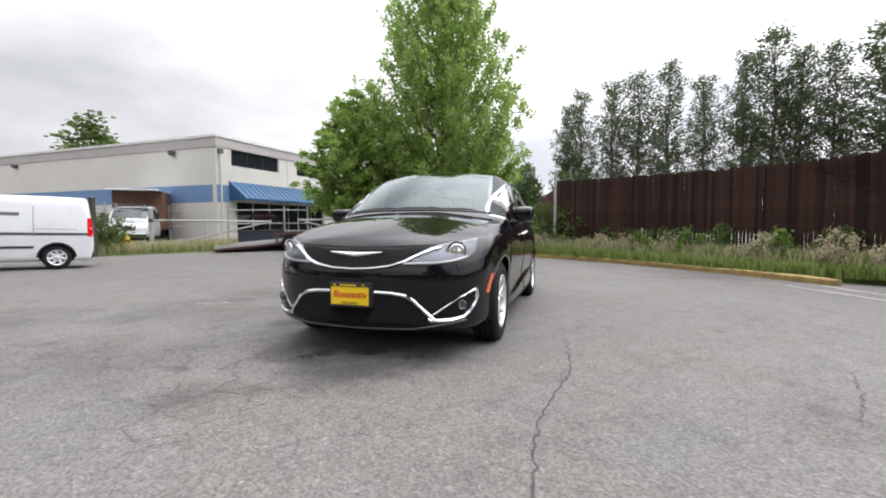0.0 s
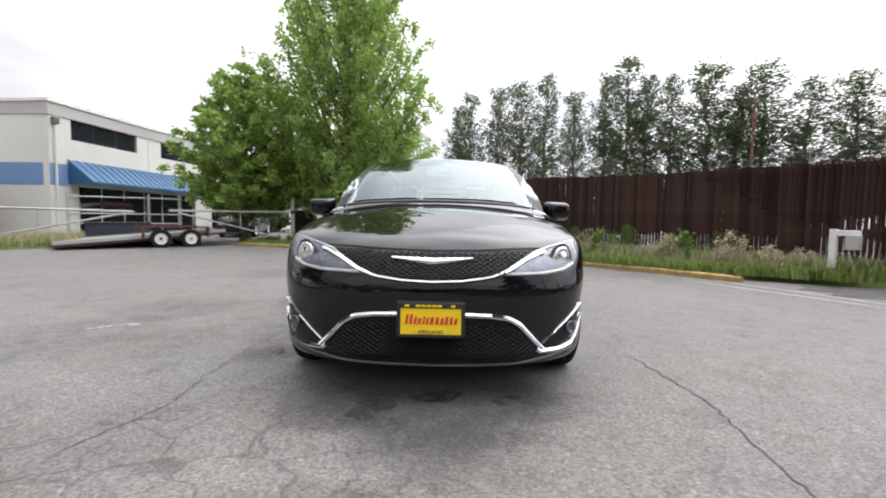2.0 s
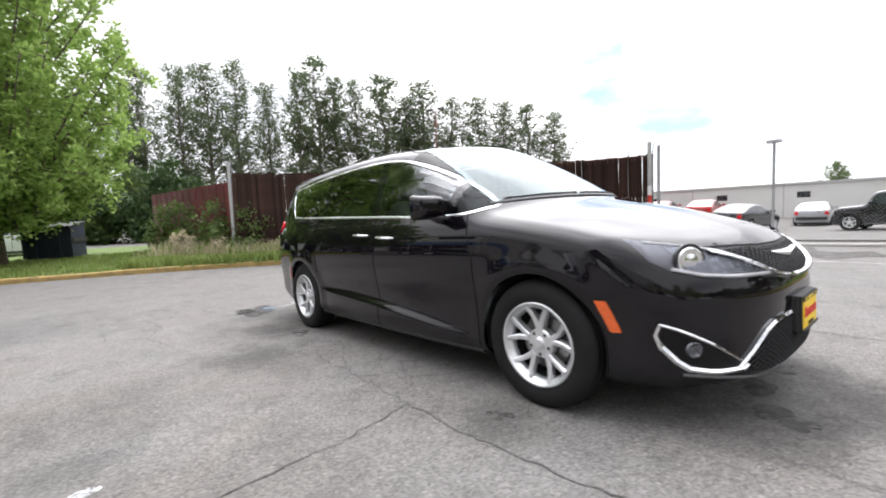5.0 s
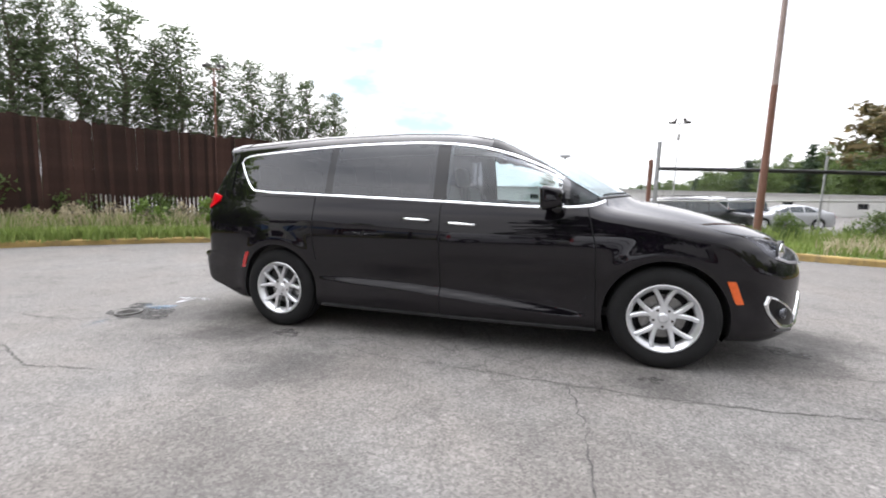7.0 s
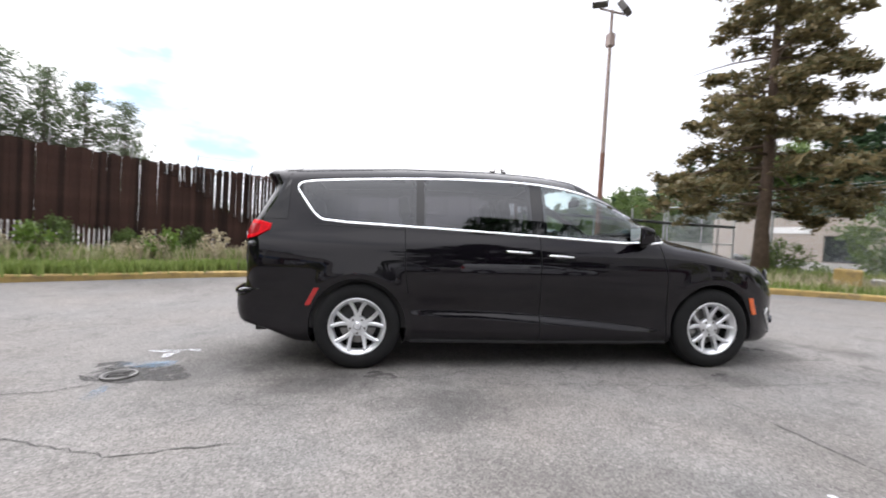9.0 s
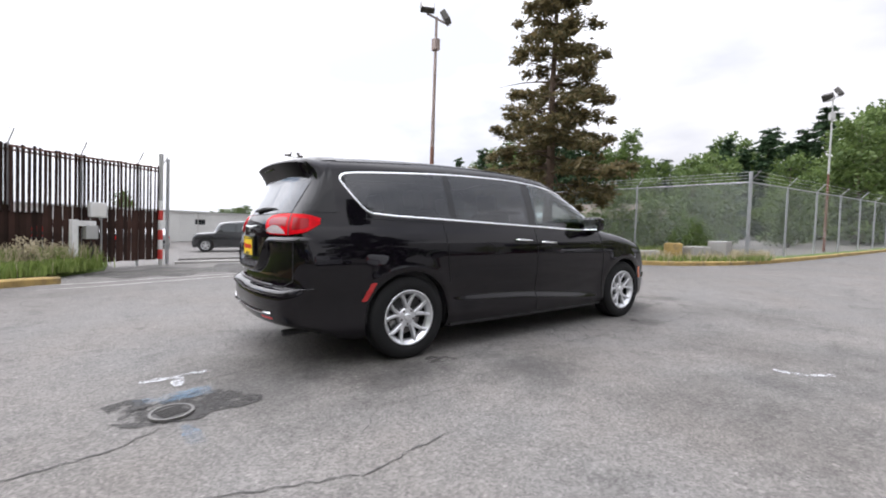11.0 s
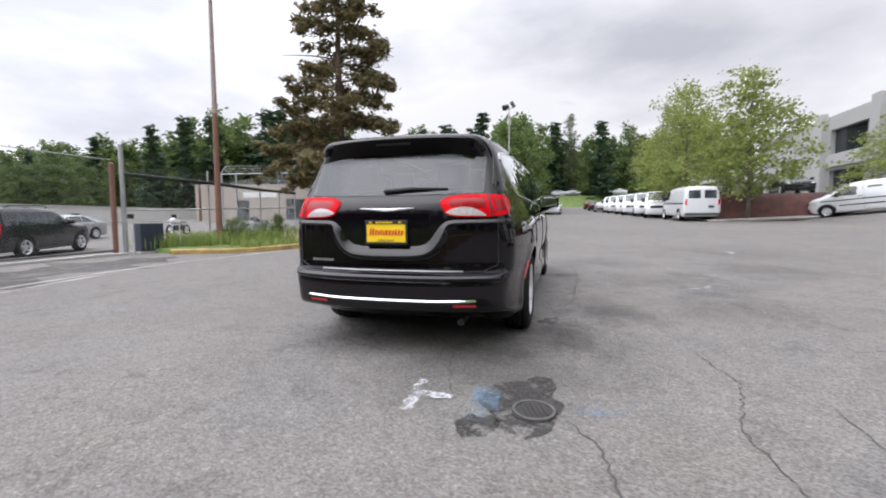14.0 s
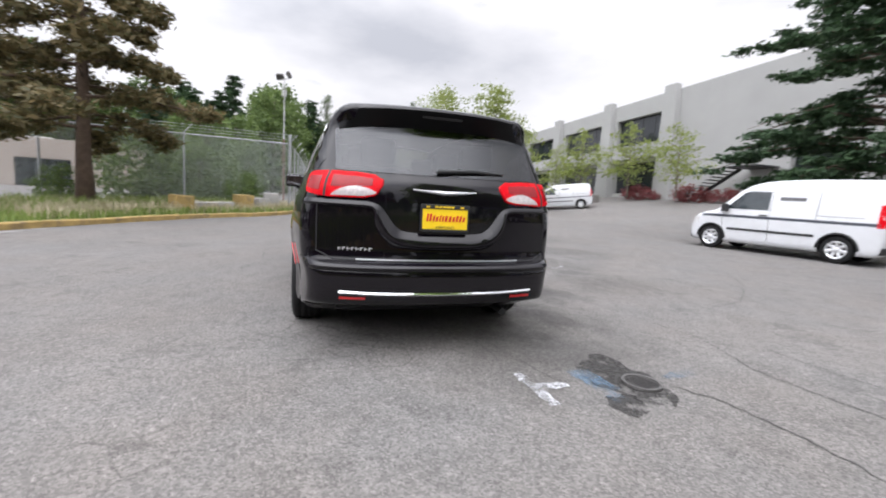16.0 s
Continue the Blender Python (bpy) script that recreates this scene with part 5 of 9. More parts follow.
part("recess_rim", raised_band(rounded_line([(-0.88, 1.018), (-0.60, 1.014), (-0.47, 1.012), (-0.41, 0.985), (-0.36, 0.915), (-0.31, 0.85), (-0.25, 0.824), (0, 0.817), (0.25, 0.824), (0.31, 0.85), (0.36, 0.915), (0.41, 0.985), (0.47, 1.012), (0.60, 1.014), (0.88, 1.018)], 2), [(0.0, 0.002), (0.034, 0.024), (0.062, 0.042), (0.072, 0.045), (0.084, 0.042), (0.112, 0.0)], lambda y: 0.36 + 0.64 * (1 - smooth(0.33, 0.47, abs(y)))), black_paint, minivan, "sloping gloss surround of the plate", True)
shelf = []
for y in np.linspace(-0.90, 0.90, 61):
    a, b = rear_x(y, 0.68), rear_x(y, 0.55)
    shelf.append([(a + 0.02, y, 0.640), (a - 0.012, y, 0.636), ((a + b) / 2 - 0.018, y, 0.626), (b - 0.016, y, 0.606), (b - 0.018, y, 0.594), (b + 0.004, y, 0.575)])
part("bumper_shelf", ([v for r in shelf for v in r], [(i * 6 + k, (i + 1) * 6 + k, (i + 1) * 6 + k + 1, i * 6 + k + 1) for i in range(60) for k in range(5)]), black_paint, minivan, "glossy ledge along the bumper top", True)
part("wing_badge", wing_badge(0, 1.088, 0.215, 0.026, -0.012, lambda y, z: rear_x(y, z) - 0.012), badge_silver, minivan, "plain chrome winged badge")
number_plate(rear_x(0, 0.925) - 0.016, 0, 0.926, -1)
part("tailgate_handle", patch(van, "x", FY(-0.09, 0.09, 7), 0.730, 0.752, 3, 0.006, 0.02, -1), black_plastic, minivan)
for k in range(8):
    y0 = 0.668 - 0.027 * k
    part("badge_bar", patch(van, "x", [y0 - 0.0045, y0], 0.699, 0.718, 2, 0.005, 0.008, -1), badge_silver, minivan)
    part("badge_bar", patch(van, "x", [y0 - 0.018, y0 - 0.004], 0.714 if k % 2 else 0.707, 0.718 if k % 2 else 0.711, 2, 0.005, 0.008, -1), badge_silver, minivan)
part("bumper_strip", strip(van, "x", [(-0.66, 0.442), (-0.4, 0.436), (0, 0.434), (0.4, 0.436), (0.66, 0.442)], 0.0105, 0.004, -1), chrome, minivan, "bright chrome bumper strip")
# highlight of the bumper step, put in as a thin silver strip
part("step_glint", patch(van, "x", FY(-0.56, 0.56), 0.642, 0.650, 3, 0.010, 0.03, -1), satin_chrome, minivan, "thin silver line for the light along the bumper step")
part("rear_valance", patch(van, "x", FY(-0.66, 0.66), 0.235, lambda y: 0.325 + 0.02 * (abs(y) / 0.6) ** 2, 4, 0.003, 0.02, -1), grille_black, minivan)
part("exhaust_pipe", tube([(-2.2, -0.52, 0.255), (-2.46, -0.52, 0.25)], 0.026, 12), black_plastic, minivan)
part("rear_wiper", tube([(rear_x(0.04, 1.225) - 0.022, 0.04, 1.225), (rear_x(-0.2, 1.24) - 0.024, -0.2, 1.240), (rear_x(-0.44, 1.235) - 0.014, -0.44, 1.235)], [0.016, 0.012, 0.006], 8), black_plastic, minivan, "", True)

# cabin
part("cabin_floor", box(-2.2, 1.2, -0.80, 0.80, 0.30, 0.36), cabin_dark, minivan)
part("headliner", patch(van, "z", np.linspace(-2.05, 0.15, 14), -0.60, 0.60, 8, -0.05, 0.01), cabin_light, minivan)
part("dashboard", box(0.72, 1.22, -0.74, 0.74, 0.60, 1.06, 0.06), cabin_dark, minivan)
part("door_card", box(-2.0, 1.0, 0.84, 0.88, 0.32, 1.06, 0.01), cabin_dark, minivan)
part("door_card", box(-2.0, 1.0, -0.88, -0.84, 0.32, 1.06, 0.01), cabin_dark, minivan)
for sy in (-0.40, 0.40):
    bucket_seat(minivan, 0.22, sy, 0.55, seat_grey)
    bucket_seat(minivan, -0.72, sy, 0.55, seat_grey)
    bucket_seat(minivan, -1.62, sy * 0.95, 0.55, seat_grey, 0.56)
sw = part("steering_wheel", join(tube([(0.19 * math.cos(a), 0.19 * math.sin(a), 0) for a in np.linspace(0, 2 * math.pi, 25)], 0.016, 8, False), boxg(-0.18, 0.18, -0.02, 0.02, -0.01, 0.01), boxg(-0.07, 0.07, -0.07, 0.07, -0.02, 0.025)), cabin_dark, minivan)
sw.matrix_local = pose(0.62, 0.40, 0.98, 0, -65, 0)
part("inner_mirror", box(0.62, 0.65, -0.12, 0.12, 1.45, 1.52, 0.01), black_plastic, minivan)


# ---- ground, verges, kerbs ----
axis_x = sorted(set([round(v, 2) for v in np.concatenate([np.arange(-34, 66, 1.0), np.arange(-120, 180, 10.0), np.linspace(-900, 900, 13)])]))
axis_y = sorted(set([round(v, 2) for v in np.concatenate([np.arange(-40, 40, 1.0), np.arange(-120, 130, 10.0), np.linspace(-900, 900, 13)])]))
gv = [(x, y, g(min(max(x, -60), 160), y)) for x in axis_x for y in axis_y]
ny_ = len(axis_y)
gf = [(i * ny_ + j, (i + 1) * ny_ + j, (i + 1) * ny_ + j + 1, i * ny_ + j + 1) for i in range(len(axis_x) - 1) for j in range(ny_ - 1)]
put(part("ground", (gv, gf), asphalt, None, "", True), "worn grey asphalt yard with cracks and stains", "ground", kind="structure")


def kerb(name, line, label, material=yellow_paint, w=0.16, h=0.13):
    pts = along(rounded_line(line, 2), 0.5)
    prof = [(0, -0.05), (0.0, h * 0.75), (0.015, h * 0.93), (0.04, h), (w - 0.04, h), (w - 0.01, h * 0.92), (w, h * 0.7), (w, -0.05)]
    verts, faces = [], []
    rnd = random.Random(5)
    for i, p in enumerate(pts):
        a, b = pts[max(i - 1, 0)], pts[min(i + 1, len(pts) - 1)]
        d = (b - a) / np.linalg.norm(b - a)
        n = np.array([-d[1], d[0]])
        z = g(p[0], p[1]) + rnd.uniform(-0.008, 0.008)
        for o, hh in prof:
            q = p + n * (o + rnd.uniform(-0.006, 0.006))
            verts.append((q[0], q[1], z + hh))
    m = len(prof)
    for i in range(len(pts) - 1):
        for k in range(m - 1):
            faces.append((i * m + k, (i + 1) * m + k, (i + 1) * m + k + 1, i * m + k + 1))
    faces += [tuple(range(m)), tuple(range((len(pts) - 1) * m + m - 1, (len(pts) - 1) * m - 1, -1))]
    return put(part(name, (verts, faces), material), label, "kerb", kind="structure")


def verge(name, inner, outer, lift, label, material=turf, n=60, rows=8, rise=0.0):
    """A strip of raised ground between two lines."""
    def even(line):
        q = np.array(along(rounded_line(line, 2), 0.2))
        return q[np.linspace(0, len(q) - 1, n).astype(int)]
    a, b = even(inner), even(outer)
    rnd = random.Random(9)
    verts = []
    for i in range(n):
        for j in range(rows):
            t = j / (rows - 1)
            p = a[i] * (1 - t) + b[i] * t
            verts.append((p[0], p[1], g(p[0], p[1]) + lift + rise * t + (rnd.uniform(-0.025, 0.035) if 0 < j else 0)))
    faces = [(i * rows + j, (i + 1) * rows + j, (i + 1) * rows + j + 1, i * rows + j + 1) for i in range(n - 1) for j in range(rows - 1)]
    ring = [i * rows for i in range(n)] + [(n - 1) * rows + j for j in range(1, rows)] + [i * rows + rows - 1 for i in range(n - 2, -1, -1)] + [j for j in range(rows - 2, 0, -1)]
    o = len(verts)
    verts += [(verts[k][0], verts[k][1], g(verts[k][0], verts[k][1]) - 0.05) for k in ring]
    faces += [(ring[t], o + t, o + (t + 1) % len(ring), ring[(t + 1) % len(ring)]) for t in range(len(ring))]
    return put(part(name, (verts, faces), material, None, "", True), label, "verge", kind="structure")


def set_back(line, by):
    """The same line moved to its left."""
    q = [np.array(p, float) for p in line]
    out = []
    for i, p in enumerate(q):
        d = q[min(i + 1, len(q) - 1)] - q[max(i - 1, 0)]
        d = d / np.linalg.norm(d)
        out.append((float(p[0] - d[1] * by), float(p[1] + d[0] * by)))
    return out


K1 = [(-12.2, -8.2), (-11.4, -5.0), (-10.7, -2.2), (-10.0, -0.3), (-9.3, 1.3), (-8.3, 2.9), (-7.0, 4.4), (-5.6, 5.6), (-4.5, 6.3)]
V1_OUT = [(-24.0, -9.0), (-25.0, -4.0), (-24.0, 2.5), (-16.0, 6.5), (-10.0, 9.6), (-6.5, 11.4), (-4.6, 11.6), (-4.0, 10.4)]
V1_IN = set_back(K1[:-1], 0.13) + [(-4.0, 8.9)]
kerb("kerb_1", [p for p in K1][::1], "yellow-painted concrete kerb, worn and chipped")
verge("verge_1", V1_IN, V1_OUT, 0.115, "rough grass verge below the brown fence")
K2 = [(-5.2, -17.5), (-6.9, -15.6), (-9.4, -13.4), (-10.2, -12.9)]
V2_OUT = [(-6.5, -20.0), (-9.0, -18.5), (-13.0, -16.2), (-14.2, -15.3)]
verge("verge_2", K2, V2_OUT, 0.05, "weedy grass strip by the wire fence")
K3 = [(2.9, 8.2), (3.5, 6.4), (5.0, 5.7), (6.8, 4.75), (8.6, 3.7), (10.3, 2.0), (13.2, 1.15), (25.0, 1.0), (39.0, 1.0)]
V3_OUT = [(3.6, 10.2), (5.5, 9.6), (8.0, 9.2), (10.0, 8.0), (12.0, 6.2), (13.6, 3.4), (15.0, 1.9), (26.0, 1.6), (39.0, 1.6)]
kerb("kerb_2", K3, "yellow-painted concrete kerb round the grass island")
verge("verge_3", set_back(K3, 0.13), V3_OUT, 0.11, "rough grass island under the pine")


# ---- walls with real openings ----
def wall_geo(length, height, thick, holes, z0=0.0):
    """A wall along +x with its outer face at y = 0 and its back at y = thick; holes (x0, x1, z0, z1) go through."""
    xs = sorted({0.0, length, *(h[0] for h in holes), *(h[1] for h in holes)})
    zs = sorted({z0, height, *(h[2] for h in holes), *(h[3] for h in holes)})
    verts, faces = [], []
    def quad(*p):
        o = len(verts)
        verts.extend(p)
        faces.append((o, o + 1, o + 2, o + 3))
    def solid(i, k):
        if not (0 <= i < len(xs) - 1 and 0 <= k < len(zs) - 1):
            return False
        cx, cz = (xs[i] + xs[i + 1]) / 2, (zs[k] + zs[k + 1]) / 2
        return not any(h[0] < cx < h[1] and h[2] < cz < h[3] for h in holes)
    for i in range(len(xs) - 1):
        for k in range(len(zs) - 1):
            if not solid(i, k):
                continue
            a, b, c, d = xs[i], xs[i + 1], zs[k], zs[k + 1]
            quad((a, 0, c), (b, 0, c), (b, 0, d), (a, 0, d))
            quad((a, thick, c), (a, thick, d), (b, thick, d), (b, thick, c))
            if not solid(i - 1, k):
                quad((a, 0, c), (a, 0, d), (a, thick, d), (a, thick, c))
            if not solid(i + 1, k):
                quad((b, 0, c), (b, thick, c), (b, thick, d), (b, 0, d))
            if not solid(i, k - 1):
                quad((a, 0, c), (a, thick, c), (b, thick, c), (b, 0, c))
            if not solid(i, k + 1):
                quad((a, 0, d), (b, 0, d), (b, thick, d), (a, thick, d))
    return verts, faces


def window_unit(parent, m, x0, x1, z0, z1, panes=3, depth=0.10, frame_mat=None, glass_mat=None):
    """Framed panes set back in an opening; m places the wall's own axes."""
    fm, gm = frame_mat or black_plastic, glass_mat or house_glass
    w = 0.045
    bars = [boxg(x0, x1, depth, depth + 0.05, z0, z0 + w), boxg(x0, x1, depth, depth + 0.05, z1 - w, z1), boxg(x0, x0 + w, depth, depth + 0.05, z0, z1), boxg(x1 - w, x1, depth, depth + 0.05, z0, z1)]
    for i in range(1, panes):
        c = x0 + (x1 - x0) * i / panes
        bars.append(boxg(c - w / 2, c + w / 2, depth, depth + 0.05, z0, z1))
    win = part("window", moved(join(*bars), m), fm, parent)
    for i in range(panes):
        a, b = x0 + (x1 - x0) * i / panes, x0 + (x1 - x0) * (i + 1) / panes
        part("pane", moved(boxg(a + w / 2, b - w / 2, depth + 0.015, depth + 0.03, z0 + w, z1 - w), m), gm, win)
    return win


def basis(origin, along_dir, z=0.0):
    """Axes of a wall: x along it, y inwards (to the left of its run), z up."""
    d = Vector((along_dir[0], along_dir[1], 0)).normalized()
    n = Vector((0, 0, 1)).cross(d)
    m = Matrix(((d.x, n.x, 0, origin[0]), (d.y, n.y, 0, origin[1]), (0, 0, 1, z), (0, 0, 0, 1)))
    return m


# ---- cream workshop building with the blue awning ----
work = thing("workshop_building", "cream two-storey workshop with blue band and blue metal awning", "building")
C0, U, V = Vector((-13.4, -16.6)), Vector((-0.997, 0.07)), Vector((-0.07, -0.997))
L1, L2, H0 = 26.0, 34.0, -0.1
front_holes = [(1.0, 4.7, 4.31, 5.2), (6.4, 10.1, 4.31, 5.2), (11.8, 15.5, 4.31, 5.2), (17.2, 20.9, 4.31, 5.2), (1.3, 9.3, H0 + 0.25, 2.35), (11.0, 19.0, H0 + 0.25, 2.35)]
# the wall's run is reversed so that its inner side lies to the left
mF = basis(C0 + U * L1, -U)
flip = [(L1 - b, L1 - a, c, d) for a, b, c, d in front_holes]
part("wall", moved(wall_geo(L1, 5.2, 0.3, [(a, b, c, min(d, 5.2 - 0.001)) for a, b, c, d in flip], H0), mF @ Matrix.Diagonal((1, -1, 1, 1))), cream_wall, work)
mFi = mF @ Matrix.Diagonal((1, -1, 1, 1))
for a, b, c, d in flip[:4]:
    window_unit(work, mFi, a, b, c, d, 3)
for a, b, c, d in flip[4:]:
    window_unit(work, mFi, a, b, c, d, 6, 0.15, white_trim)
part("roof_fascia", moved(boxg(-0.04, L1 + 0.05, -0.04, 0.30, 5.203, 5.72), mFi), grey_fascia, work, "grey fascia band")
part("roof_coping", moved(boxg(-0.08, L1 + 0.09, -0.09, 0.35, 5.72, 5.84), mFi), white_trim, work)
part("wall_band", moved(boxg(L1 - 0.8, L1 + 0.012, -0.012, 0.0, 2.27, 3.2), mFi), blue_band, work, "blue painted band")
part("wall_band", moved(boxg(0.0, L1 - 9.8, -0.012, 0.0, 2.27, 3.2), mFi), blue_band, work, "blue painted band")
mS = basis(C0, V)
part("wall", moved(wall_geo(L2, 5.2, 0.3, [], H0), mS @ Matrix.Diagonal((1, -1, 1, 1)) @ Matrix.Translation((0.302, 0, 0))), cream_wall, work)
mSi = mS @ Matrix.Diagonal((1, -1, 1, 1))
part("wall_band", moved(boxg(-0.012, L2, -0.012, 0.0, 2.27, 3.2), mSi), blue_band, work, "blue painted band")
part("roof_fascia", moved(boxg(0.31, L2, -0.04, 0.30, 5.203, 5.72), mSi), grey_fascia, work, "grey fascia band")
part("roof_coping", moved(boxg(0.37, L2, -0.09, 0.35, 5.72, 5.84), mSi), white_trim, work)
part("roof", moved(boxg(0.3, L2, 0.3, L1, 5.25, 5.4), mSi), grey_fascia, work)
for a in (3.1, 17.9):
    part("wall_lamp", moved(join(boxg(a - 0.14, a + 0.14, -0.30, 0.0, 5.0, 5.12), boxg(a - 0.11, a + 0.11, -0.26, -0.02, 4.88, 5.0)), mSi), grey_plastic, work, "grey box lamp")
part("downpipe", moved(tube([(0.22, -0.06, H0), (0.22, -0.06, 5.2)], 0.045, 8), mFi @ Matrix.Translation((L1 - 0.45, 0, 0))), cream_wall, work)
part("downpipe_head", moved(boxg(L1 - 0.35, L1 - 0.1, -0.16, 0.0, 4.85, 5.1), mFi), grey_plastic, work)
part("joint_strip", moved(boxg(L1 - 5.5, L1 - 5.46, -0.006, 0.0, H0, 5.2), mFi), grey_fascia, work)
# awning with standing seams
aw0, aw1 = L1 - 9.6, L1 - 0.8
aw = part("awning", moved(([(aw0, -0.003, 3.42), (aw1, -0.003, 3.42), (aw1, -1.15, 2.50), (aw0, -1.15, 2.50), (aw0, -0.003, 3.36), (aw1, -0.003, 3.36), (aw1, -1.15, 2.38), (aw0, -1.15, 2.38), (aw0, -0.003, 2.38), (aw1, -0.003, 2.38)],
                           [(0, 1, 2, 3), (3, 2, 6, 7), (4, 7, 6, 5), (1, 9, 6, 2), (0, 3, 7, 8)]), mFi), blue_metal, work, "blue standing-seam metal awning")
for i in range(23):
    x = aw0 + (aw1 - aw0) * i / 22
    part("seam", moved(tube([(x, -0.01, 3.44), (x, -1.15, 2.52)], 0.022, 5), mFi), blue_metal, aw)
part("shop_sign", moved(boxg(L1 - 4.4, L1 - 2.6, 0.10, 0.13, 1.35, 1.75), mFi), maroon_paint, work, "dark red sign board")

# ---- concrete office building on the rise ----
office = thing("office_building", "grey painted concrete office block with pilasters and dark window bands", "building")
OY, OZ, OTOP = -26.7, 1.6, 11.0
ox0, ox1 = 8.0, 64.0
mO = Matrix.Translation((ox0, OY, 0)) @ Matrix.Diagonal((1, -1, 1, 1))
bays = []
pil = [23.4 - ox0, 31.0 - ox0, 40.0 - ox0, 48.5 - ox0]
for a, b in ((pil[0] + 0.9, pil[1] - 0.9), (pil[1] + 1.2, pil[2] - 1.0), (pil[2] + 1.2, pil[3] - 1.0)):
    bays += [(a, b, 7.2, 9.6), (a, b, 2.9, 5.6)]
bays.append((3.0, 6.0, 3.0, 5.4))
part("wall", moved(wall_geo(ox1 - ox0, OTOP, 0.6, bays, OZ), mO), wall_concrete, office)
for b in bays:
    window_unit(office, mO, *b, 4, 0.45)
part("wall", moved(wall_geo(30, OTOP, 0.5, [], OZ), Matrix.Translation((ox0, OY - 0.6, 0)) @ Matrix.Rotation(-math.pi / 2, 4, "Z")), wall_concrete, office)
part("roof", boxg(ox0, ox1, OY - 30, OY - 0.65, OTOP - 0.6, OTOP - 0.3), wall_concrete, office)
for p in pil:
    v = [(p - 1.0, -0.75, OZ), (p + 0.9, -0.75, OZ), (p + 0.55, -0.55, OTOP + 0.35), (p - 0.55, -0.55, OTOP + 0.35), (p - 1.0, -0.003, OZ), (p + 0.9, -0.003, OZ), (p + 0.55, -0.003, OTOP + 0.35), (p - 0.55, -0.003, OTOP + 0.35)]
    part("pilaster", moved((v, [(0, 1, 2, 3), (1, 5, 6, 2), (4, 0, 3, 7), (3, 2, 6, 7), (0, 4, 5, 1)]), mO), wall_concrete, office, "tapered concrete pilaster")
for a, b in ((pil[0] + 0.9, pil[1] - 0.9), (pil[1] + 1.2, pil[2] - 1.0), (pil[2] + 1.2, pil[3] - 1.0)):
    part("sill_slab", moved(boxg(a, b, -0.35, -0.003, 5.9, 6.9), mO), wall_concrete, office)
part("stair_stringer", moved(([(8.4, -0.9, 4.4), (8.4, -0.8, 4.4), (12.6, -0.9, 2.0), (12.6, -0.8, 2.0), (8.4, -0.9, 4.15), (8.4, -0.8, 4.15), (12.6, -0.9, 1.75), (12.6, -0.8, 1.75)], [(0, 2, 3, 1), (4, 5, 7, 6), (0, 4, 6, 2), (1, 3, 7, 5)]), mO), black_plastic, office)
for i in range(13):
    x, z = 8.5 + i * 0.32, 4.3 - i * 0.183
    part("step", moved(boxg(x, x + 0.30, -1.9, -0.75, z - 0.05, z), mO), black_plastic, office)
part("stair_landing", moved(boxg(6.6, 8.5, -1.9, -0.01, 4.25, 4.35), mO), black_plastic, office)

# ---- low tan building and long pale wall beyond the lot ----
tan = thing("low_building", "low tan block building with dark shop windows", "building")
T0, TD = Vector((34.0, 13.2)), Vector((-0.30, 0.954))
mT = basis(T0, TD) @ Matrix.Diagonal((1, -1, 1, 1))
tz = 0.75
t_holes = [(4.5, 7.5, tz + 0.25, tz + 2.2), (9.5, 12.0, tz + 0.25, tz + 2.2), (15.5, 16.6, tz, tz + 2.1)]
part("wall", moved(wall_geo(20, tz + 3.6, 0.3, t_holes, tz - 0.5), basis(T0, TD) @ Matrix.Diagonal((1, -1, 1, 1))), tan_wall, tan)
for h in t_holes:
    window_unit(tan, mT, *h, 2)
part("wall", moved(wall_geo(24, tz + 3.6, 0.3, [], tz - 0.5), basis(T0 + Vector((0.02, -0.02)), Vector((0.954, 0.30)))), tan_wall, tan)
part("wall", moved(wall_geo(24, tz + 3.6, 0.3, [], tz - 0.5), basis(T0 + TD * 20.0 + Vector((0.02, 0.31)), Vector((0.954, 0.30)))), tan_wall, tan)
part("roof", moved(boxg(0, 20, 0.3, 20, tz + 3.2, tz + 3.4), mT), grey_fascia, tan)
part("sign_board", moved(boxg(12.8, 16.0, -0.06, -0.003, tz + 2.35, tz + 2.85), mT), sign_white, tan, "white sign board")
part("roof_unit", moved(boxg(6, 8.5, 4, 6.5, tz + 3.4, tz + 4.0), mT), white_trim, tan)
pw = thing("storage_building", "long low pale-grey concrete building with small windows", "building")
mP = basis(Vector((-24, 37)), Vector((1, 0.06)))
p_holes = [(4 + i * 5.2, 4.8 + i * 5.2, 1.15, 1.6) for i in range(13)]
part("wall", moved(wall_geo(72, 2.15, 0.3, p_holes, -0.9), mP), pale_wall, pw)
for h in p_holes:
    window_unit(pw, mP, *h, 1, 0.12)
for k in range(11):
    part("wall_joint", moved(boxg(6.4 + k * 6.2, 6.46 + k * 6.2, -0.008, 0.0, -0.9, 2.15), mP), concrete, pw)
part("roof_coping", moved(boxg(-0.1, 72.1, -0.1, 0.4, 2.15, 2.28), mP), pale_pole, pw)
part("roof", moved(boxg(0, 72, 0.3, 18, 1.85, 2.05), mP), concrete, pw)

# ---- brown slatted fence ----
FENCE = [(-11.3, 1.0), (-10.6, 3.0), (-9.3, 5.1), (-7.2, 7.2), (-5.0, 8.9), (-2.8, 10.4)]
FH = 2.60


def fence_pts(line, step):
    return along(rounded_line(line, 1), step)


brown = thing("slatted_fence", "weathered dark brown slatted fence with barbed wire on top", "fence", kind="structure")
fp = fence_pts(FENCE, 0.095)


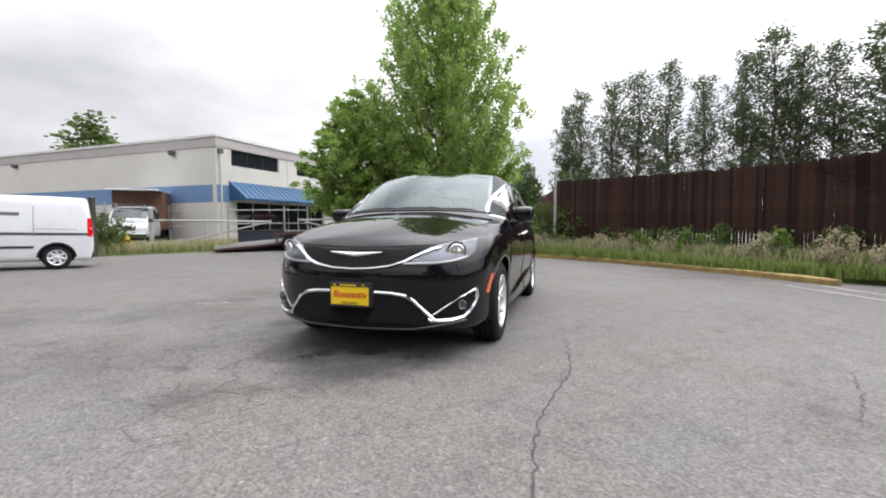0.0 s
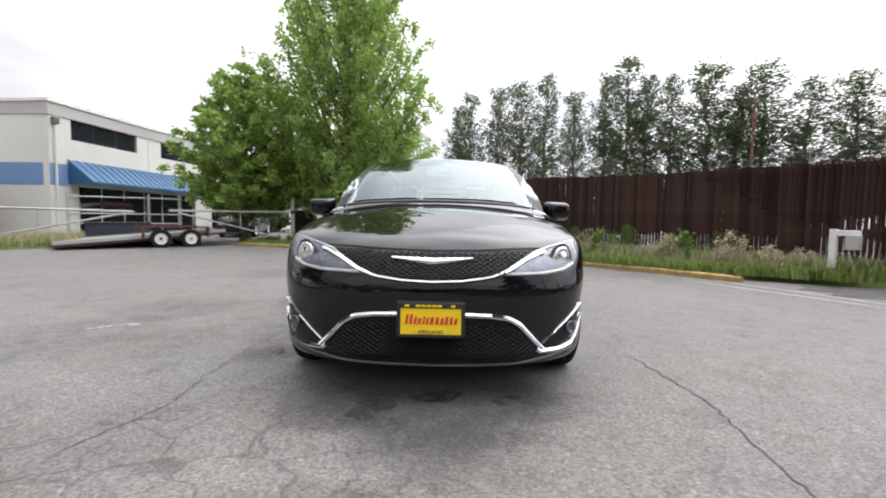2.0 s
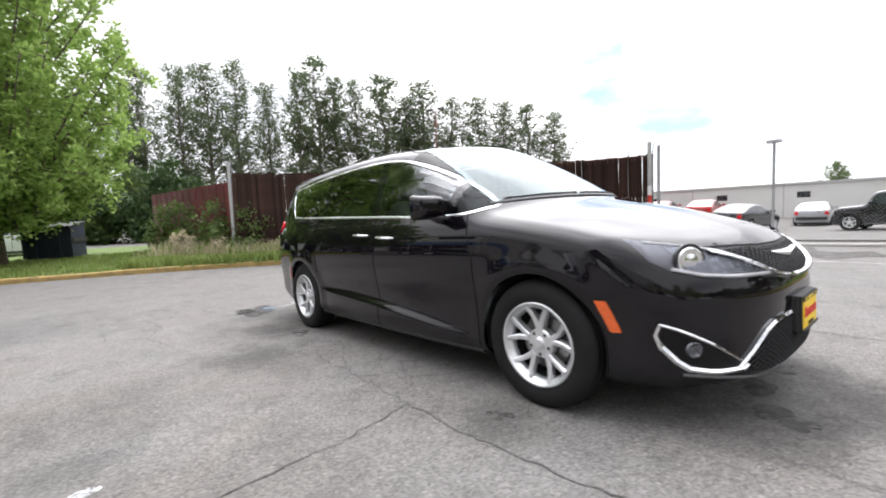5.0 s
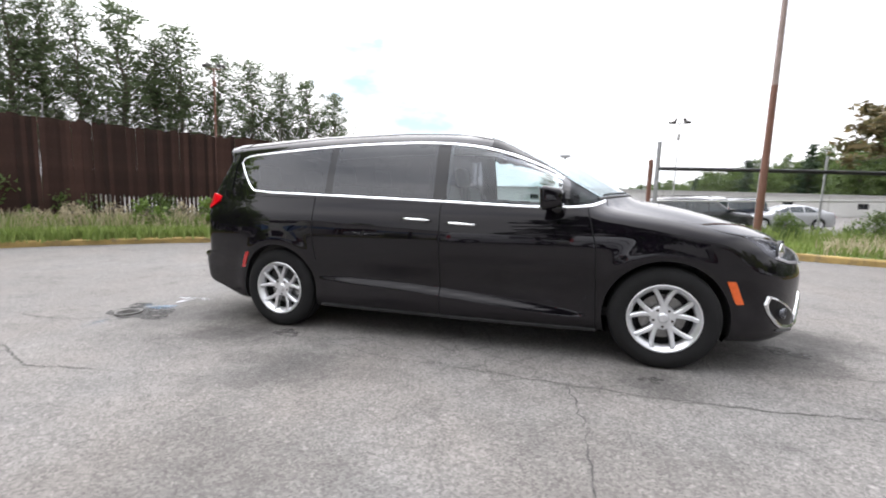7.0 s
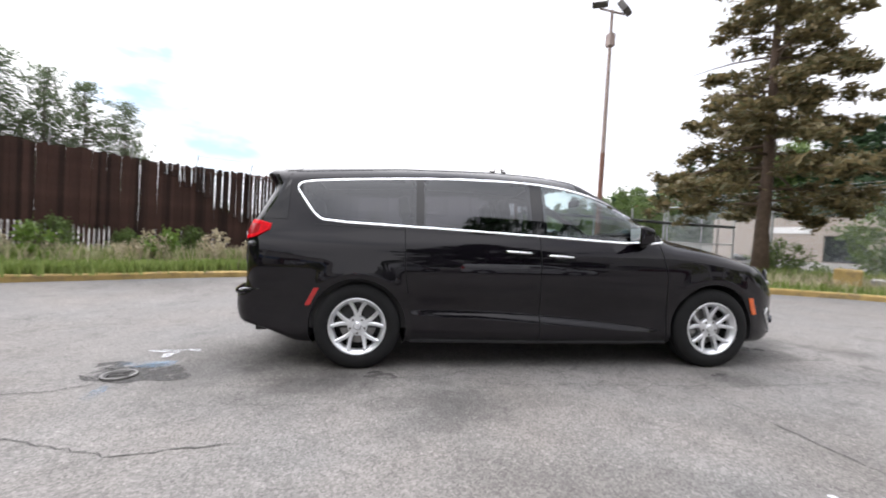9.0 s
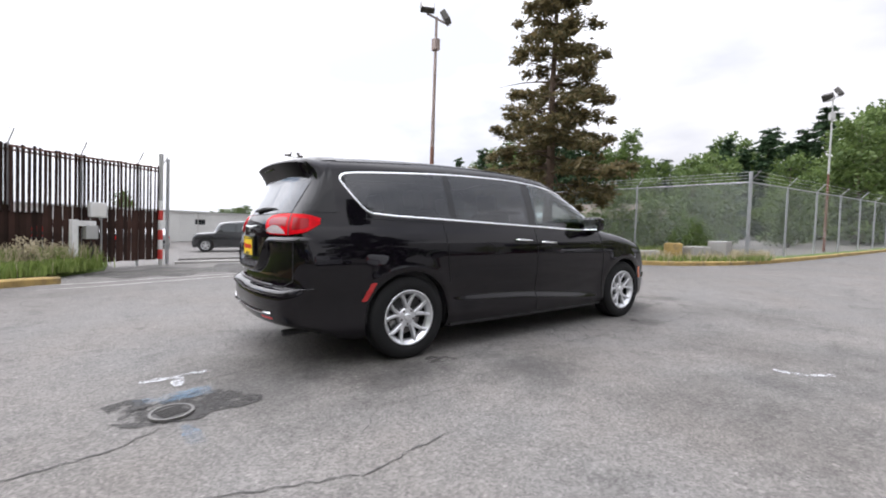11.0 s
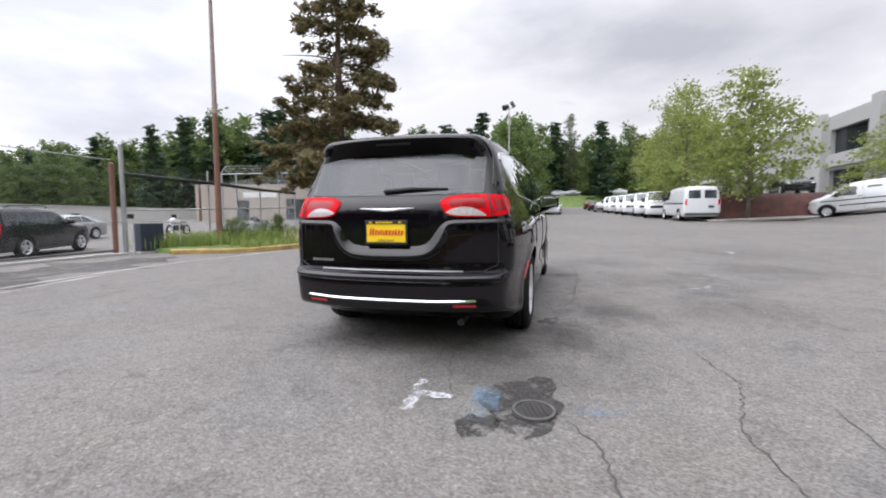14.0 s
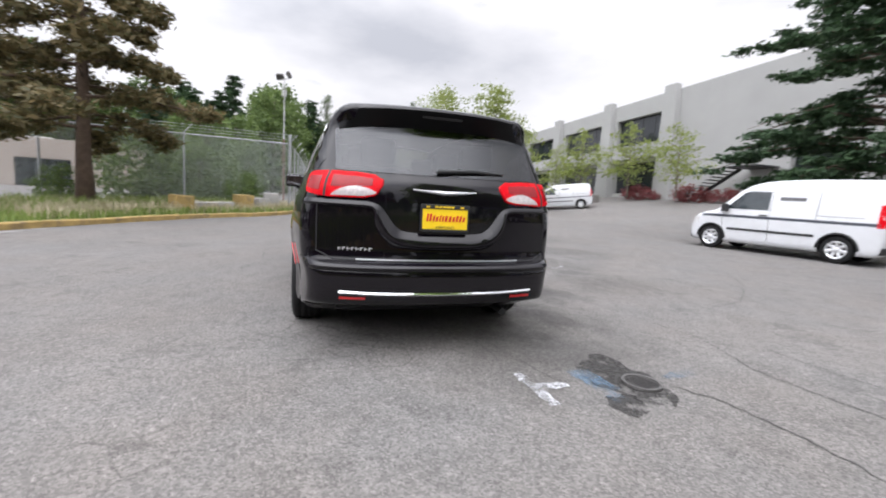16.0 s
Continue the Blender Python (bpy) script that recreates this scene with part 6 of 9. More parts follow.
def slat_mesh(name, sections, t, mat):
    """A slat of several widths, and turns about its own length, up its height."""
    v, f = [], []
    for z, w, *turn in sections:
        a = radians(turn[0]) if turn else 0.0
        for px, py in ((-w / 2, -t), (w / 2, -t), (w / 2, t), (-w / 2, t)):
            v.append((px * math.cos(a) - py * math.sin(a), px * math.sin(a) + py * math.cos(a), z))
    for i in range(len(sections) - 1):
        for k in range(4):
            k2 = (k + 1) % 4
            f.append((i * 4 + k, i * 4 + k2, (i + 1) * 4 + k2, (i + 1) * 4 + k))
    f += [(3, 2, 1, 0), tuple(range((len(sections) - 1) * 4, len(sections) * 4))]
    return mesh_of(name, v, f, mat)


rnd = random.Random(21)
SLATS = {}


def fence_slat(low_open, turned_from, band, vary, dense):
    """A slat: narrow low down where the fence is see-through, and turned edge-on like a louvre above turned_from."""
    key = (low_open, round(turned_from, 2), band, vary, dense)
    if key not in SLATS:
        w, n, top = 0.104, 0.085 if dense else 0.066, FH + (0.0, -0.02, 0.02)[vary]
        sec = [(0.05, n), (0.86 + 0.03 * vary, n), (0.89 + 0.03 * vary, w)] if low_open else [(0.05, w), (0.6, w)]
        if turned_from < FH - 0.1:
            if band:
                sec += [(1.06, w), (1.08, n), (1.36, n), (1.39, 0.150, 43)]
            else:
                sec += [(turned_from, w), (turned_from + 0.03, 0.150, 43)]
            sec += [(top, 0.150, 43)]
        else:
            sec += [(top, w)]
        SLATS[key] = slat_mesh("slat", sec, 0.005, slat_brown)
    return SLATS[key]


total = len(fp)
for i in range(total - 1):
    a, b = fp[i], fp[i + 1]
    c, d = (a + b) / 2, b - a
    t = i / total
    low_open, turned, band = False, FH, False
    if t < 0.16:
        low_open = False
    elif t < 0.34:
        low_open = i % 5 != 0
    elif t < 0.50:
        low_open = (i // 24) % 4 != 3
    elif t < 0.60:
        low_open = rnd.random() < 0.15
    else:
        low_open = not 0.70 < t < 0.76
    if t > 0.57:
        turned = float(np.interp(t, [0.57, 0.61, 0.65, 0.70, 0.74, 1.0], [2.3, 2.15, 1.8, 1.35, 1.15, 1.15])) + rnd.choice((-0.1, 0.0, 0.0, 0.1))
        turned = max(round(turned / 0.12) * 0.12, 1.08)
        band = t > 0.78
    s = part("slat", fence_slat(low_open, turned, band, rnd.randrange(3), t > 0.6), None, brown)
    off = (0.006 if i % 2 else -0.006) / np.linalg.norm(d)
    s.matrix_local = Matrix.Translation((c[0] - d[1] * off, c[1] + d[0] * off, g(c[0], c[1]) + 0.10 + rnd.uniform(-0.012, 0.012))) @ Matrix.Rotation(math.atan2(d[1], d[0]) + rnd.uniform(-0.03, 0.03), 4, "Z") @ Matrix.Rotation(rnd.uniform(-0.006, 0.006), 4, "Y")
part("top_rail", tube([(p[0], p[1], g(p[0], p[1]) + 0.06 + FH) for p in fence_pts(FENCE, 1.0)[8:]], 0.024, 8), rust_pole, brown, "dark pipe along the top")
posts_at = fence_pts(FENCE, 2.0)
for i, p in enumerate(posts_at):
    j = min(i + 1, len(posts_at) - 1)
    d = (posts_at[j] - posts_at[max(j - 1, 0)])
    n = np.array([-d[1], d[0]]) / np.linalg.norm(d)
    q = p + n * 0.05
    z = g(q[0], q[1])
    po = part("fence_post", tube([(q[0], q[1], z - 0.1), (q[0], q[1], z + FH + 0.12)], 0.035, 10), galv, brown, "galvanised post")
    part("wire_arm", tube([(q[0], q[1], z + FH + 0.10), (q[0] - n[0] * 0.22, q[1] - n[1] * 0.22, z + FH + 0.40)], 0.012, 6), galv, po)
for h, o in ((FH + 0.20, 0.0), (FH + 0.29, -0.09), (FH + 0.38, -0.20)):
    pts = []
    for p in fence_pts(FENCE, 1.0):
        pts.append((p[0] + 0.7 * -o * 0.7, p[1] + 0.7 * o, g(p[0], p[1]) + h + 0.02 * math.sin(p[0] * 3)))
    part("barbed_wire", tube(pts, 0.003, 4), dark_metal, brown)
for h in (0.95, FH - 0.12):
    part("fence_rail", tube([(p[0] - 0.02, p[1] + 0.03, g(p[0], p[1]) + 0.10 + h) for p in fence_pts(FENCE, 1.0)], 0.022, 8), rust_pole, brown)

RED = [(-11.35, 1.0), (-15.0, 0.5), (-19.3, -0.15)]
redf = thing("panel_fence", "dark red corrugated panel fence overgrown with weeds", "fence", kind="structure")
pm = slat_mesh("fence_panel", [(0.0, 0.298), (2.35, 0.298)], 0.014, slat_red)
for i, (a, b) in enumerate(zip(along(RED, 0.3), along(RED, 0.3)[1:])):
    c, d = (a + b) / 2, b - a
    s = part("fence_panel", pm, None, redf)
    s.matrix_local = Matrix.Translation((c[0], c[1] + (0.012 if i % 2 else -0.012), g(c[0], c[1]) + 0.10)) @ Matrix.Rotation(math.atan2(d[1], d[0]), 4, "Z")
part("corner_post", tube([(-11.33, 0.92, g(-11.3)), (-11.33, 0.92, g(-11.3) + 3.05)], 0.05, 12), pale_pole, redf, "grey corner post")

# ---- gate line across the lot ----
def post(name, x, y, h, r, mat, label, cat="post", top=True, lift=0.0):
    z = g(x, y) + lift
    geo = tube([(x, y, z - 0.05), (x, y, z + h)], r, 12)
    if top:
        geo = join(geo, lathe([(r * 1.08, h - 0.03), (r * 1.08, h), (r * 0.7, h + 0.03), (0.001, h + 0.04)], 12, "z") if False else moved(lathe([(r * 1.1, -0.03), (r * 1.1, 0.0), (r * 0.7, 0.03), (0.002, 0.045)], 12, "z"), Matrix.Translation((x, y, z + h))))
    return put(part(name, geo, mat), label, cat)


def mesh_panel(parent, line, z0, z1, wire=chain_link):
    pts = along(line, 1.0)
    verts, uvs, s = [], [], 0.0
    for i, p in enumerate(pts):
        if i:
            s += float(np.linalg.norm(p - pts[i - 1]))
        zg = g(p[0], p[1])
        verts += [(p[0], p[1], zg + z0), (p[0], p[1], zg + z1)]
        uvs += [(s, z0), (s, z1)]
    return part("wire_mesh", (verts, [(2 * i, 2 * i + 2, 2 * i + 3, 2 * i + 1) for i in range(len(pts) - 1)]), wire, parent, "open chain-link mesh", uvs=uvs)


# red and white banded post with its grey partner at the end of the brown fence
bx, by = -2.85, 10.30
band = thing("banded_post", "steel gate post banded in red and white paint", "post", (bx, by, g(bx, by)))
part("pole", tube([(0, 0, 0), (0, 0, 3.05)], 0.055, 12), pale_pole, band)
for i in range(6):
    z0 = 0.15 + i * 0.27
    part("band", lathe([(0.058, z0), (0.060, z0 + 0.01), (0.060, z0 + 0.262), (0.058, z0 + 0.27)], 12, "z"), (sign_red, sign_white)[i % 2], band)
post("gate_post", -2.68, 10.52, 2.95, 0.045, galv, "grey galvanised gate post beside the banded post")
gx, gy = 2.75, 9.45
post("gate_post", gx, gy, 2.75, 0.055, galv, "grey galvanised gate post by the electric box")
post("gate_post", gx - 0.16, gy + 0.12, 2.25, 0.06, rust_pole, "rusty brown steel post beside a grey one")
gate = thing("sliding_gate", "chain-link sliding gate with a top rail", "gate")
GL = [(-2.4, 10.5), (0.2, 10.05), (gx - 0.2, gy + 0.1)]
mesh_panel(gate, GL, 0.12, 2.35)
part("top_cable", tube([(p[0], p[1], g(p[0], p[1]) + h) for p, h in zip(along(GL, 2.7), (2.62, 2.50, 2.36, 2.36))], 0.010, 6), galv, gate)
part("bottom_rail", tube([(p[0], p[1], g(p[0], p[1]) + 0.12) for p in along(GL, 2.7)], 0.025, 8), dark_metal, gate)
part("mid_post", join(tube([(0.2, 10.05, g(0.2)), (0.2, 10.05, g(0.2) + 2.45)], 0.03, 8), boxg(0.06, 0.34, 9.98, 10.12, g(0.2) + 2.45, g(0.2) + 2.52)), galv, gate)
kerb("kerb_3", [(-2.5, 10.35), (0.2, 9.9), (2.7, 9.3)], "low grey concrete sill under the gate", concrete, 0.22, 0.06)
# operator box
ob = thing("gate_operator", "dark green gate motor cabinet with a pale frame", "cabinet", (gx + 0.55, gy - 0.1, g(gx, gy)), -15)
part("cabinet", box(-0.28, 0.28, -0.22, 0.22, 0.05, 0.78, 0.02), navy_box, ob)
part("plinth", box(-0.34, 0.34, -0.28, 0.28, 0, 0.06, 0.01), concrete, ob)
part("guard_rail", tube([(-0.5, -0.35, 0), (-0.5, -0.35, 0.8), (0.62, -0.35, 0.8), (0.62, -0.35, 0)], 0.025, 8), pale_pole, ob)
# island fence: black rails to the lamp pole and on behind the pine
isl = thing("island_fence", "chain-link fence with black top rail along the grass island", "fence", kind="structure")
IL = [(gx, gy), (5.1, 9.1), (8.0, 9.6), (11.0, 10.2)]
for p in along(IL, 1.9)[1:]:
    part("fence_post", tube([(p[0], p[1], g(p[0])), (p[0], p[1], g(p[0]) + 2.25)], 0.028, 8), galv, isl)
part("top_rail", tube([(gx, gy, 2.02 + g(gx)), (5.1, 9.1, 1.90 + g(5.1)), (8, 9.6, 1.80 + g(8)), (11, 10.2, 1.75 + g(11))], 0.05, 8), black_pipe, isl, "thick black pipe rail")
part("mid_rail", tube([(p[0], p[1], g(p[0]) + 1.12) for p in along(IL, 2)], 0.022, 8), pale_pole, isl)
mesh_panel(isl, IL, 0.1, 2.2)
# chain-link fence round the far corner and along the drive
road_f = thing("wire_fence", "tall galvanised chain-link fence with barbed wire arms beside the drive", "fence", kind="structure")
RC = (12.9, 1.7)
RL = [RC, (26.0, 1.5), (38.5, 1.5)]
RL2 = [(10.4, 13.5), (11.4, 9.0), (12.2, 5.2), RC]
for ln in (RL, RL2):
    mesh_panel(road_f, ln, 0.1, 2.65, chain_dense)
    part("top_rail", tube([(p[0], p[1], g(p[0]) + 2.66) for p in along(ln, 3)], 0.022, 8), galv, road_f)
    for p in along(ln, 3.1):
        z = g(p[0])
        po = part("fence_post", tube([(p[0], p[1], z - 0.1), (p[0], p[1], z + 2.72)], 0.036, 10), galv, road_f)
        part("wire_arm", tube([(p[0], p[1], z + 2.7), (p[0] - 0.05, p[1] - 0.28, z + 3.0)], 0.016, 6), galv, po)
    for o, h in ((0.0, 2.78), (0.10, 2.88), (0.2, 2.98)):
        part("barbed_wire", tube([(p[0] - 0.03, p[1] - o, g(p[0]) + h) for p in along(ln, 3)], 0.005, 4), galv, road_f)
part("corner_post", tube([(RC[0], RC[1], g(RC[0])), (RC[0], RC[1], g(RC[0]) + 3.0)], 0.055, 12), galv, road_f)


# ---- other vehicles ----
def window_glass(parent, name, shape, axis, us, lo, hi, side=1, rows=5, out=0.004):
    return part(name, patch(shape, axis, us, lo, hi, rows, out, 0.012, side), vehicle_window, parent, "dark glass")


def screen(parent, shape, y_half, x_back, x_front, sweep, name="windscreen"):
    ys = np.linspace(-y_half, y_half, 13)
    xs = np.concatenate([np.linspace(x_back - sweep * (y / y_half) ** 2, x_front - sweep * (y / y_half) ** 2, 6) for y in ys])
    return part(name, grid_slab(shape.cast("z", xs, np.repeat(ys, 6)), 13, 6, (0, 0, 0.004), (0, 0, -0.012)), vehicle_window, parent, "dark glass", True)


def bodied(root, shape, paint, wheels, wz, r_arch, bmin, bmax, cmin, cmax, n=(56, 16, 20)):
    v, f = shape.body(bmin, bmax, cmin, cmax, n)
    v, f = arch_cut(v, f, shape, wheels, wz, r_arch, 0.45)
    return part("body", compact(v, f), paint, root, "", True)


def running_gear(root, wheels, track, wz, r, rim, width, style="cover"):
    for wx in wheels:
        for s in (1, -1):
            wheel(root, (wx, s * track, wz), r, rim, width, s, style)
    part("underbody", box(min(wheels) - 0.5, max(wheels) + 0.5, -track + 0.12, track - 0.12, wz - 0.08, wz + 0.42), black_plastic, root)


def cargo_van(root, paint, gen=1):
    """Small tall panel van with a dark side stripe."""
    if gen == 1:
        sh = Shape(top=[(2.5, 0.6), (2.2, 0.92), (2.0, 1.02), (1.55, 1.14), (1.42, 1.20), (0.95, 1.66), (0.70, 1.84), (0.3, 1.96), (-0.5, 2.02), (-2.0, 2.02), (-2.6, 1.98)],
                   side=[(0.15, 0.84), (0.35, 0.875), (0.75, 0.895), (1.05, 0.885), (1.6, 0.80), (2.0, 0.70), (2.1, 0.66)], plan=[(-2.6, 0.93), (-2.0, 0.99), (0, 1.0), (1.4, 0.98), (2.0, 0.90), (2.4, 0.76)],
                   front=[(0.1, 2.20), (0.3, 2.27), (0.6, 2.29), (0.85, 2.22), (1.0, 2.1), (2, 1.4)], rear=[(0.1, -2.20), (0.45, -2.30), (0.8, -2.31), (1.4, -2.26), (2.0, -2.16)], bottom=0.22, crown=0.03, bow=0.10, nose=(0.36, 2.6), tail=(0.06, 3), r=0.08)
        wb, wz, hl = (1.42, -1.48), 0.325, (0.70, 0.92)
        bodied(root, sh, paint, wb, wz, 0.37, (-2.5, -1.0, 0.1), (2.5, 1.0, 2.2), (-1.9, -0.3, 0.5), (1.7, 0.3, 0.95))
        glass_side = [("door_window", 0.02, 1.05, lambda u: 1.17, lambda u: 1.66 if u < 0.62 else 1.66 - (u - 0.62) * 1.05)]
        screen(root, sh, 0.66, 0.78, 1.40, 0.16)
        stripe_z, tail_z = (0.93, 1.00), (1.0, 1.42)
    else:
        sh = Shape(top=[(2.6, 0.6), (2.3, 0.93), (2.1, 1.03), (1.7, 1.15), (1.55, 1.22), (1.0, 1.56), (0.6, 1.72), (0.1, 1.80), (-1.0, 1.83), (-2.2, 1.80), (-2.7, 1.75)],
                   side=[(0.15, 0.85), (0.35, 0.89), (0.75, 0.915), (1.05, 0.90), (1.5, 0.80), (1.8, 0.70), (1.9, 0.66)], plan=[(-2.7, 0.93), (-2.0, 0.99), (0, 1.0), (1.4, 0.98), (2.1, 0.90), (2.5, 0.74)],
                   front=[(0.1, 2.28), (0.3, 2.38), (0.6, 2.40), (0.85, 2.32), (1.0, 2.2), (2, 1.5)], rear=[(0.1, -2.28), (0.45, -2.40), (0.8, -2.41), (1.3, -2.35), (1.8, -2.22)], bottom=0.22, crown=0.03, bow=0.12, nose=(0.42, 2.6), tail=(0.06, 3), r=0.08)
        wb, wz, hl = (1.50, -1.56), 0.325, (0.74, 0.96)
        bodied(root, sh, paint, wb, wz, 0.37, (-2.6, -1.0, 0.1), (2.6, 1.0, 2.0), (-2.0, -0.3, 0.5), (1.8, 0.3, 0.95))
        glass_side = [("door_window", 0.25, 1.30, lambda u: 1.12, lambda u: 1.58 if u < 0.66 else 1.58 - (u - 0.66) * 0.70)]
        screen(root, sh, 0.68, 0.75, 1.50, 0.2)
        stripe_z, tail_z = (0.86, 0.92), (1.0, 1.4)
    for s in (1, -1):
        for nm, a, b, lo, hi in glass_side:
            window_glass(root, nm, sh, "y", np.linspace(a, b, 9), lo, hi, s)
        rear_end = -2.18 if gen == 1 else -2.28
        part("side_stripe", patch(sh, "y", np.linspace(rear_end, 1.75, 24), stripe_z[0], stripe_z[1], 2, 0.004, 0.008, s), stripe_dark, root, "dark grey stripe")
        part("rub_strip", patch(sh, "y", np.linspace(-1.02, 0.98, 12), 0.58, 0.64, 2, 0.012, 0.016, s), black_plastic, root, "black rub strip")
        part("wall_marking", patch(sh, "y", np.linspace(-0.75, -0.20, 4), 1.44, 1.53, 2, 0.004, 0.006, s), grey_plastic, root, "grey lettering shown as a bar")
        for pts in ([(-0.02, 1.72), (-0.03, 0.35)], [(-1.02, 1.72), (-1.02, 0.9)], [(1.15, 1.1), (1.12, 0.4)], [(-1.9, 1.10), (-1.02, 1.10)]):
            part("door_gap", strip(sh, "y", pts, 0.006, 0.0, s, 4), black_plastic, root)
        part("door_handle", patch(sh, "y", np.linspace(0.03, 0.22, 4), 1.02, 1.05, 2, 0.02, 0.02, s), black_plastic, root)
        y0 = sh.cast("y", [1.05], [1.15], s)[0][1]
        part("mirror", box(0.98, 1.12, min(y0 + s * 0.02, y0 + s * 0.22), max(y0 + s * 0.02, y0 + s * 0.22), 1.08, 1.30, 0.03), black_plastic, root)
        for wx in wb:
            arc = [(wx + 0.392 * math.cos(a), wz + 0.392 * math.sin(a)) for a in np.linspace(0.02, math.pi - 0.02, 16)]
            part("arch_trim", strip(sh, "y", arc, 0.026, 0.0, s, 6), black_plastic, root, "grey plastic arch trim")
        us = np.linspace(0.50, 0.82, 8)
        us = us if s > 0 else -us[::-1]
        part("headlamp", patch(sh, "x", us, hl[0], lambda u: hl[1] - 0.05 * (0.82 - abs(u)) / 0.32, 4, 0.006, 0.02), lens_white, root, "clear headlamp")
        us = np.linspace(0.70, 0.80, 4)
        us = us if s > 0 else -us[::-1]
        part("tail_lamp", patch(sh, "x", us, tail_z[0] - 0.1, tail_z[1], 5, 0.006, 0.02, -1), lens_red, root, "red tail lamp")
        part("tail_lamp_side", patch(sh, "y", np.linspace(rear_end - 0.06, rear_end + 0.05, 4), tail_z[0] - 0.1, tail_z[1], 4, 0.004, 0.02, s), lens_red, root)
    part("grille", patch(sh, "x", np.linspace(-0.45, 0.45, 12), 0.66, 0.84, 4, 0.004, 0.02), grille_mesh, root)
    part("lower_intake", patch(sh, "x", np.linspace(-0.6, 0.6, 12), 0.34, 0.50, 4, 0.004, 0.02), black_plastic, root)
    part("front_bumper", patch(sh, "x", np.linspace(-0.74, 0.74, 16), 0.26, 0.32, 3, 0.012, 0.03), black_plastic, root)
    part("rear_bumper", patch(sh, "x", np.linspace(-0.78, 0.78, 12), 0.30, 0.46, 3, 0.03, 0.05, -1), black_plastic, root)
    for s in (1, -1):
        us = np.linspace(0.08, 0.62, 5)
        us = us if s > 0 else -us[::-1]
        window_glass(root, "rear_window", sh, "x", us, 1.22, 1.62 if gen == 1 else 1.55, -1)
    running_gear(root, wb, 0.77, wz, 0.325, 0.205, 0.19)
    return root


def full_van(root, paint):
    sh = Shape(top=[(2.9, 0.7), (2.6, 1.02), (2.3, 1.12), (2.0, 1.20), (1.85, 1.28), (1.2, 1.85), (0.9, 2.0), (0.3, 2.06), (-2.0, 2.08), (-2.9, 2.04)],
               side=[(0.2, 0.92), (0.5, 0.985), (1.0, 1.0), (1.5, 0.95), (2.0, 0.82), (2.1, 0.78)], plan=[(-3, 0.95), (-2, 1), (1.5, 1), (2.3, 0.95), (2.8, 0.82)],
               front=[(0.2, 2.70), (0.6, 2.76), (0.9, 2.72), (1.1, 2.6), (2, 1.8)], rear=[(0.2, -2.72), (0.6, -2.78), (1.2, -2.76), (2.0, -2.66)], bottom=0.28, crown=0.03, bow=0.08, nose=(0.25, 2.8), tail=(0.05, 3), r=0.08)
    wb = (1.75, -1.70)
    bodied(root, sh, paint, wb, 0.37, 0.42, (-3, -1.15, 0.15), (3, 1.15, 2.3), (-2.3, -0.4, 0.6), (2.0, 0.4, 1.05), (44, 14, 18))
    screen(root, sh, 0.72, 1.05, 1.80, 0.1)
    for s in (1, -1):
        window_glass(root, "door_window", sh, "y", np.linspace(0.55, 1.50, 7), 1.28, lambda u: 1.80 if u < 0.95 else 1.80 - (u - 0.95) * 0.75, s)
        part("side_stripe", patch(sh, "y", np.linspace(-2.6, 2.2, 18), 1.02, 1.10, 2, 0.004, 0.008, s), stripe_dark, root, "dark stripe")
        us = np.linspace(0.10, 0.72, 5) if s > 0 else -np.linspace(0.10, 0.72, 5)[::-1]
        window_glass(root, "rear_window", sh, "x", us, 1.35, 1.82, -1)
        us = np.linspace(0.80, 0.90, 3) if s > 0 else -np.linspace(0.80, 0.90, 3)[::-1]
        part("tail_lamp", patch(sh, "x", us, 0.95, 1.30, 3, 0.006, 0.02, -1), lens_red, root, "red tail lamp")
        us = np.linspace(0.55, 0.85, 4) if s > 0 else -np.linspace(0.55, 0.85, 4)[::-1]
        part("headlamp", patch(sh, "x", us, 0.82, 0.98, 3, 0.006, 0.02), lens_white, root, "clear headlamp")
        y0 = sh.cast("y", [1.45], [1.3], s)[0][1]
        part("mirror", box(1.38, 1.52, min(y0, y0 + s * 0.22), max(y0, y0 + s * 0.22), 1.2, 1.5, 0.03), black_plastic, root)
    part("grille", patch(sh, "x", np.linspace(-0.5, 0.5, 8), 0.75, 0.95, 3, 0.006, 0.02), grille_mesh, root)
    part("rear_bumper", patch(sh, "x", np.linspace(-0.9, 0.9, 8), 0.35, 0.52, 3, 0.05, 0.08, -1), grey_plastic, root)
    part("plate_bar", patch(sh, "x", np.linspace(-0.6, -0.3, 3), 0.80, 0.94, 2, 0.01, 0.02, -1), stripe_dark, root)
    running_gear(root, wb, 0.86, 0.37, 0.37, 0.215, 0.22)
    return root


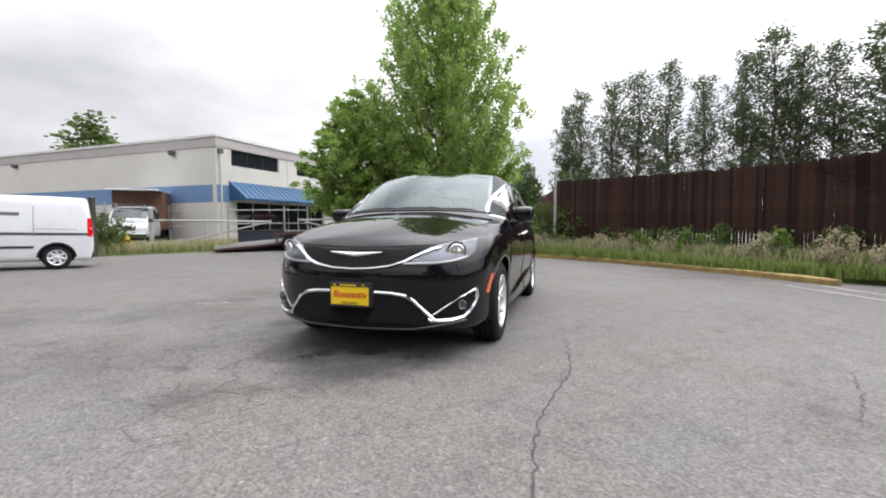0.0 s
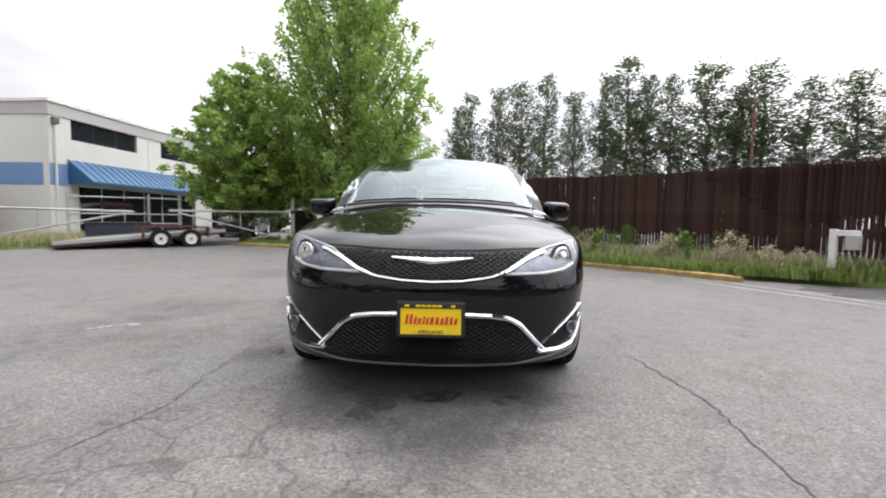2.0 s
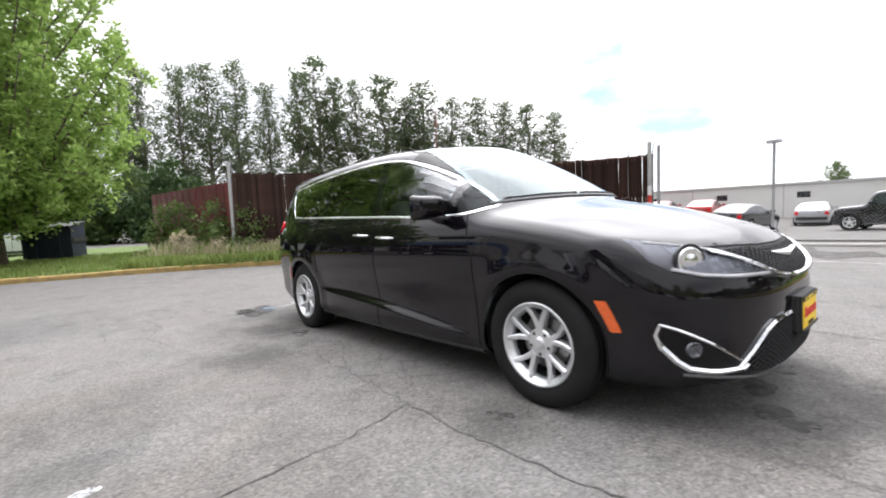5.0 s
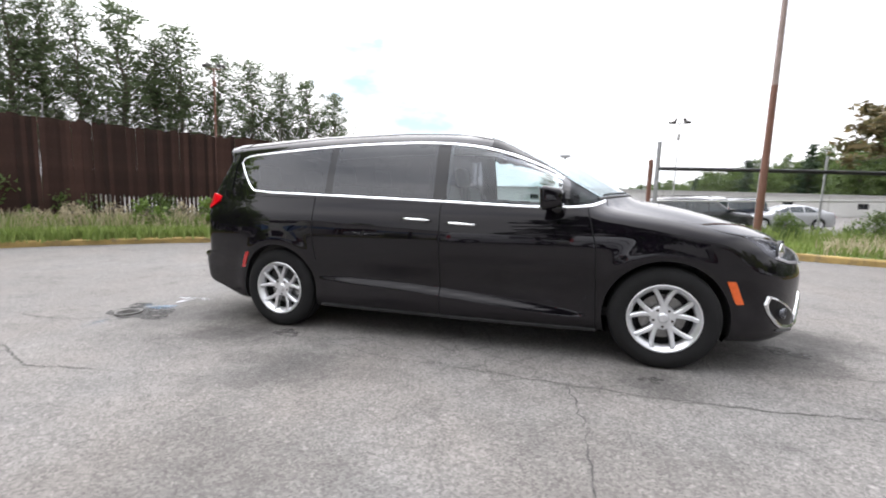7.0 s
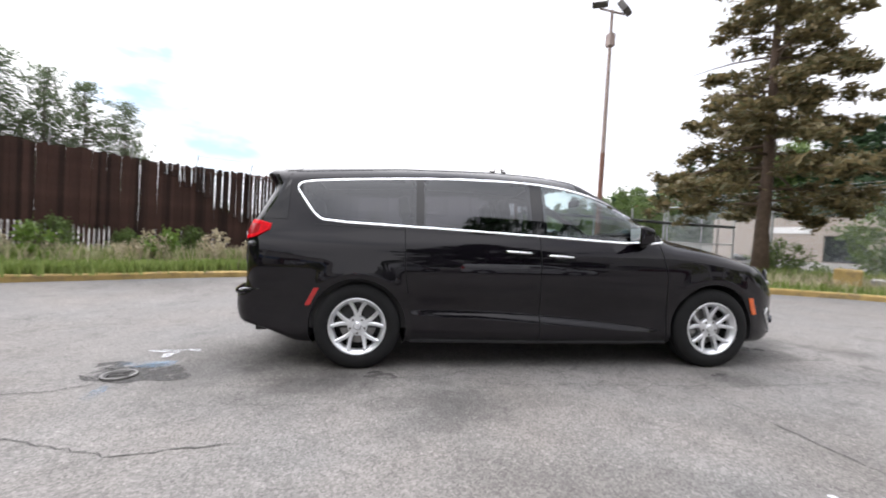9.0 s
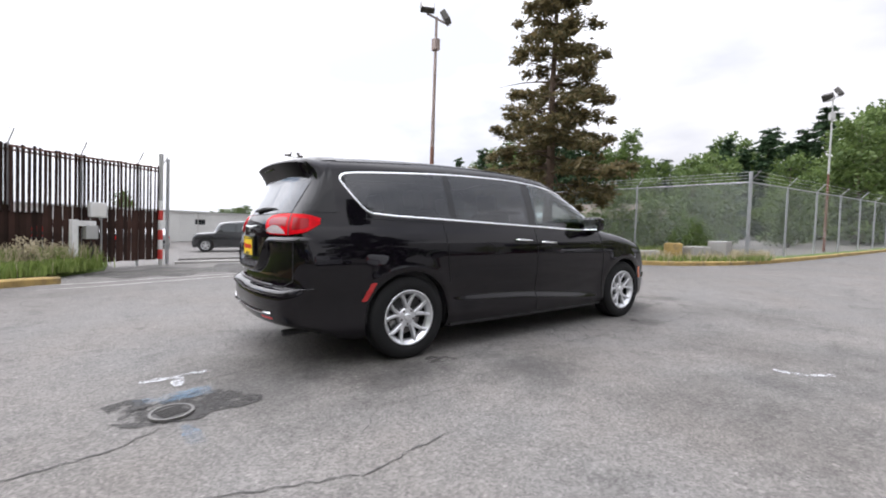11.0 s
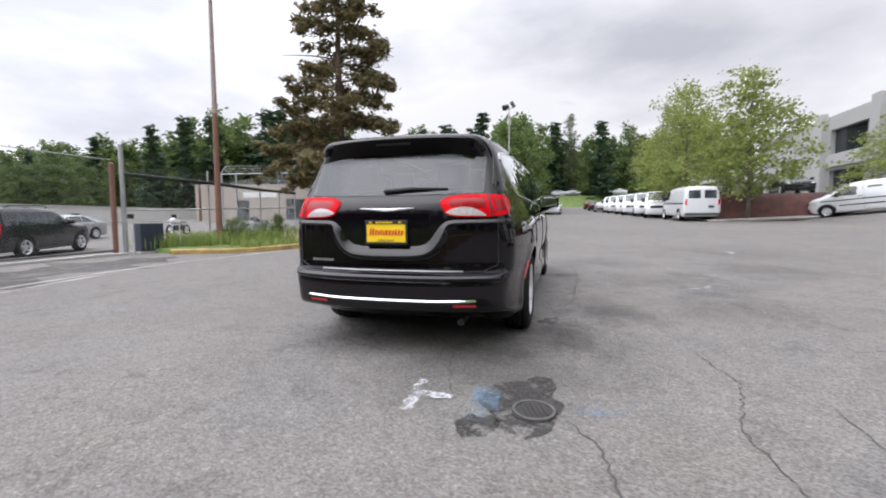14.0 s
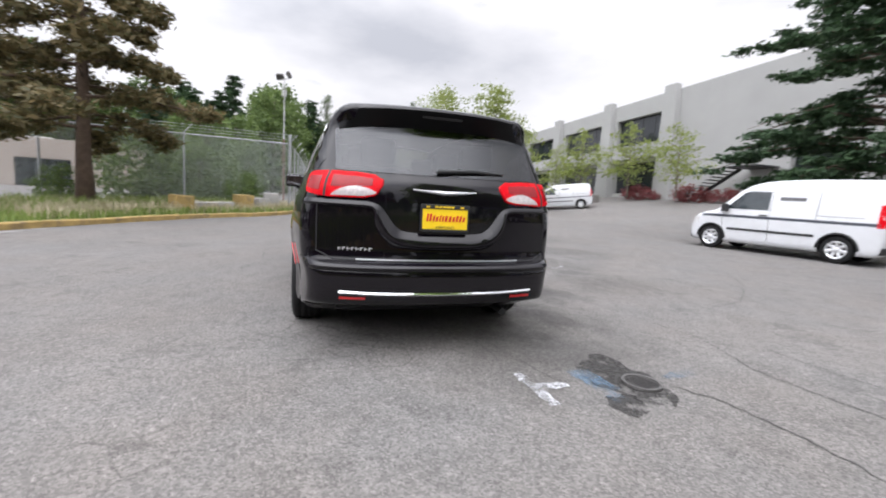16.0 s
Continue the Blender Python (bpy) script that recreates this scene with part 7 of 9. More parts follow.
CAR_SPECS = {
    "suv": dict(top=[(2.5, 0.7), (2.28, 1.02), (2.08, 1.09), (1.25, 1.17), (1.10, 1.23), (0.58, 1.60), (0.36, 1.71), (-0.5, 1.79), (-1.8, 1.78), (-2.15, 1.73), (-2.5, 1.62)], h=1.79, w=0.94, l=2.33, belt=1.12, gt=1.60, g0=-2.05, g1=0.92, ws=(0.48, 1.10), lean=0.84),
    "jeep": dict(top=[(2.4, 0.8), (2.08, 1.10), (1.9, 1.13), (1.05, 1.19), (0.98, 1.25), (0.74, 1.66), (0.62, 1.77), (-0.5, 1.86), (-2.0, 1.86), (-2.4, 1.80)], h=1.86, w=0.93, l=2.15, belt=1.17, gt=1.70, g0=-1.95, g1=0.68, ws=(0.68, 0.97), lean=0.91),
    "sedan": dict(top=[(2.6, 0.5), (2.3, 0.78), (2.0, 0.88), (1.2, 0.98), (1.05, 1.02), (0.35, 1.34), (0.0, 1.42), (-0.6, 1.43), (-1.2, 1.30), (-1.7, 1.08), (-2.1, 1.02), (-2.5, 0.9)], h=1.43, w=0.90, l=2.35, belt=0.96, gt=1.31, g0=-1.35, g1=0.85, ws=(0.22, 1.02), lean=0.76),
}


def car(root, paint, kind, style="cover"):
    c = CAR_SPECS[kind]
    L, w = c["l"], c["w"]
    sh = Shape(top=c["top"], side=[(0.15, w * 0.92), (0.35, w * 0.98), (0.7, w), (c["belt"], w * 0.97), (c["gt"], w * c["lean"]), (c["h"] + 0.1, w * (c["lean"] - 0.1))], plan=[(-L - 0.3, 0.82), (-L + 0.4, 0.97), (0, 1), (L - 0.8, 0.98), (L - 0.1, 0.86), (L + 0.3, 0.7)],
               front=[(0.1, L - 0.12), (0.35, L), (0.7, L), (0.95, L - 0.10), (1.8, L - 0.9)], rear=[(0.1, -L + 0.1), (0.4, -L), (0.9, -L + 0.02), (1.2, -L + (0.12 if kind == "sedan" else 0.06)), (1.8, -L + (0.35 if kind == "sedan" else 0.20))], bottom=0.2 if kind == "sedan" else 0.27, crown=0.04, bow=0.12, nose=(0.30, 2.6) if kind != "jeep" else (0.10, 2.6), tail=(0.14, 2.6) if kind != "jeep" else (0.04, 2.6), r=0.07 if kind != "jeep" else 0.035)
    wz = 0.33 if kind == "sedan" else 0.39
    wb = (1.38, -1.36)
    bodied(root, sh, paint, wb, wz, wz + 0.045, (-L - 0.3, -1.05, 0.1), (L + 0.3, 1.05, c["h"] + 0.2), (-L + 0.6, -0.3, 0.5), (L - 0.7, 0.3, 0.75), (44, 14, 16))
    a, b = c["g0"], c["g1"]
    rise = lambda u: min(c["gt"], c["belt"] + 0.05 + (b - u) * (1.0 if kind != "jeep" else 3.0)) if kind != "sedan" else min(c["gt"], c["belt"] + 0.04 + (b - u) * 0.75, c["belt"] + 0.04 + (u - a) * 0.7)
    for s in (1, -1):
        m = [a, a + (b - a) * 0.32, a + (b - a) * 0.64, b]
        for i in range(3):
            window_glass(root, "side_window", sh, "y", np.linspace(m[i] + 0.03, m[i + 1] - 0.03, 6), c["belt"] + 0.04, lambda u: max(rise(u), c["belt"] + 0.05), s)
        us = np.linspace(w * 0.55, w * 0.86, 5)
        us = us if s > 0 else -us[::-1]
        part("headlamp", patch(sh, "x", us, 0.66, 0.80, 3, 0.006, 0.02), lens_white, root, "clear headlamp")
        us = np.linspace(w * 0.66, w * 0.86, 4)
        us = us if s > 0 else -us[::-1]
        part("tail_lamp", patch(sh, "x", us, c["belt"] - 0.28, c["belt"] + (0.0 if kind == "sedan" else 0.10), 3, 0.008, 0.03, -1), lens_red, root, "red tail lamp")
        y0 = sh.cast("y", [b - 0.1], [c["belt"]], s)[0][1]
        part("mirror", box(b - 0.2, b - 0.02, min(y0, y0 + s * 0.2), max(y0, y0 + s * 0.2), c["belt"] + 0.0, c["belt"] + 0.17, 0.03), paint, root)
        part("door_gap", strip(sh, "y", [(m[2], c["belt"]), (m[2], 0.35)], 0.005, 0.0, s, 4), black_plastic, root)
        part("sill_trim", strip(sh, "y", [(-0.9, 0.30), (0.9, 0.30)], 0.05, -0.02, s, 6), black_plastic, root)
    screen(root, sh, w * 0.70, c["ws"][0], c["ws"][1], 0.12)
    part("grille", patch(sh, "x", np.linspace(-0.4, 0.4, 8), 0.60, 0.80, 3, 0.006, 0.02), grille_mesh, root)
    if kind != "sedan":
        window_glass(root, "rear_window", sh, "x", np.linspace(-w * 0.6, w * 0.6, 8), c["belt"] + 0.08, c["gt"] - 0.06, -1)
    part("rear_bumper", patch(sh, "x", np.linspace(-w * 0.8, w * 0.8, 8), 0.36, 0.55, 3, 0.02, 0.05, -1), black_plastic, root)
    if kind == "suv":
        for s in (1, -1):
            part("roof_rail", tube([(-1.7, s * 0.60, 1.77), (-1.55, s * 0.60, 1.84), (0.0, s * 0.60, 1.83), (0.15, s * 0.60, 1.76)], 0.018, 6), black_plastic, root)
    if kind == "jeep":
        sp = part("spare_wheel", lathe([(0.001, -0.10), (0.30, -0.11), (0.36, -0.05), (0.36, 0.06), (0.30, 0.1)], 20, "x"), rubber, root, "spare wheel on the tailgate")
        sp.location = (-L - 0.10, 0, 0.95)
        for s in (1, -1):
            for wx in wb:
                part("arch_flare", moved(boxg(-0.5, 0.5, -0.09, 0.09, 0, 0.06), Matrix.Translation((wx, s * w * 0.97, wz + 0.44))), black_plastic, root)
    running_gear(root, wb, w * 0.88, wz, wz, wz * 0.62, 0.2, style)
    return root


PROTO = {}


def parked(name, maker, paint, label, category, x, y, heading, group="", tilt=None, z=None, key=None, size=1.0):
    """Stands a vehicle on the ground with its nose to heading; alike ones share their meshes."""
    zz = g(x, y) if z is None else z
    ry = 0.0
    rx = 0.0
    if z is None:
        c, s = math.cos(radians(heading)), math.sin(radians(heading))
        rise = (g(x + c * 1.3, y + s * 1.3) - g(x - c * 1.3, y - s * 1.3)) / 2.6
        side = (g(x - s * 0.8, y + c * 0.8) - g(x + s * 0.8, y - c * 0.8)) / 1.6
        ry, rx = -math.degrees(math.atan(rise)), math.degrees(math.atan(side))
    m = Matrix.Translation((x, y, zz)) @ Matrix.Rotation(radians(heading), 4, "Z") @ Matrix.Rotation(radians(ry), 4, "Y") @ Matrix.Rotation(radians(rx), 4, "X") @ Matrix.Scale(size, 4)
    k = key or (name, paint.name)
    if k in PROTO:
        o = copy_thing(PROTO[k], m)
        tagged(o, label, category, group)
        return o
    root = thing(name, label, category, group=group)
    maker(root, paint)
    root.matrix_world = m
    PROTO[k] = root
    return root


gen1 = lambda r, p: cargo_van(r, p, 1)
gen2 = lambda r, p: cargo_van(r, p, 2)
parked("cargo_van", gen1, white_paint, "white compact cargo van with a dark stripe, parked on asphalt", "van", 2.98, -10.95, 13.5, size=0.95)
parked("cargo_van", gen1, white_paint, "white compact cargo van with a dark stripe near the wire fence", "van", -1.75, -12.7, -32)
parked("delivery_van", gen2, white_paint, "white long compact delivery van with dark stripes below the office", "van", 23.7, -17.05, 61)
row = "vans parked along the drive"
parked("panel_van", full_van, white_paint, "white full-size panel van seen beside the red bark bank", "van", 25.3, -8.7, 2, row)
for i in range(6):
    parked("panel_van", full_van, white_paint, "white full-size panel van parked in a row by the drive", "van", 31.5 + i * 4.6, -8.2 + 0.25 * i, 172 if i % 2 else 168, row)
lot = "vehicles in the fenced lot"
suv_f = lambda r, p: car(r, p, "suv", "five")
jeep_f = lambda r, p: car(r, p, "jeep", "five")
sedan_f = lambda r, p: car(r, p, "sedan")
parked("sport_utility_car", suv_f, dark_paint, "dark grey sport utility car behind the wire gate", "car", 5.7, 18.0, 24, lot)
parked("off_roader", jeep_f, dark_paint, "black hard-top off-roader parked in the lot", "car", 1.5, 25.3, 168, lot)
parked("off_roader", jeep_f, white_paint, "white boxy off-roader parked in the lot", "car", 6.0, 22.4, 212, lot)
parked("sport_utility_car", suv_f, silver_paint, "silver sport utility car parked in the lot", "car", 6.6, 27.6, 205, lot)
parked("sport_utility_car", suv_f, blue_paint, "navy sport utility car parked in the lot", "car", 8.6, 25.4, 208, lot)
parked("sedan_car", sedan_f, silver_paint, "silver sedan parked far back in the lot", "car", 11.5, 25.5, 190, lot)
parked("sedan_car", sedan_f, dark_paint, "black sedan parked far back in the lot", "car", -4.5, 26.0, 80, lot)
for x, y, p, col in ((-7.5, 27.0, red_paint, "red"), (-11.0, 28.5, red_paint, "red"), (-14.5, 30.0, dark_paint, "black"), (-1.5, 27.5, silver_paint, "silver"), (-17.5, 31.0, silver_paint, "silver")):
    parked("sedan_car", sedan_f, p, col + " sedan in the far row of the lot", "car", x - 1.0, y + 5.0, 95, lot)
up = "vehicles on the upper terrace"
parked("sport_utility_car", suv_f, silver_paint, "silver sport utility car on the terrace above the bank", "car", 28.6, -12.6, 176, up, z=2.42)
parked("sedan_car", sedan_f, dark_paint, "black sedan on the terrace above the bank", "car", 29.2, -15.8, 172, up, z=2.42)
parked("sport_utility_car", suv_f, white_paint, "white sport utility car on the terrace edge", "car", 30.0, -10.6, 180, up, z=2.42)
far = "cars along the far drive"
for x, y, h, p, col in ((46, 0.2, 178, white_paint, "white"), (52, 0.6, 178, silver_paint, "silver"), (66, -5.5, 0, dark_paint, "black"), (72, -5.0, 0, maroon_paint, "maroon"), (60, -6.0, 0, silver_paint, "silver")):
    parked("sedan_car", sedan_f, p, col + " sedan parked far up the drive", "car", x, y, h, far)
bank_row = "vehicles above the grass bank"
for i, (dy, p, col) in enumerate(((-11.5, white_paint, "white"), (-8.6, silver_paint, "silver"), (-5.4, white_paint, "white"), (-2.2, silver_paint, "silver"), (1.2, white_paint, "white"), (4.6, dark_paint, "black"))):
    parked("sedan_car", sedan_f, p, col + " sedan parked above the grass bank", "car", 95.5, dy, 92, bank_row, z=g(93.0) + 2.32)
backyard = "vehicles behind the trees"
parked("sedan_car", sedan_f, white_paint, "white sedan parked behind the maple", "car", -23.0, -5.0, 100, backyard)
parked("sport_utility_car", suv_f, white_paint, "white sport utility car parked behind the bins", "car", -20.5, -7.5, 30, backyard)
parked("sport_utility_car", suv_f, dark_paint, "black sport utility car parked behind the swing gate", "car", -20.0, -11.5, 10, backyard)

# moving truck behind the wire fence
truck = thing("moving_truck", "white moving truck with an orange box body behind the wire fence", "truck", (-11.2, -19.6, 0.0), 38)
cab = Shape(top=[(2.4, 0.8), (2.1, 1.12), (1.4, 1.28), (1.25, 1.36), (0.75, 1.85), (0.4, 2.0), (-0.6, 2.05)], side=[(0.3, 0.92), (0.8, 1.0), (1.2, 0.98), (1.9, 0.82), (2.1, 0.78)], plan=[(-0.8, 1), (1, 1), (2.4, 0.88)],
            front=[(0.3, 2.15), (0.8, 2.22), (1.1, 2.1), (2, 1.4)], rear=[(0.3, -0.4), (2, -0.4)], bottom=0.45, crown=0.03, bow=0.08, nose=(0.2, 2.8), tail=(0.01, 3), r=0.07)
bodied(truck, cab, white_paint, (1.3,), 0.40, 0.46, (-0.7, -1.15, 0.3), (2.5, 1.15, 2.3), (0.1, -0.3, 0.8), (1.3, 0.3, 1.1), (30, 14, 16))
screen(truck, cab, 0.74, 0.62, 1.24, 0.08)
for s in (1, -1):
    window_glass(truck, "door_window", cab, "y", np.linspace(0.05, 0.95, 6), 1.32, lambda u: 1.80 if u < 0.6 else 1.80 - (u - 0.6) * 0.9, s)
    part("mirror", box(0.85, 1.0, s * 1.12 - 0.08, s * 1.12 + 0.08, 1.3, 1.65, 0.02), black_plastic, truck)
    us = np.linspace(0.55, 0.82, 4) if s > 0 else -np.linspace(0.55, 0.82, 4)[::-1]
    part("headlamp", patch(cab, "x", us, 0.86, 1.02, 3, 0.006, 0.02), lens_white, truck)
part("grille", patch(cab, "x", np.linspace(-0.5, 0.5, 6), 0.8, 1.02, 3, 0.006, 0.02), grille_mesh, truck)
part("bumper", box(2.1, 2.3, -0.98, 0.98, 0.45, 0.66, 0.03), chrome, truck)
part("cargo_box", box(-4.6, -0.45, -1.12, 1.12, 0.8, 2.75, 0.04), rust_pole, truck, "rusty orange cargo box")
part("cargo_roof", box(-4.62, 0.6, -1.13, 1.13, 2.755, 2.85, 0.03), white_paint, truck)
running_gear(truck, (1.3, -2.6), 0.86, 0.40, 0.40, 0.22, 0.24)


# ---- trees and plants ----
def mesh_np(name, verts, quads, material):
    verts, quads = np.asarray(verts, np.float32), np.asarray(quads, np.int32)
    me = bpy.data.meshes.new(name)
    me.vertices.add(len(verts))
    me.vertices.foreach_set("co", verts.ravel())
    me.loops.add(quads.size)
    me.loops.foreach_set("vertex_index", quads.ravel())
    me.polygons.add(len(quads))
    k = quads.shape[1]
    me.polygons.foreach_set("loop_start", np.arange(0, quads.size, k, dtype=np.int32))
    me.materials.append(material)
    me.update(calc_edges=True)
    me.validate()
    return me


def leaf_quads(rng, centres, size, flat=0.0, long=1.5):
    """A rhombic leaf at each centre, turned at random; flat: how far it lies level."""
    n = len(centres)
    a = rng.normal(size=(n, 3))
    a[:, 2] *= 1 - flat
    a /= np.linalg.norm(a, axis=1)[:, None] + 1e-9
    b = rng.normal(size=(n, 3))
    b[:, 2] *= 1 - flat
    b -= (b * a).sum(1)[:, None] * a
    b /= np.linalg.norm(b, axis=1)[:, None] + 1e-9
    s = size * rng.uniform(0.6, 1.3, n)[:, None]
    c = np.asarray(centres)
    v = np.stack([c - a * s * 0.5 * long, c + b * s * 0.42, c + a * s * 0.5 * long, c - b * s * 0.42], 1).reshape(-1, 3)
    return v, np.arange(n * 4).reshape(n, 4)


def limb(p0, p1, sag, r0, r1, n=5, sides=5):
    pts, rad = [], []
    for i in range(n):
        t = i / (n - 1)
        p = [p0[k] + (p1[k] - p0[k]) * t for k in range(3)]
        p[2] += sag * math.sin(math.pi * t)
        pts.append(p)
        rad.append(r0 + (r1 - r0) * t)
    return tube(pts, rad, sides, False), pts


def tree_meshes(seed, height, profile, limbs, leaves, size, bark_mat, leaf_material, trunk_r=0.16, rise=0.45, clump=0.45, squash=0.8, style="broad", sag=0.1, lean=0.0, bare=0.0, taper=0.0):
    """Trunk with limbs, and a crown of leaf clumps on them, in a tree's own axes."""
    rng = np.random.default_rng(seed)
    prof = lerp_line(profile)
    h0, h1 = profile[0][0], profile[-1][0]
    tp, tr = [], []
    wob = rng.normal(size=(9, 2)) * 0.06 * height / 10
    for i in range(9):
        t = i / 8
        tp.append((wob[i, 0] * t + lean * t, wob[i, 1] * t, height * 0.97 * t))
        tr.append(trunk_r * (1.25 if i == 0 else 1) * (1 - 0.93 * t ** 0.9) + 0.008)
    wood = [tube(tp, tr, 9)]
    at = lambda z: (np.interp(z, [p[2] for p in tp], [p[0] for p in tp]), np.interp(z, [p[2] for p in tp], [p[1] for p in tp]))
    cents, weights, sizes = [], [], []
    for i in range(limbs):
        h = h0 + (h1 - h0) * (i + rng.uniform(0, 0.9)) / limbs
        r = prof(h) * rng.uniform(0.72, 1.08)
        az = i * 2.39996 + rng.normal() * 0.25
        zs = max(h - r * rise, h0 * 0.55) if style != "fir" else h + r * 0.05
        x0, y0 = at(min(zs, height * 0.95))
        tip = (x0 + r * math.cos(az), y0 + r * math.sin(az), h)
        lr = max(0.012, trunk_r * 0.32 * (r / max(p[1] for p in profile)))
        geo, pts = limb((x0, y0, min(zs, height * 0.95)), tip, sag * r, lr, 0.006)
        wood.append(geo)
        if rng.uniform() < bare:
            continue
        m = max(2, int(r / (clump * 0.75)))
        for k in range(m):
            t = 0.30 + 0.70 * (k + rng.uniform(0.2, 0.8)) / m
            p = np.array([np.interp(t, np.linspace(0, 1, 5), [q[j] for q in pts]) for j in range(3)])
            side = rng.normal(size=3) * np.array([1, 1, 0.5]) * clump * (0.55 + 0.5 * t) * (1 - taper * t)
            cents.append(p + side)
            weights.append((0.6 + 0.8 * t) * (1 - 0.55 * taper * t))
            sizes.append(1 - taper * t ** 1.5)
            if style == "broad" and rng.uniform() < 0.6:
                wood.append(limb(p, p + side, 0.02, lr * 0.4, 0.004, 3, 4)[0])
    cents, weights = np.array(cents), np.array(weights)
    pick = rng.choice(len(cents), leaves, p=weights / weights.sum())
    spread = rng.normal(size=(leaves, 3)) * np.array([1, 1, squash]) * clump * 0.52
    pos = cents[pick] + spread * np.array(sizes)[pick][:, None]
    v, q = leaf_quads(rng, pos, size, 0.6 if style in ("fir", "pine") else 0.15, 2.2 if style in ("fir", "pine") else 1.4)
    return mesh_of("trunk", *join(*wood), bark_mat, True), mesh_np("crown", v, q, leaf_material)


def tree(key, label, x, y, z=None, scale=1.0, turn=0.0, group="", category="tree", wide=1.0):
    m = Matrix.Translation((x, y, (g(x, y) if z is None else z) - 0.03)) @ Matrix.Rotation(radians(turn), 4, "Z") @ Matrix.Diagonal((scale * wide, scale * wide, scale, 1))
    tm, cm = TREE_MESH[key]
    root = thing("tree", label, category, group=group)
    root.matrix_world = m
    part("trunk", tm, None, root)
    part("crown", cm, None, root)
    return root


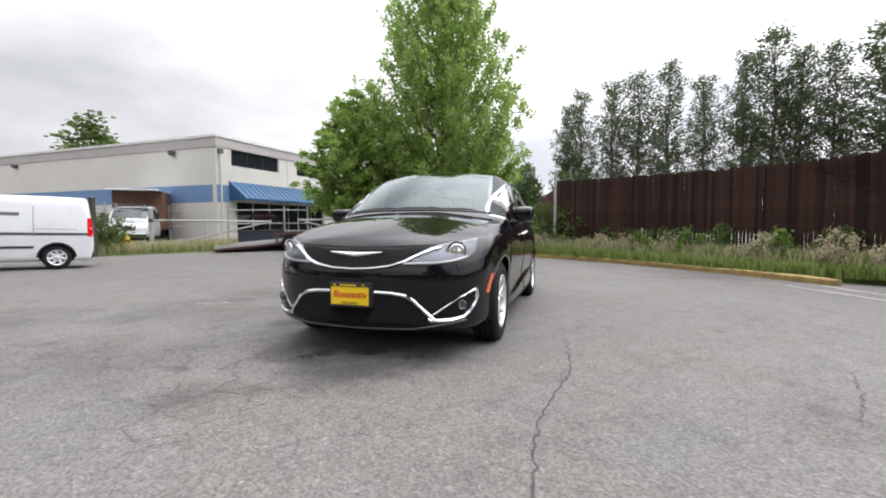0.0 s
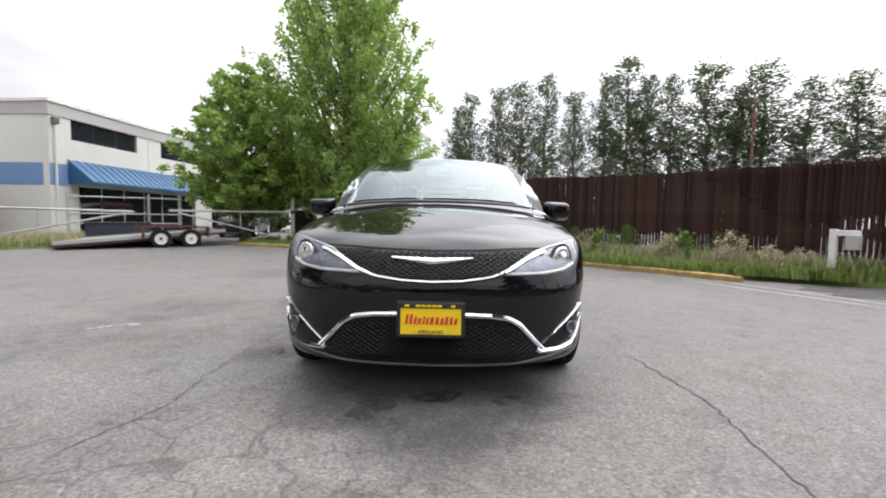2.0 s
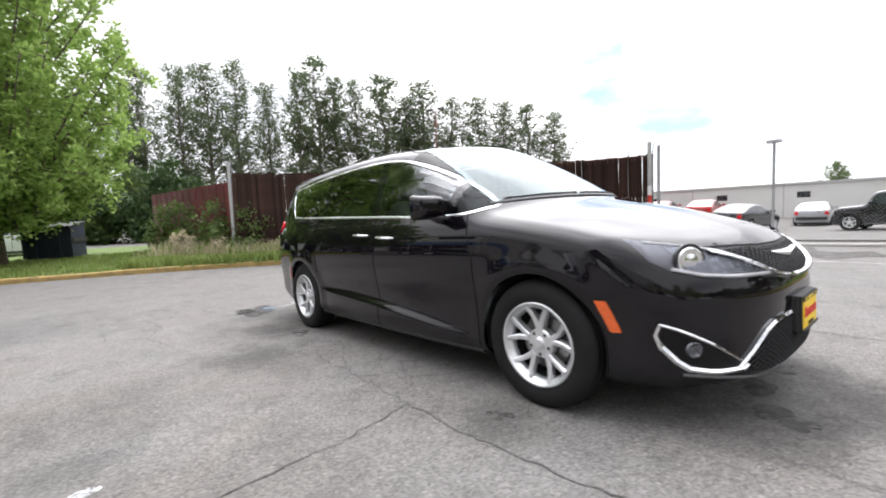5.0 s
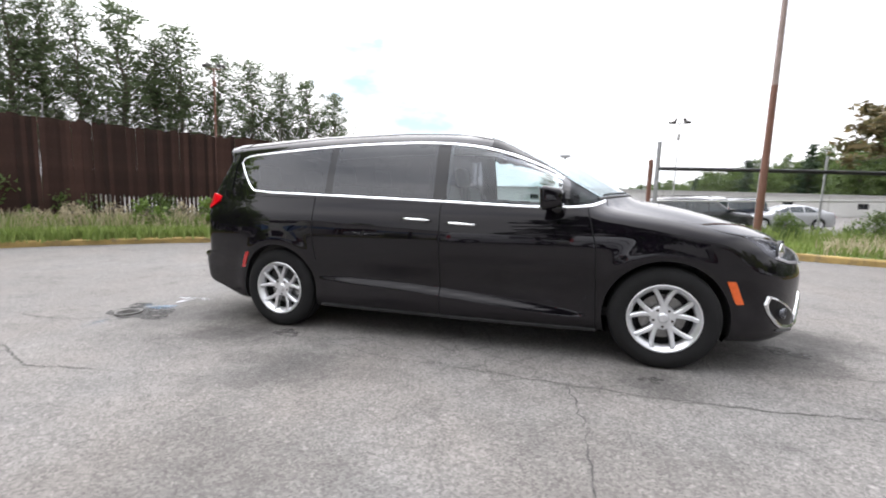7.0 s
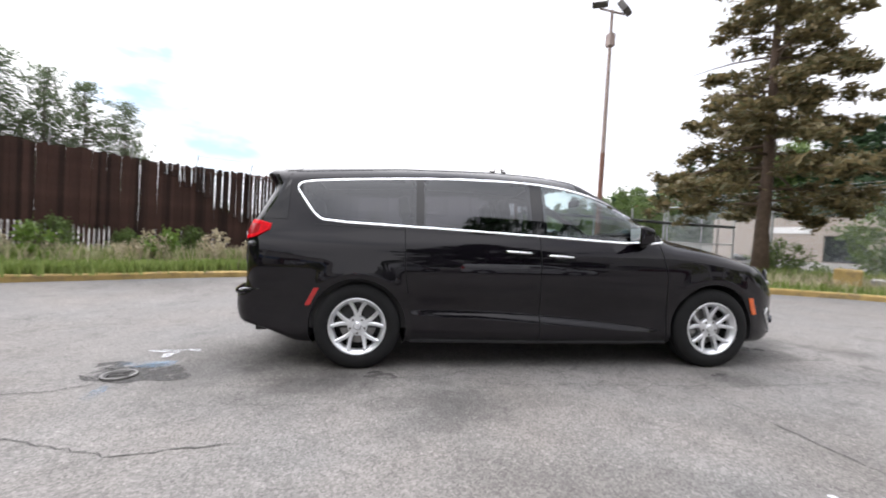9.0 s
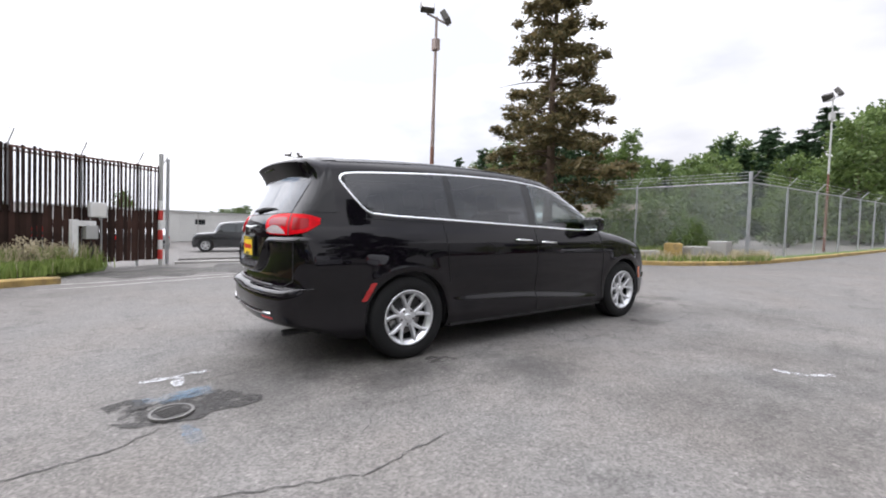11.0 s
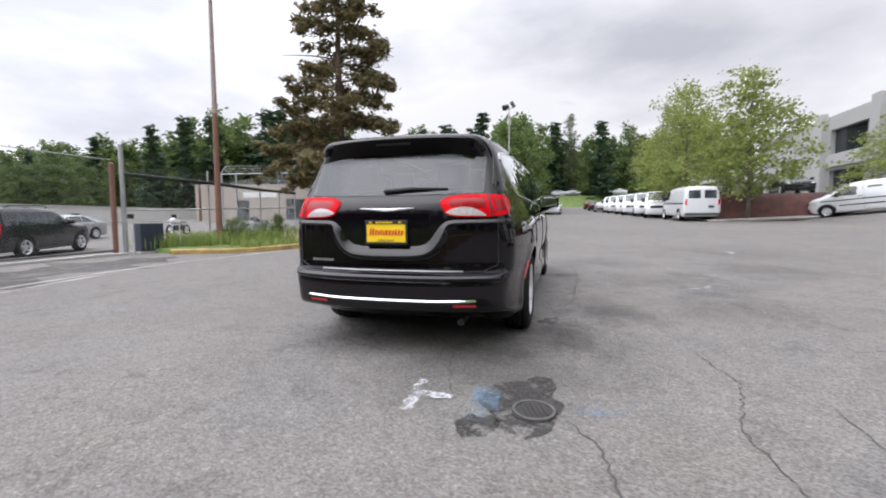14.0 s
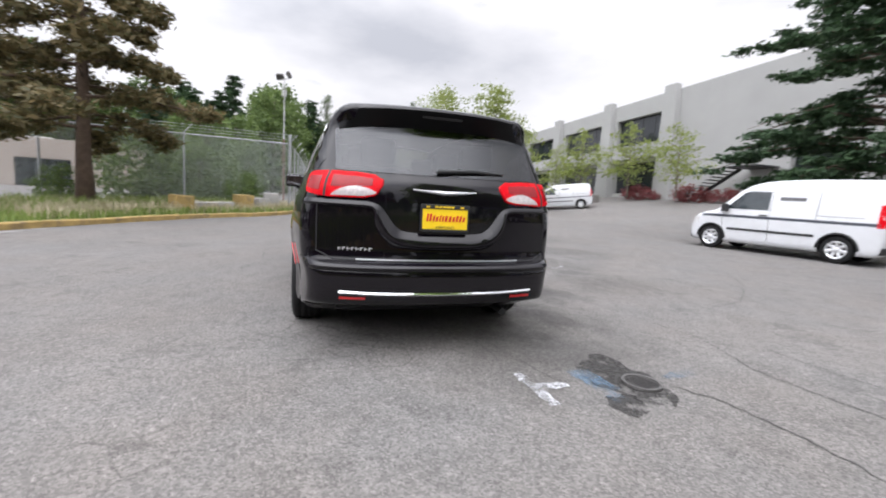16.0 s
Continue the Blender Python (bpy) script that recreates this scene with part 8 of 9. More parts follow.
TREE_MESH = {
    "maple_tall": tree_meshes(11, 17.0, [(2.1, 2.7), (3.5, 3.7), (6.0, 4.2), (9.0, 3.7), (11.5, 2.8), (14.5, 1.6), (17.0, 0.35)], 230, 100000, 0.115, bark, leaf_maple, 0.24, 1.35, 0.30, 1.35, sag=-0.10, taper=0.30),
    "maple_round": tree_meshes(12, 8.6, [(1.6, 1.8), (2.8, 2.8), (4.6, 2.9), (6.5, 2.2), (8.0, 1.0), (8.6, 0.3)], 100, 48000, 0.115, bark, leaf_maple, 0.17, 0.8, 0.34, 0.8, taper=0.45),
    "poplar_a": tree_meshes(13, 15.0, [(2.4, 1.3), (5.0, 1.7), (8.0, 1.5), (11.5, 1.05), (14.0, 0.5), (15.0, 0.12)], 110, 11000, 0.125, bark, leaf_poplar, 0.15, 1.05, 0.40, 1.3, bare=0.10, taper=0.30),
    "poplar_b": tree_meshes(14, 15.0, [(3.2, 1.1), (6.0, 1.5), (9.5, 1.35), (12.5, 0.95), (14.2, 0.45), (15.0, 0.12)], 100, 9500, 0.125, bark, leaf_poplar, 0.15, 1.1, 0.40, 1.3, bare=0.16, taper=0.30),
    "poplar_c": tree_meshes(15, 15.0, [(2.2, 1.1), (5.0, 1.7), (7.0, 1.2), (9.5, 1.5), (12.5, 1.0), (14.0, 0.6), (15.0, 0.15)], 110, 11000, 0.125, bark, leaf_poplar, 0.16, 1.0, 0.42, 1.3, bare=0.08, taper=0.30),
    "wood_a": tree_meshes(16, 12.0, [(0.8, 2.0), (3.0, 3.2), (6.5, 3.2), (9.5, 2.2), (12.0, 0.5)], 40, 5200, 0.34, bark, leaf_wood, 0.2, 0.6, 0.8, 0.8),
    "wood_b": tree_meshes(17, 13.0, [(1.0, 1.6), (4.0, 2.4), (8.0, 2.2), (11.0, 1.4), (13.0, 0.3)], 40, 4600, 0.32, bark, leaf_wood, 0.2, 0.8, 0.7, 0.9),
    "fir": tree_meshes(18, 14.0, [(0.8, 2.6), (4.0, 2.2), (8.0, 1.4), (12.0, 0.5), (14.0, 0.05)], 70, 5200, 0.30, pine_bark, needle_fir, 0.2, 0.0, 0.4, 0.45, style="fir", sag=-0.06),
    "bush": tree_meshes(19, 2.6, [(0.15, 0.9), (0.9, 1.4), (1.8, 1.2), (2.6, 0.3)], 26, 4200, 0.11, bark, leaf_wood, 0.05, 0.8, 0.35, 0.8),
    "bush_dark": tree_meshes(20, 5.0, [(0.3, 1.6), (1.8, 2.3), (3.4, 2.0), (5.0, 0.5)], 34, 5200, 0.24, bark, leaf_dark, 0.1, 0.7, 0.6, 0.8),
    "pine": tree_meshes(21, 13.0, [(1.8, 2.6), (2.3, 3.4), (3.4, 3.1), (4.2, 2.1), (5.0, 2.5), (6.2, 2.3), (7.0, 1.4), (8.0, 1.8), (9.0, 1.5), (9.7, 0.8), (10.6, 1.3), (11.8, 0.9), (13.0, 0.3)], 88, 36000, 0.10, pine_bark, needle_pine, 0.2, -0.12, 0.30, 0.62, style="pine", sag=0.04, bare=0.12, taper=0.25),
    "cedar": tree_meshes(22, 13.5, [(0.6, 4.2), (3.0, 4.7), (6.0, 4.0), (9.0, 2.5), (13.5, 0.2)], 120, 95000, 0.095, pine_bark, needle_fir, 0.26, 0.0, 0.36, 0.32, style="fir", sag=0.14, bare=0.08, taper=0.3),
    "street": tree_meshes(23, 8.4, [(1.9, 1.5), (3.2, 2.7), (5.0, 2.8), (6.8, 1.8), (8.4, 0.5)], 48, 8000, 0.15, bark, leaf_spring, 0.10, 0.5, 0.62, 0.42),
    "street_thin": tree_meshes(24, 9.0, [(1.8, 1.6), (3.5, 2.9), (5.6, 2.7), (7.5, 1.7), (9.0, 0.4)], 52, 6000, 0.15, bark, leaf_spring, 0.10, 0.8, 0.55, 0.8, bare=0.22),
    "sapling": tree_meshes(25, 5.0, [(1.4, 1.0), (2.4, 1.7), (3.8, 1.4), (5.0, 0.4)], 26, 1500, 0.15, bark, leaf_spring, 0.06, 0.6, 0.45, 0.5),
    "weed": tree_meshes(27, 1.0, [(0.15, 0.20), (0.5, 0.36), (0.85, 0.26), (1.0, 0.10)], 18, 1000, 0.06, bark, leaf_straw, 0.012, 1.2, 0.13, 1.0),
    "dock": tree_meshes(28, 0.9, [(0.08, 0.30), (0.4, 0.45), (0.9, 0.12)], 16, 700, 0.10, bark, leaf_bright, 0.014, 0.9, 0.16, 0.9),
    "heather": tree_meshes(26, 0.9, [(0.1, 0.5), (0.5, 0.75), (0.9, 0.3)], 14, 1500, 0.08, bark, leaf_heather, 0.03, 0.5, 0.25, 0.8),
}

tree("maple_tall", "tall conical green maple beside the drive", -15.8, -4.7)
tree("maple_round", "rounded green maple by the swing gate", -15.0, -9.2, None, 0.92, 40, wide=1.12)
rowg = "poplars behind the brown fence"
POPLARS = [(-40.4, 0.9, 12.5), (-41.1, 2.2, 14.2), (-42.7, 5.3, 15.3), (-44, 8, 16.4), (-45.6, 11.1, 17.5), (-47, 14.8, 16.2), (-48.4, 18.8, 18.8), (-49.4, 21.8, 21.3), (-48.8, 23.9, 18.8), (-47.9, 26.5, 18.8), (-46.7, 30, 19.7), (-45.5, 32.7, 16.8), (-44, 34.6, 19), (-41.6, 37.7, 16.3), (-39.3, 40.6, 16.5), (-37, 43, 16), (-34.8, 45.2, 15.2), (-32.2, 47.8, 14)]
prng = random.Random(4)
for i, (x, y, h) in enumerate(POPLARS):
    tree(("poplar_a", "poplar_b", "poplar_c")[i % 3], "tall narrow poplar with an open grey-green crown", x, y, None, h / 15.0, prng.uniform(0, 360), rowg, wide=prng.uniform(1.2, 1.42) + (0.55 if y > 29 else 0.0))
for i in range(16):
    t = i / 15
    x, y = (-38 + -9 * math.sin(math.pi * min(t * 1.35, 1)) + prng.uniform(-1.5, 1.5) + 10 * max(t - 0.7, 0) / 0.3, -6 + 58 * t)
    tree("bush_dark", "dark evergreen thicket below the poplars", x + 5.5, y, None, prng.uniform(0.42, 0.66), prng.uniform(0, 360), "thicket below the poplars", "shrub")
for x, y, k in ((-31.2, 4.4, 0.75), (-31.8, 1.8, 0.95), (-33.5, 3.0, 0.9), (-34.0, 9.5, 0.7)):
    tree("bush_dark", "tall dark evergreen clump behind the red fence", x, y, None, k, prng.uniform(0, 360), "thicket below the poplars", "shrub")
woodg = "mixed wood beyond the lot"


def skyline(az_deg):
    """How high the wood stands over the eye, in degrees, by its bearing."""
    return float(np.interp(az_deg, [48, 52, 60, 66, 70, 75, 80, 85, 91, 95], [10.5, 9.0, 7.6, 6.2, 5.4, 4.2, 2.9, 2.2, 1.5, 0.0]))


for i in range(110):
    t = i / 109
    az = radians(-12 + 112 * t)
    d = prng.uniform(58, 76) + (8 if i % 3 == 0 else 0)
    if az > radians(52):
        d += 14
    x, y = d * math.cos(az), d * math.sin(az)
    if -14 < y < 4:
        continue
    high = d * math.tan(radians(skyline(math.degrees(az)))) + 0.3
    if az > radians(50) and high < 2.4:
        continue
    k = ("wood_a", "wood_b", "fir", "wood_a", "wood_b")[i % 5]
    base = g(min(x, 160), y)
    tree(k, "dark fir in the mixed wood" if k == "fir" else "green broadleaf tree in the mixed wood", x, y, base, prng.uniform(0.82, 1.12) if az < radians(50) else high / 13.0 * prng.uniform(0.72, 1.0), prng.uniform(0, 360), woodg, wide=1.15)
for i in range(46):
    az = radians(46 + 62 * i / 45)
    d = prng.uniform(88, 112)
    high = d * math.tan(radians(skyline(math.degrees(az)))) - 0.5
    if high > 2.2:
        tree(("wood_a", "wood_b", "wood_a")[i % 3], "green broadleaf tree in the far wood", d * math.cos(az), d * math.sin(az), 1.5, high / 12.5 * prng.uniform(0.7, 1.0), prng.uniform(0, 360), "far wood behind the lot", wide=1.7 if high > 6 else 2.6)
tree("wood_a", "lone broad tree behind the storage building", -4.4, 56.0, 0.0, 0.38, 30)
for x, y, s in ((36.0, 42.5, 0.85), (38.6, 40.8, 0.88), (33.5, 44.5, 0.76), (43.5, 38.0, 0.74), (41.0, 41.5, 0.8)):
    tree("fir", "dark fir standing above the wood", x, y, None, s, prng.uniform(0, 360), woodg)
for x, y, s in ((42.9, 39.1, 0.66), (43.0, 35.7, 0.98), (47.0, 36.9, 1.03), (44.8, 33.1, 1.0), (49.0, 33.9, 1.0), (45.6, 38.6, 0.8), (51.9, 17.9, 0.82), (54.8, 14.8, 0.84), (57.4, 12.3, 0.88), (53.6, 16.6, 0.74), (56.4, 13.4, 0.78)):
    tree("fir", "dark fir standing above the wood", x, y, None, s, prng.uniform(0, 360), woodg, wide=1.25)
for i in range(16):
    tree(("wood_b", "poplar_b", "fir")[i % 3], "tall tree at the head of the drive", 96 + prng.uniform(-4, 10), -34 + i * 3.2, None, prng.uniform(1.0, 1.35), prng.uniform(0, 360), "trees at the head of the drive")
for i in range(18):
    tree(("fir", "wood_b", "wood_a")[i % 3], "dense tree in the wood above the drive", 108 + prng.uniform(-2, 9), -38 + i * 3.1, None, prng.uniform(1.05, 1.3), prng.uniform(0, 360), "wood above the drive", wide=1.5)
for x, y, s in ((41.5, 4.6, 0.78), (45.5, 5.0, 0.92), (50.0, 5.2, 1.0), (55.0, 5.6, 1.05), (61.0, 6.0, 1.05), (30.0, 5.5, 0.36), (22.0, 6.5, 0.40), (17.5, 5.6, 0.34), (26.0, 8.5, 0.5), (35, 7, 0.55)):
    tree("wood_a", "broadleaf tree beside the wire fence", x, y, None, s, prng.uniform(0, 360), "trees by the wire fence")
tree("wood_b", "tree behind the workshop roof", -27.6, -46.2, None, 0.88, 10, wide=2.0)
for x, y, s in ((-29, -7.5, 0.7), (-27, -13, 0.9), (-34, -2.0, 0.9), (-22.0, 2.6, 0.5)):
    tree("bush_dark", "leafy shrubs behind the lawn", x, y, None, s, prng.uniform(0, 360), "shrubs behind the lawn", "shrub")
for x, y, s in ((-42, -4, 0.6), (-38, 1.0, 0.5), (-46, -10, 0.7), (-50, -17, 0.7), (-33, -1.5, 0.34)):
    tree("wood_a", "green tree behind the lawn", x, y, None, s, prng.uniform(0, 360), "trees behind the lawn")
tree("pine", "tall brown-green pine with open tiers on the grass island", 9.1, 6.85, None, 1.0, 0)
tree("cedar", "large dark drooping cedar behind the white van", 2.6, -15.6, None, 1.0, 20, wide=1.1)
tree("street", "young bright green street tree before the bark bank", 23.2, -11.3, None, 1.0, 0)
tree("street_thin", "street tree with sparse new leaves", 28.5, -9.3, 1.0, 1.0, 60)
tree("street_thin", "street tree with sparse new leaves", 33.0, -10.2, 1.4, 1.05, 160)
tree("street", "street tree in new leaf along the drive", 40.5, -10.0, 1.6, 0.9, 100)
for x, y, s in ((24.5, -23.8, 1.0), (30.0, -23.0, 1.05), (36.0, -24.0, 0.95), (18.5, -22.8, 0.8)):
    tree("sapling", "young tree in leaf before the office wall", x, y, 2.3, s * 1.15, prng.uniform(0, 360), "young trees by the office")
for x in (16.5, 18.2, 19.8, 23.6, 25.2):
    tree("heather", "low reddish shrub along the office wall", x, -25.2, g(x, -25.2), prng.uniform(0.9, 1.5), prng.uniform(0, 360), "shrubs by the office wall", "shrub")
for x, y, s in ((-7.4, -16.6, 0.62), (-7.9, -17.3, 0.5)):
    tree("bush", "leafy bush growing through the wire fence", x, y, None, s, prng.uniform(0, 360), "bushes at the wire fence", "shrub")
for x, y, s in ((-11.9, 1.3, 0.75), (-10.9, 3.1, 0.45), (-8.6, 5.6, 0.4), (-6.6, 7.4, 0.38), (-13.6, 1.2, 0.6), (-7.6, 6.4, 0.33), (-9.6, 4.3, 0.36), (-15.2, 0.0, 0.7), (-12.7, 0.9, 0.5)):
    tree("bush", "bramble bush against the fence", x, y, g(x, y) + 0.1, s, prng.uniform(0, 360), "brambles at the fence", "shrub")
FENCE_FOOT = along(rounded_line([(-14.6, 0.1), (-11.6, 0.5), (-10.5, 2.6), (-9.2, 4.6), (-7.1, 6.6), (-5.2, 8.1)], 1), 0.42)
for i, p in enumerate(FENCE_FOOT):
    x, y = p[0] + prng.uniform(-0.1, 0.7), p[1] + prng.uniform(-0.8, 0.05)
    if i % 5 == 2:
        tree("dock", "broad-leaved green weed below the fence", x, y, g(x, y) + 0.1, prng.uniform(0.5, 0.9), prng.uniform(0, 360), "weeds below the fence", "weed")
    else:
        tree("weed", "tall pale weed in seed below the fence", x, y, g(x, y) + 0.1, prng.uniform(0.4, 0.9), prng.uniform(0, 360), "weeds below the fence", "weed")
for x, y, s in ((12.6, 3.2, 0.55), (10.9, 8.2, 0.5), (13.6, 5.0, 0.9), (14.2, 7.0, 1.1), (5.6, 8.6, 0.32), (7.2, 8.3, 0.34)):
    tree("bush", "bush at the island fence", x, y, None, s, prng.uniform(0, 360), "bushes by the island fence", "shrub")


def grass(name, label, inner, outer, count, seed, h, material, t_range=(0.04, 1.0), lift=0.11, width=0.012, curl=0.35):
    """Single blades scattered between two lines."""
    rng = np.random.default_rng(seed)
    def even(line):
        q = np.array(along(rounded_line(line, 2), 0.2))
        return q[np.linspace(0, len(q) - 1, 60).astype(int)]
    a, b = even(inner), even(outer)
    s = rng.uniform(0, 58.99, count)
    i = s.astype(int)
    f = (s - i)[:, None]
    pa, pb = a[i] * (1 - f) + a[i + 1] * f, b[i] * (1 - f) + b[i + 1] * f
    t = (t_range[0] + (t_range[1] - t_range[0]) * rng.uniform(0, 1, count))[:, None]
    p = pa * (1 - t) + pb * t
    tuft = np.round(p / 0.35) * 0.35 + rng.normal(size=p.shape) * 0.10
    p = np.where(rng.uniform(size=(count, 1)) < 0.45, tuft, p)
    z = np.array([g(x, y) for x, y in p]) + lift
    hh = h * rng.uniform(0.35, 1.15, count)
    az = rng.uniform(0, 2 * np.pi, count)
    d = np.stack([np.cos(az), np.sin(az)], 1)
    n = np.stack([-d[:, 1], d[:, 0]], 1)
    w = width * rng.uniform(0.6, 1.4, count)[:, None]
    base = np.column_stack([p, z])
    mid = np.column_stack([p + d * (hh * curl * 0.25)[:, None], z + hh * 0.6])
    tip = np.column_stack([p + d * (hh * curl)[:, None], z + hh])
    nn = np.column_stack([n, np.zeros(count)])
    v = np.stack([base - nn * w, base + nn * w, mid + nn * w * 0.8, mid - nn * w * 0.8, tip + nn * w * 0.25, tip - nn * w * 0.25], 1).reshape(-1, 3)
    k = np.arange(count)[:, None] * 6
    q = np.concatenate([k + np.array([[0, 1, 2, 3]]), k + np.array([[3, 2, 4, 5]])])
    return put(new(name, mesh_np(name, v, q, material)), label, "grass", kind="stuff")


FENCE_FRONT = [(-15.4, 0.3), (-13.4, 0.5), (-11.5, 0.7), (-10.7, 2.8), (-9.4, 4.9), (-7.3, 7.0), (-5.1, 8.7), (-4.3, 9.3)]
K_FRONT = [(-10.6, -2.0), (-9.9, -0.2), (-9.2, 1.4), (-8.2, 3.0), (-6.9, 4.5), (-5.5, 5.75), (-4.3, 7.9)]
grass("grass", "green grass along the kerb below the fence", K_FRONT, FENCE_FRONT, 52000, 1, 0.25, leaf_grass)
grass("tall_grass", "tall green grass against the fence", K_FRONT, FENCE_FRONT, 12000, 2, 0.44, leaf_grass, (0.35, 1.0))
grass("dry_grass", "tall straw-coloured seed heads against the fence", K_FRONT, FENCE_FRONT, 5500, 3, 0.52, leaf_straw, (0.25, 1.0), 0.11, 0.009, 0.3)
grass("lawn_grass", "short lawn behind the kerb", [(-12.1, -8.0), (-11.3, -5.0), (-10.6, -2.2), (-9.9, -0.2)], [(-17.5, -8.5), (-18.0, -5.0), (-18.0, -1.0), (-16.5, 0.8)], 16000, 4, 0.12, leaf_grass)
grass("grass", "rough grass on the island", K3[1:7], V3_OUT[1:7], 13000, 5, 0.18, leaf_grass)
grass("dry_grass", "straw-coloured grass on the island", K3[2:7], V3_OUT[2:7], 7000, 6, 0.30, leaf_straw, (0.1, 1.0))
grass("tall_grass", "tall weeds under the pine", K3[:6], V3_OUT[:6], 5000, 9, 0.38, leaf_grass, (0.4, 1.0))
grass("weeds", "weeds along the wire fence", K2, V2_OUT, 9000, 7, 0.34, leaf_grass, (0.02, 0.9), 0.05)
grass("dry_grass", "dry grass along the wire fence", K2, V2_OUT, 6000, 8, 0.42, leaf_straw, (0.02, 0.9), 0.05)


# ---- terrace behind the vans ----
def terrace():
    root = thing("terrace", "raised parking terrace with a red bark bank", "terrace", kind="structure")
    top, xi, xo, y0, y1 = 2.42, 25.6, 60.0, -22.0, -9.9
    part("terrace_top", box(xi, xo, y0, y1, -0.5, top, 0.0), asphalt, root, "asphalt terrace deck")
    rng_ = random.Random(8)
    def bank(name, base, crest, n=26, rows=9):
        v = []
        for i in range(n):
            t = i / (n - 1)
            for j in range(rows):
                s = j / (rows - 1)
                x = (base[0][0] * (1 - t) + base[1][0] * t) * (1 - s) + (crest[0][0] * (1 - t) + crest[1][0] * t) * s
                y = (base[0][1] * (1 - t) + base[1][1] * t) * (1 - s) + (crest[0][1] * (1 - t) + crest[1][1] * t) * s
                zb = g(x, y) if j == 0 else g(base[0][0] * (1 - t) + base[1][0] * t, base[0][1] * (1 - t) + base[1][1] * t)
                z = zb - 0.03 + (top + 0.04 - zb) * math.sin(s * math.pi / 2) ** 0.9
                v.append((x + rng_.uniform(-0.05, 0.05), y + rng_.uniform(-0.05, 0.05), z + (rng_.uniform(-0.05, 0.05) if 0 < j < rows - 1 else 0)))
        f = [(i * rows + j, (i + 1) * rows + j, (i + 1) * rows + j + 1, i * rows + j + 1) for i in range(n - 1) for j in range(rows - 1)]
        part(name, (v, f), red_mulch, root, "bank covered in red bark", True)
    bank("bank", ((24.2, -15.2), (22.6, -9.3)), ((26.0, -16.0), (25.9, -10.0)))
    bank("bank", ((22.6, -9.3), (60.0, -8.6)), ((25.9, -10.0), (60.0, -10.0)), 60)
    bank("bank", ((26.5, -22.3), (24.2, -15.2)), ((26.6, -21.8), (26.0, -16.0)))
    part("edge_kerb", tube([(24.1, -15.4, g(24.1, -15.4) + 0.03), (22.5, -9.2, g(22.5) + 0.03), (30.0, -8.75, g(30.0) + 0.03)], 0.11, 6), concrete, root, "low concrete edge")


terrace()


# ---- cracks, patches and painted marks in the asphalt ----
def ribbon(name, line, width, material, label, seed, jit=0.03, lift=0.004, cat="crack", step=0.09):
    """A thin ragged strip lying on the ground."""
    r = random.Random(seed)
    pts = along(line, step)
    v, f = [], []
    for i, p in enumerate(pts):
        a, b = pts[max(i - 1, 0)], pts[min(i + 1, len(pts) - 1)]
        d = (b - a) / (np.linalg.norm(b - a) + 1e-9)
        n = np.array([-d[1], d[0]])
        end = 0.9 if cat == "marking" else min(1.0, 0.25 + 0.25 * min(i, len(pts) - 1 - i))
        o, w = r.uniform(-jit, jit), width * (r.uniform(0.45, 1.2) if cat == "marking" else r.uniform(0.35, 1.3)) * end / 2
        for s in (-1, 1):
            q = p + n * (o + s * w)
            v.append((q[0], q[1], g(q[0], q[1]) + lift))
    for i in range(len(pts) - 1):
        f.append((2 * i, 2 * i + 1, 2 * i + 3, 2 * i + 2))
    return put(part(name, (v, f), material), label, cat, kind="structure")


CRACKS = (
    (0.020, ((1.35, 1.5), (2.28, 1.56), (3.06, 1.41), (3.5, 1.41), (3.82, 1.43), (4.6, 1.3))),
    (0.014, ((-1.0, -1.15), (-0.34, -1.37), (0.06, -1.37), (0.95, -1.42), (1.5, -1.44), (2.06, -1.41), (2.5, -1.35), (3.05, -1.49))),
    (0.018, ((0.96, -1.41), (1.03, -1.74), (1.08, -1.95), (1.1, -2.33), (1.16, -2.8))),
    (0.014, ((-1.27, -1.21), (-0.5, -1.06), (0.06, -1.35))),
    (0.020, ((-2.38, -0.43), (-2.9, -0.55), (-3.19, -0.64))),
    (0.012, ((-2.3, -0.36), (-2.75, -0.38), (-3.0, -0.44))),
    (0.018, ((-3.3, -1.27), (-3.46, -1.41), (-3.92, -1.5), (-4.24, -1.46), (-4.8, -1.62))),
    (0.012, ((-1.52, -1.68), (-2.22, -1.7), (-2.45, -1.97))),
    (0.014, ((-2.74, -2.65), (-3.41, -2.66), (-3.58, -2.72), (-4.2, -2.6))),
    (0.012, ((-1.53, 2.58), (-1.51, 1.89), (-1.39, 1.01))),
    (0.022, ((2.56, -6.9), (0.49, -6.15), (-0.79, -5.06), (-1.5, -4.07), (-1.75, -3.28))),
    (0.012, ((1.68, 3.4), (2.25, 3.19), (2.8, 2.9))),
    (0.014, ((-2.3, 0.2), (-2.5, 0.45), (-2.55, 0.75))),
    (0.016, ((-4.0, -2.2), (-3.2, -2.1), (-2.6, -2.3), (-2.0, -2.2))),
)
for i, (w, ln) in enumerate(CRACKS):
    ribbon("crack", ln, w * 0.52, crack_tar, "dark crack in the asphalt", 30 + i, 0.016, 0.004, step=0.045)

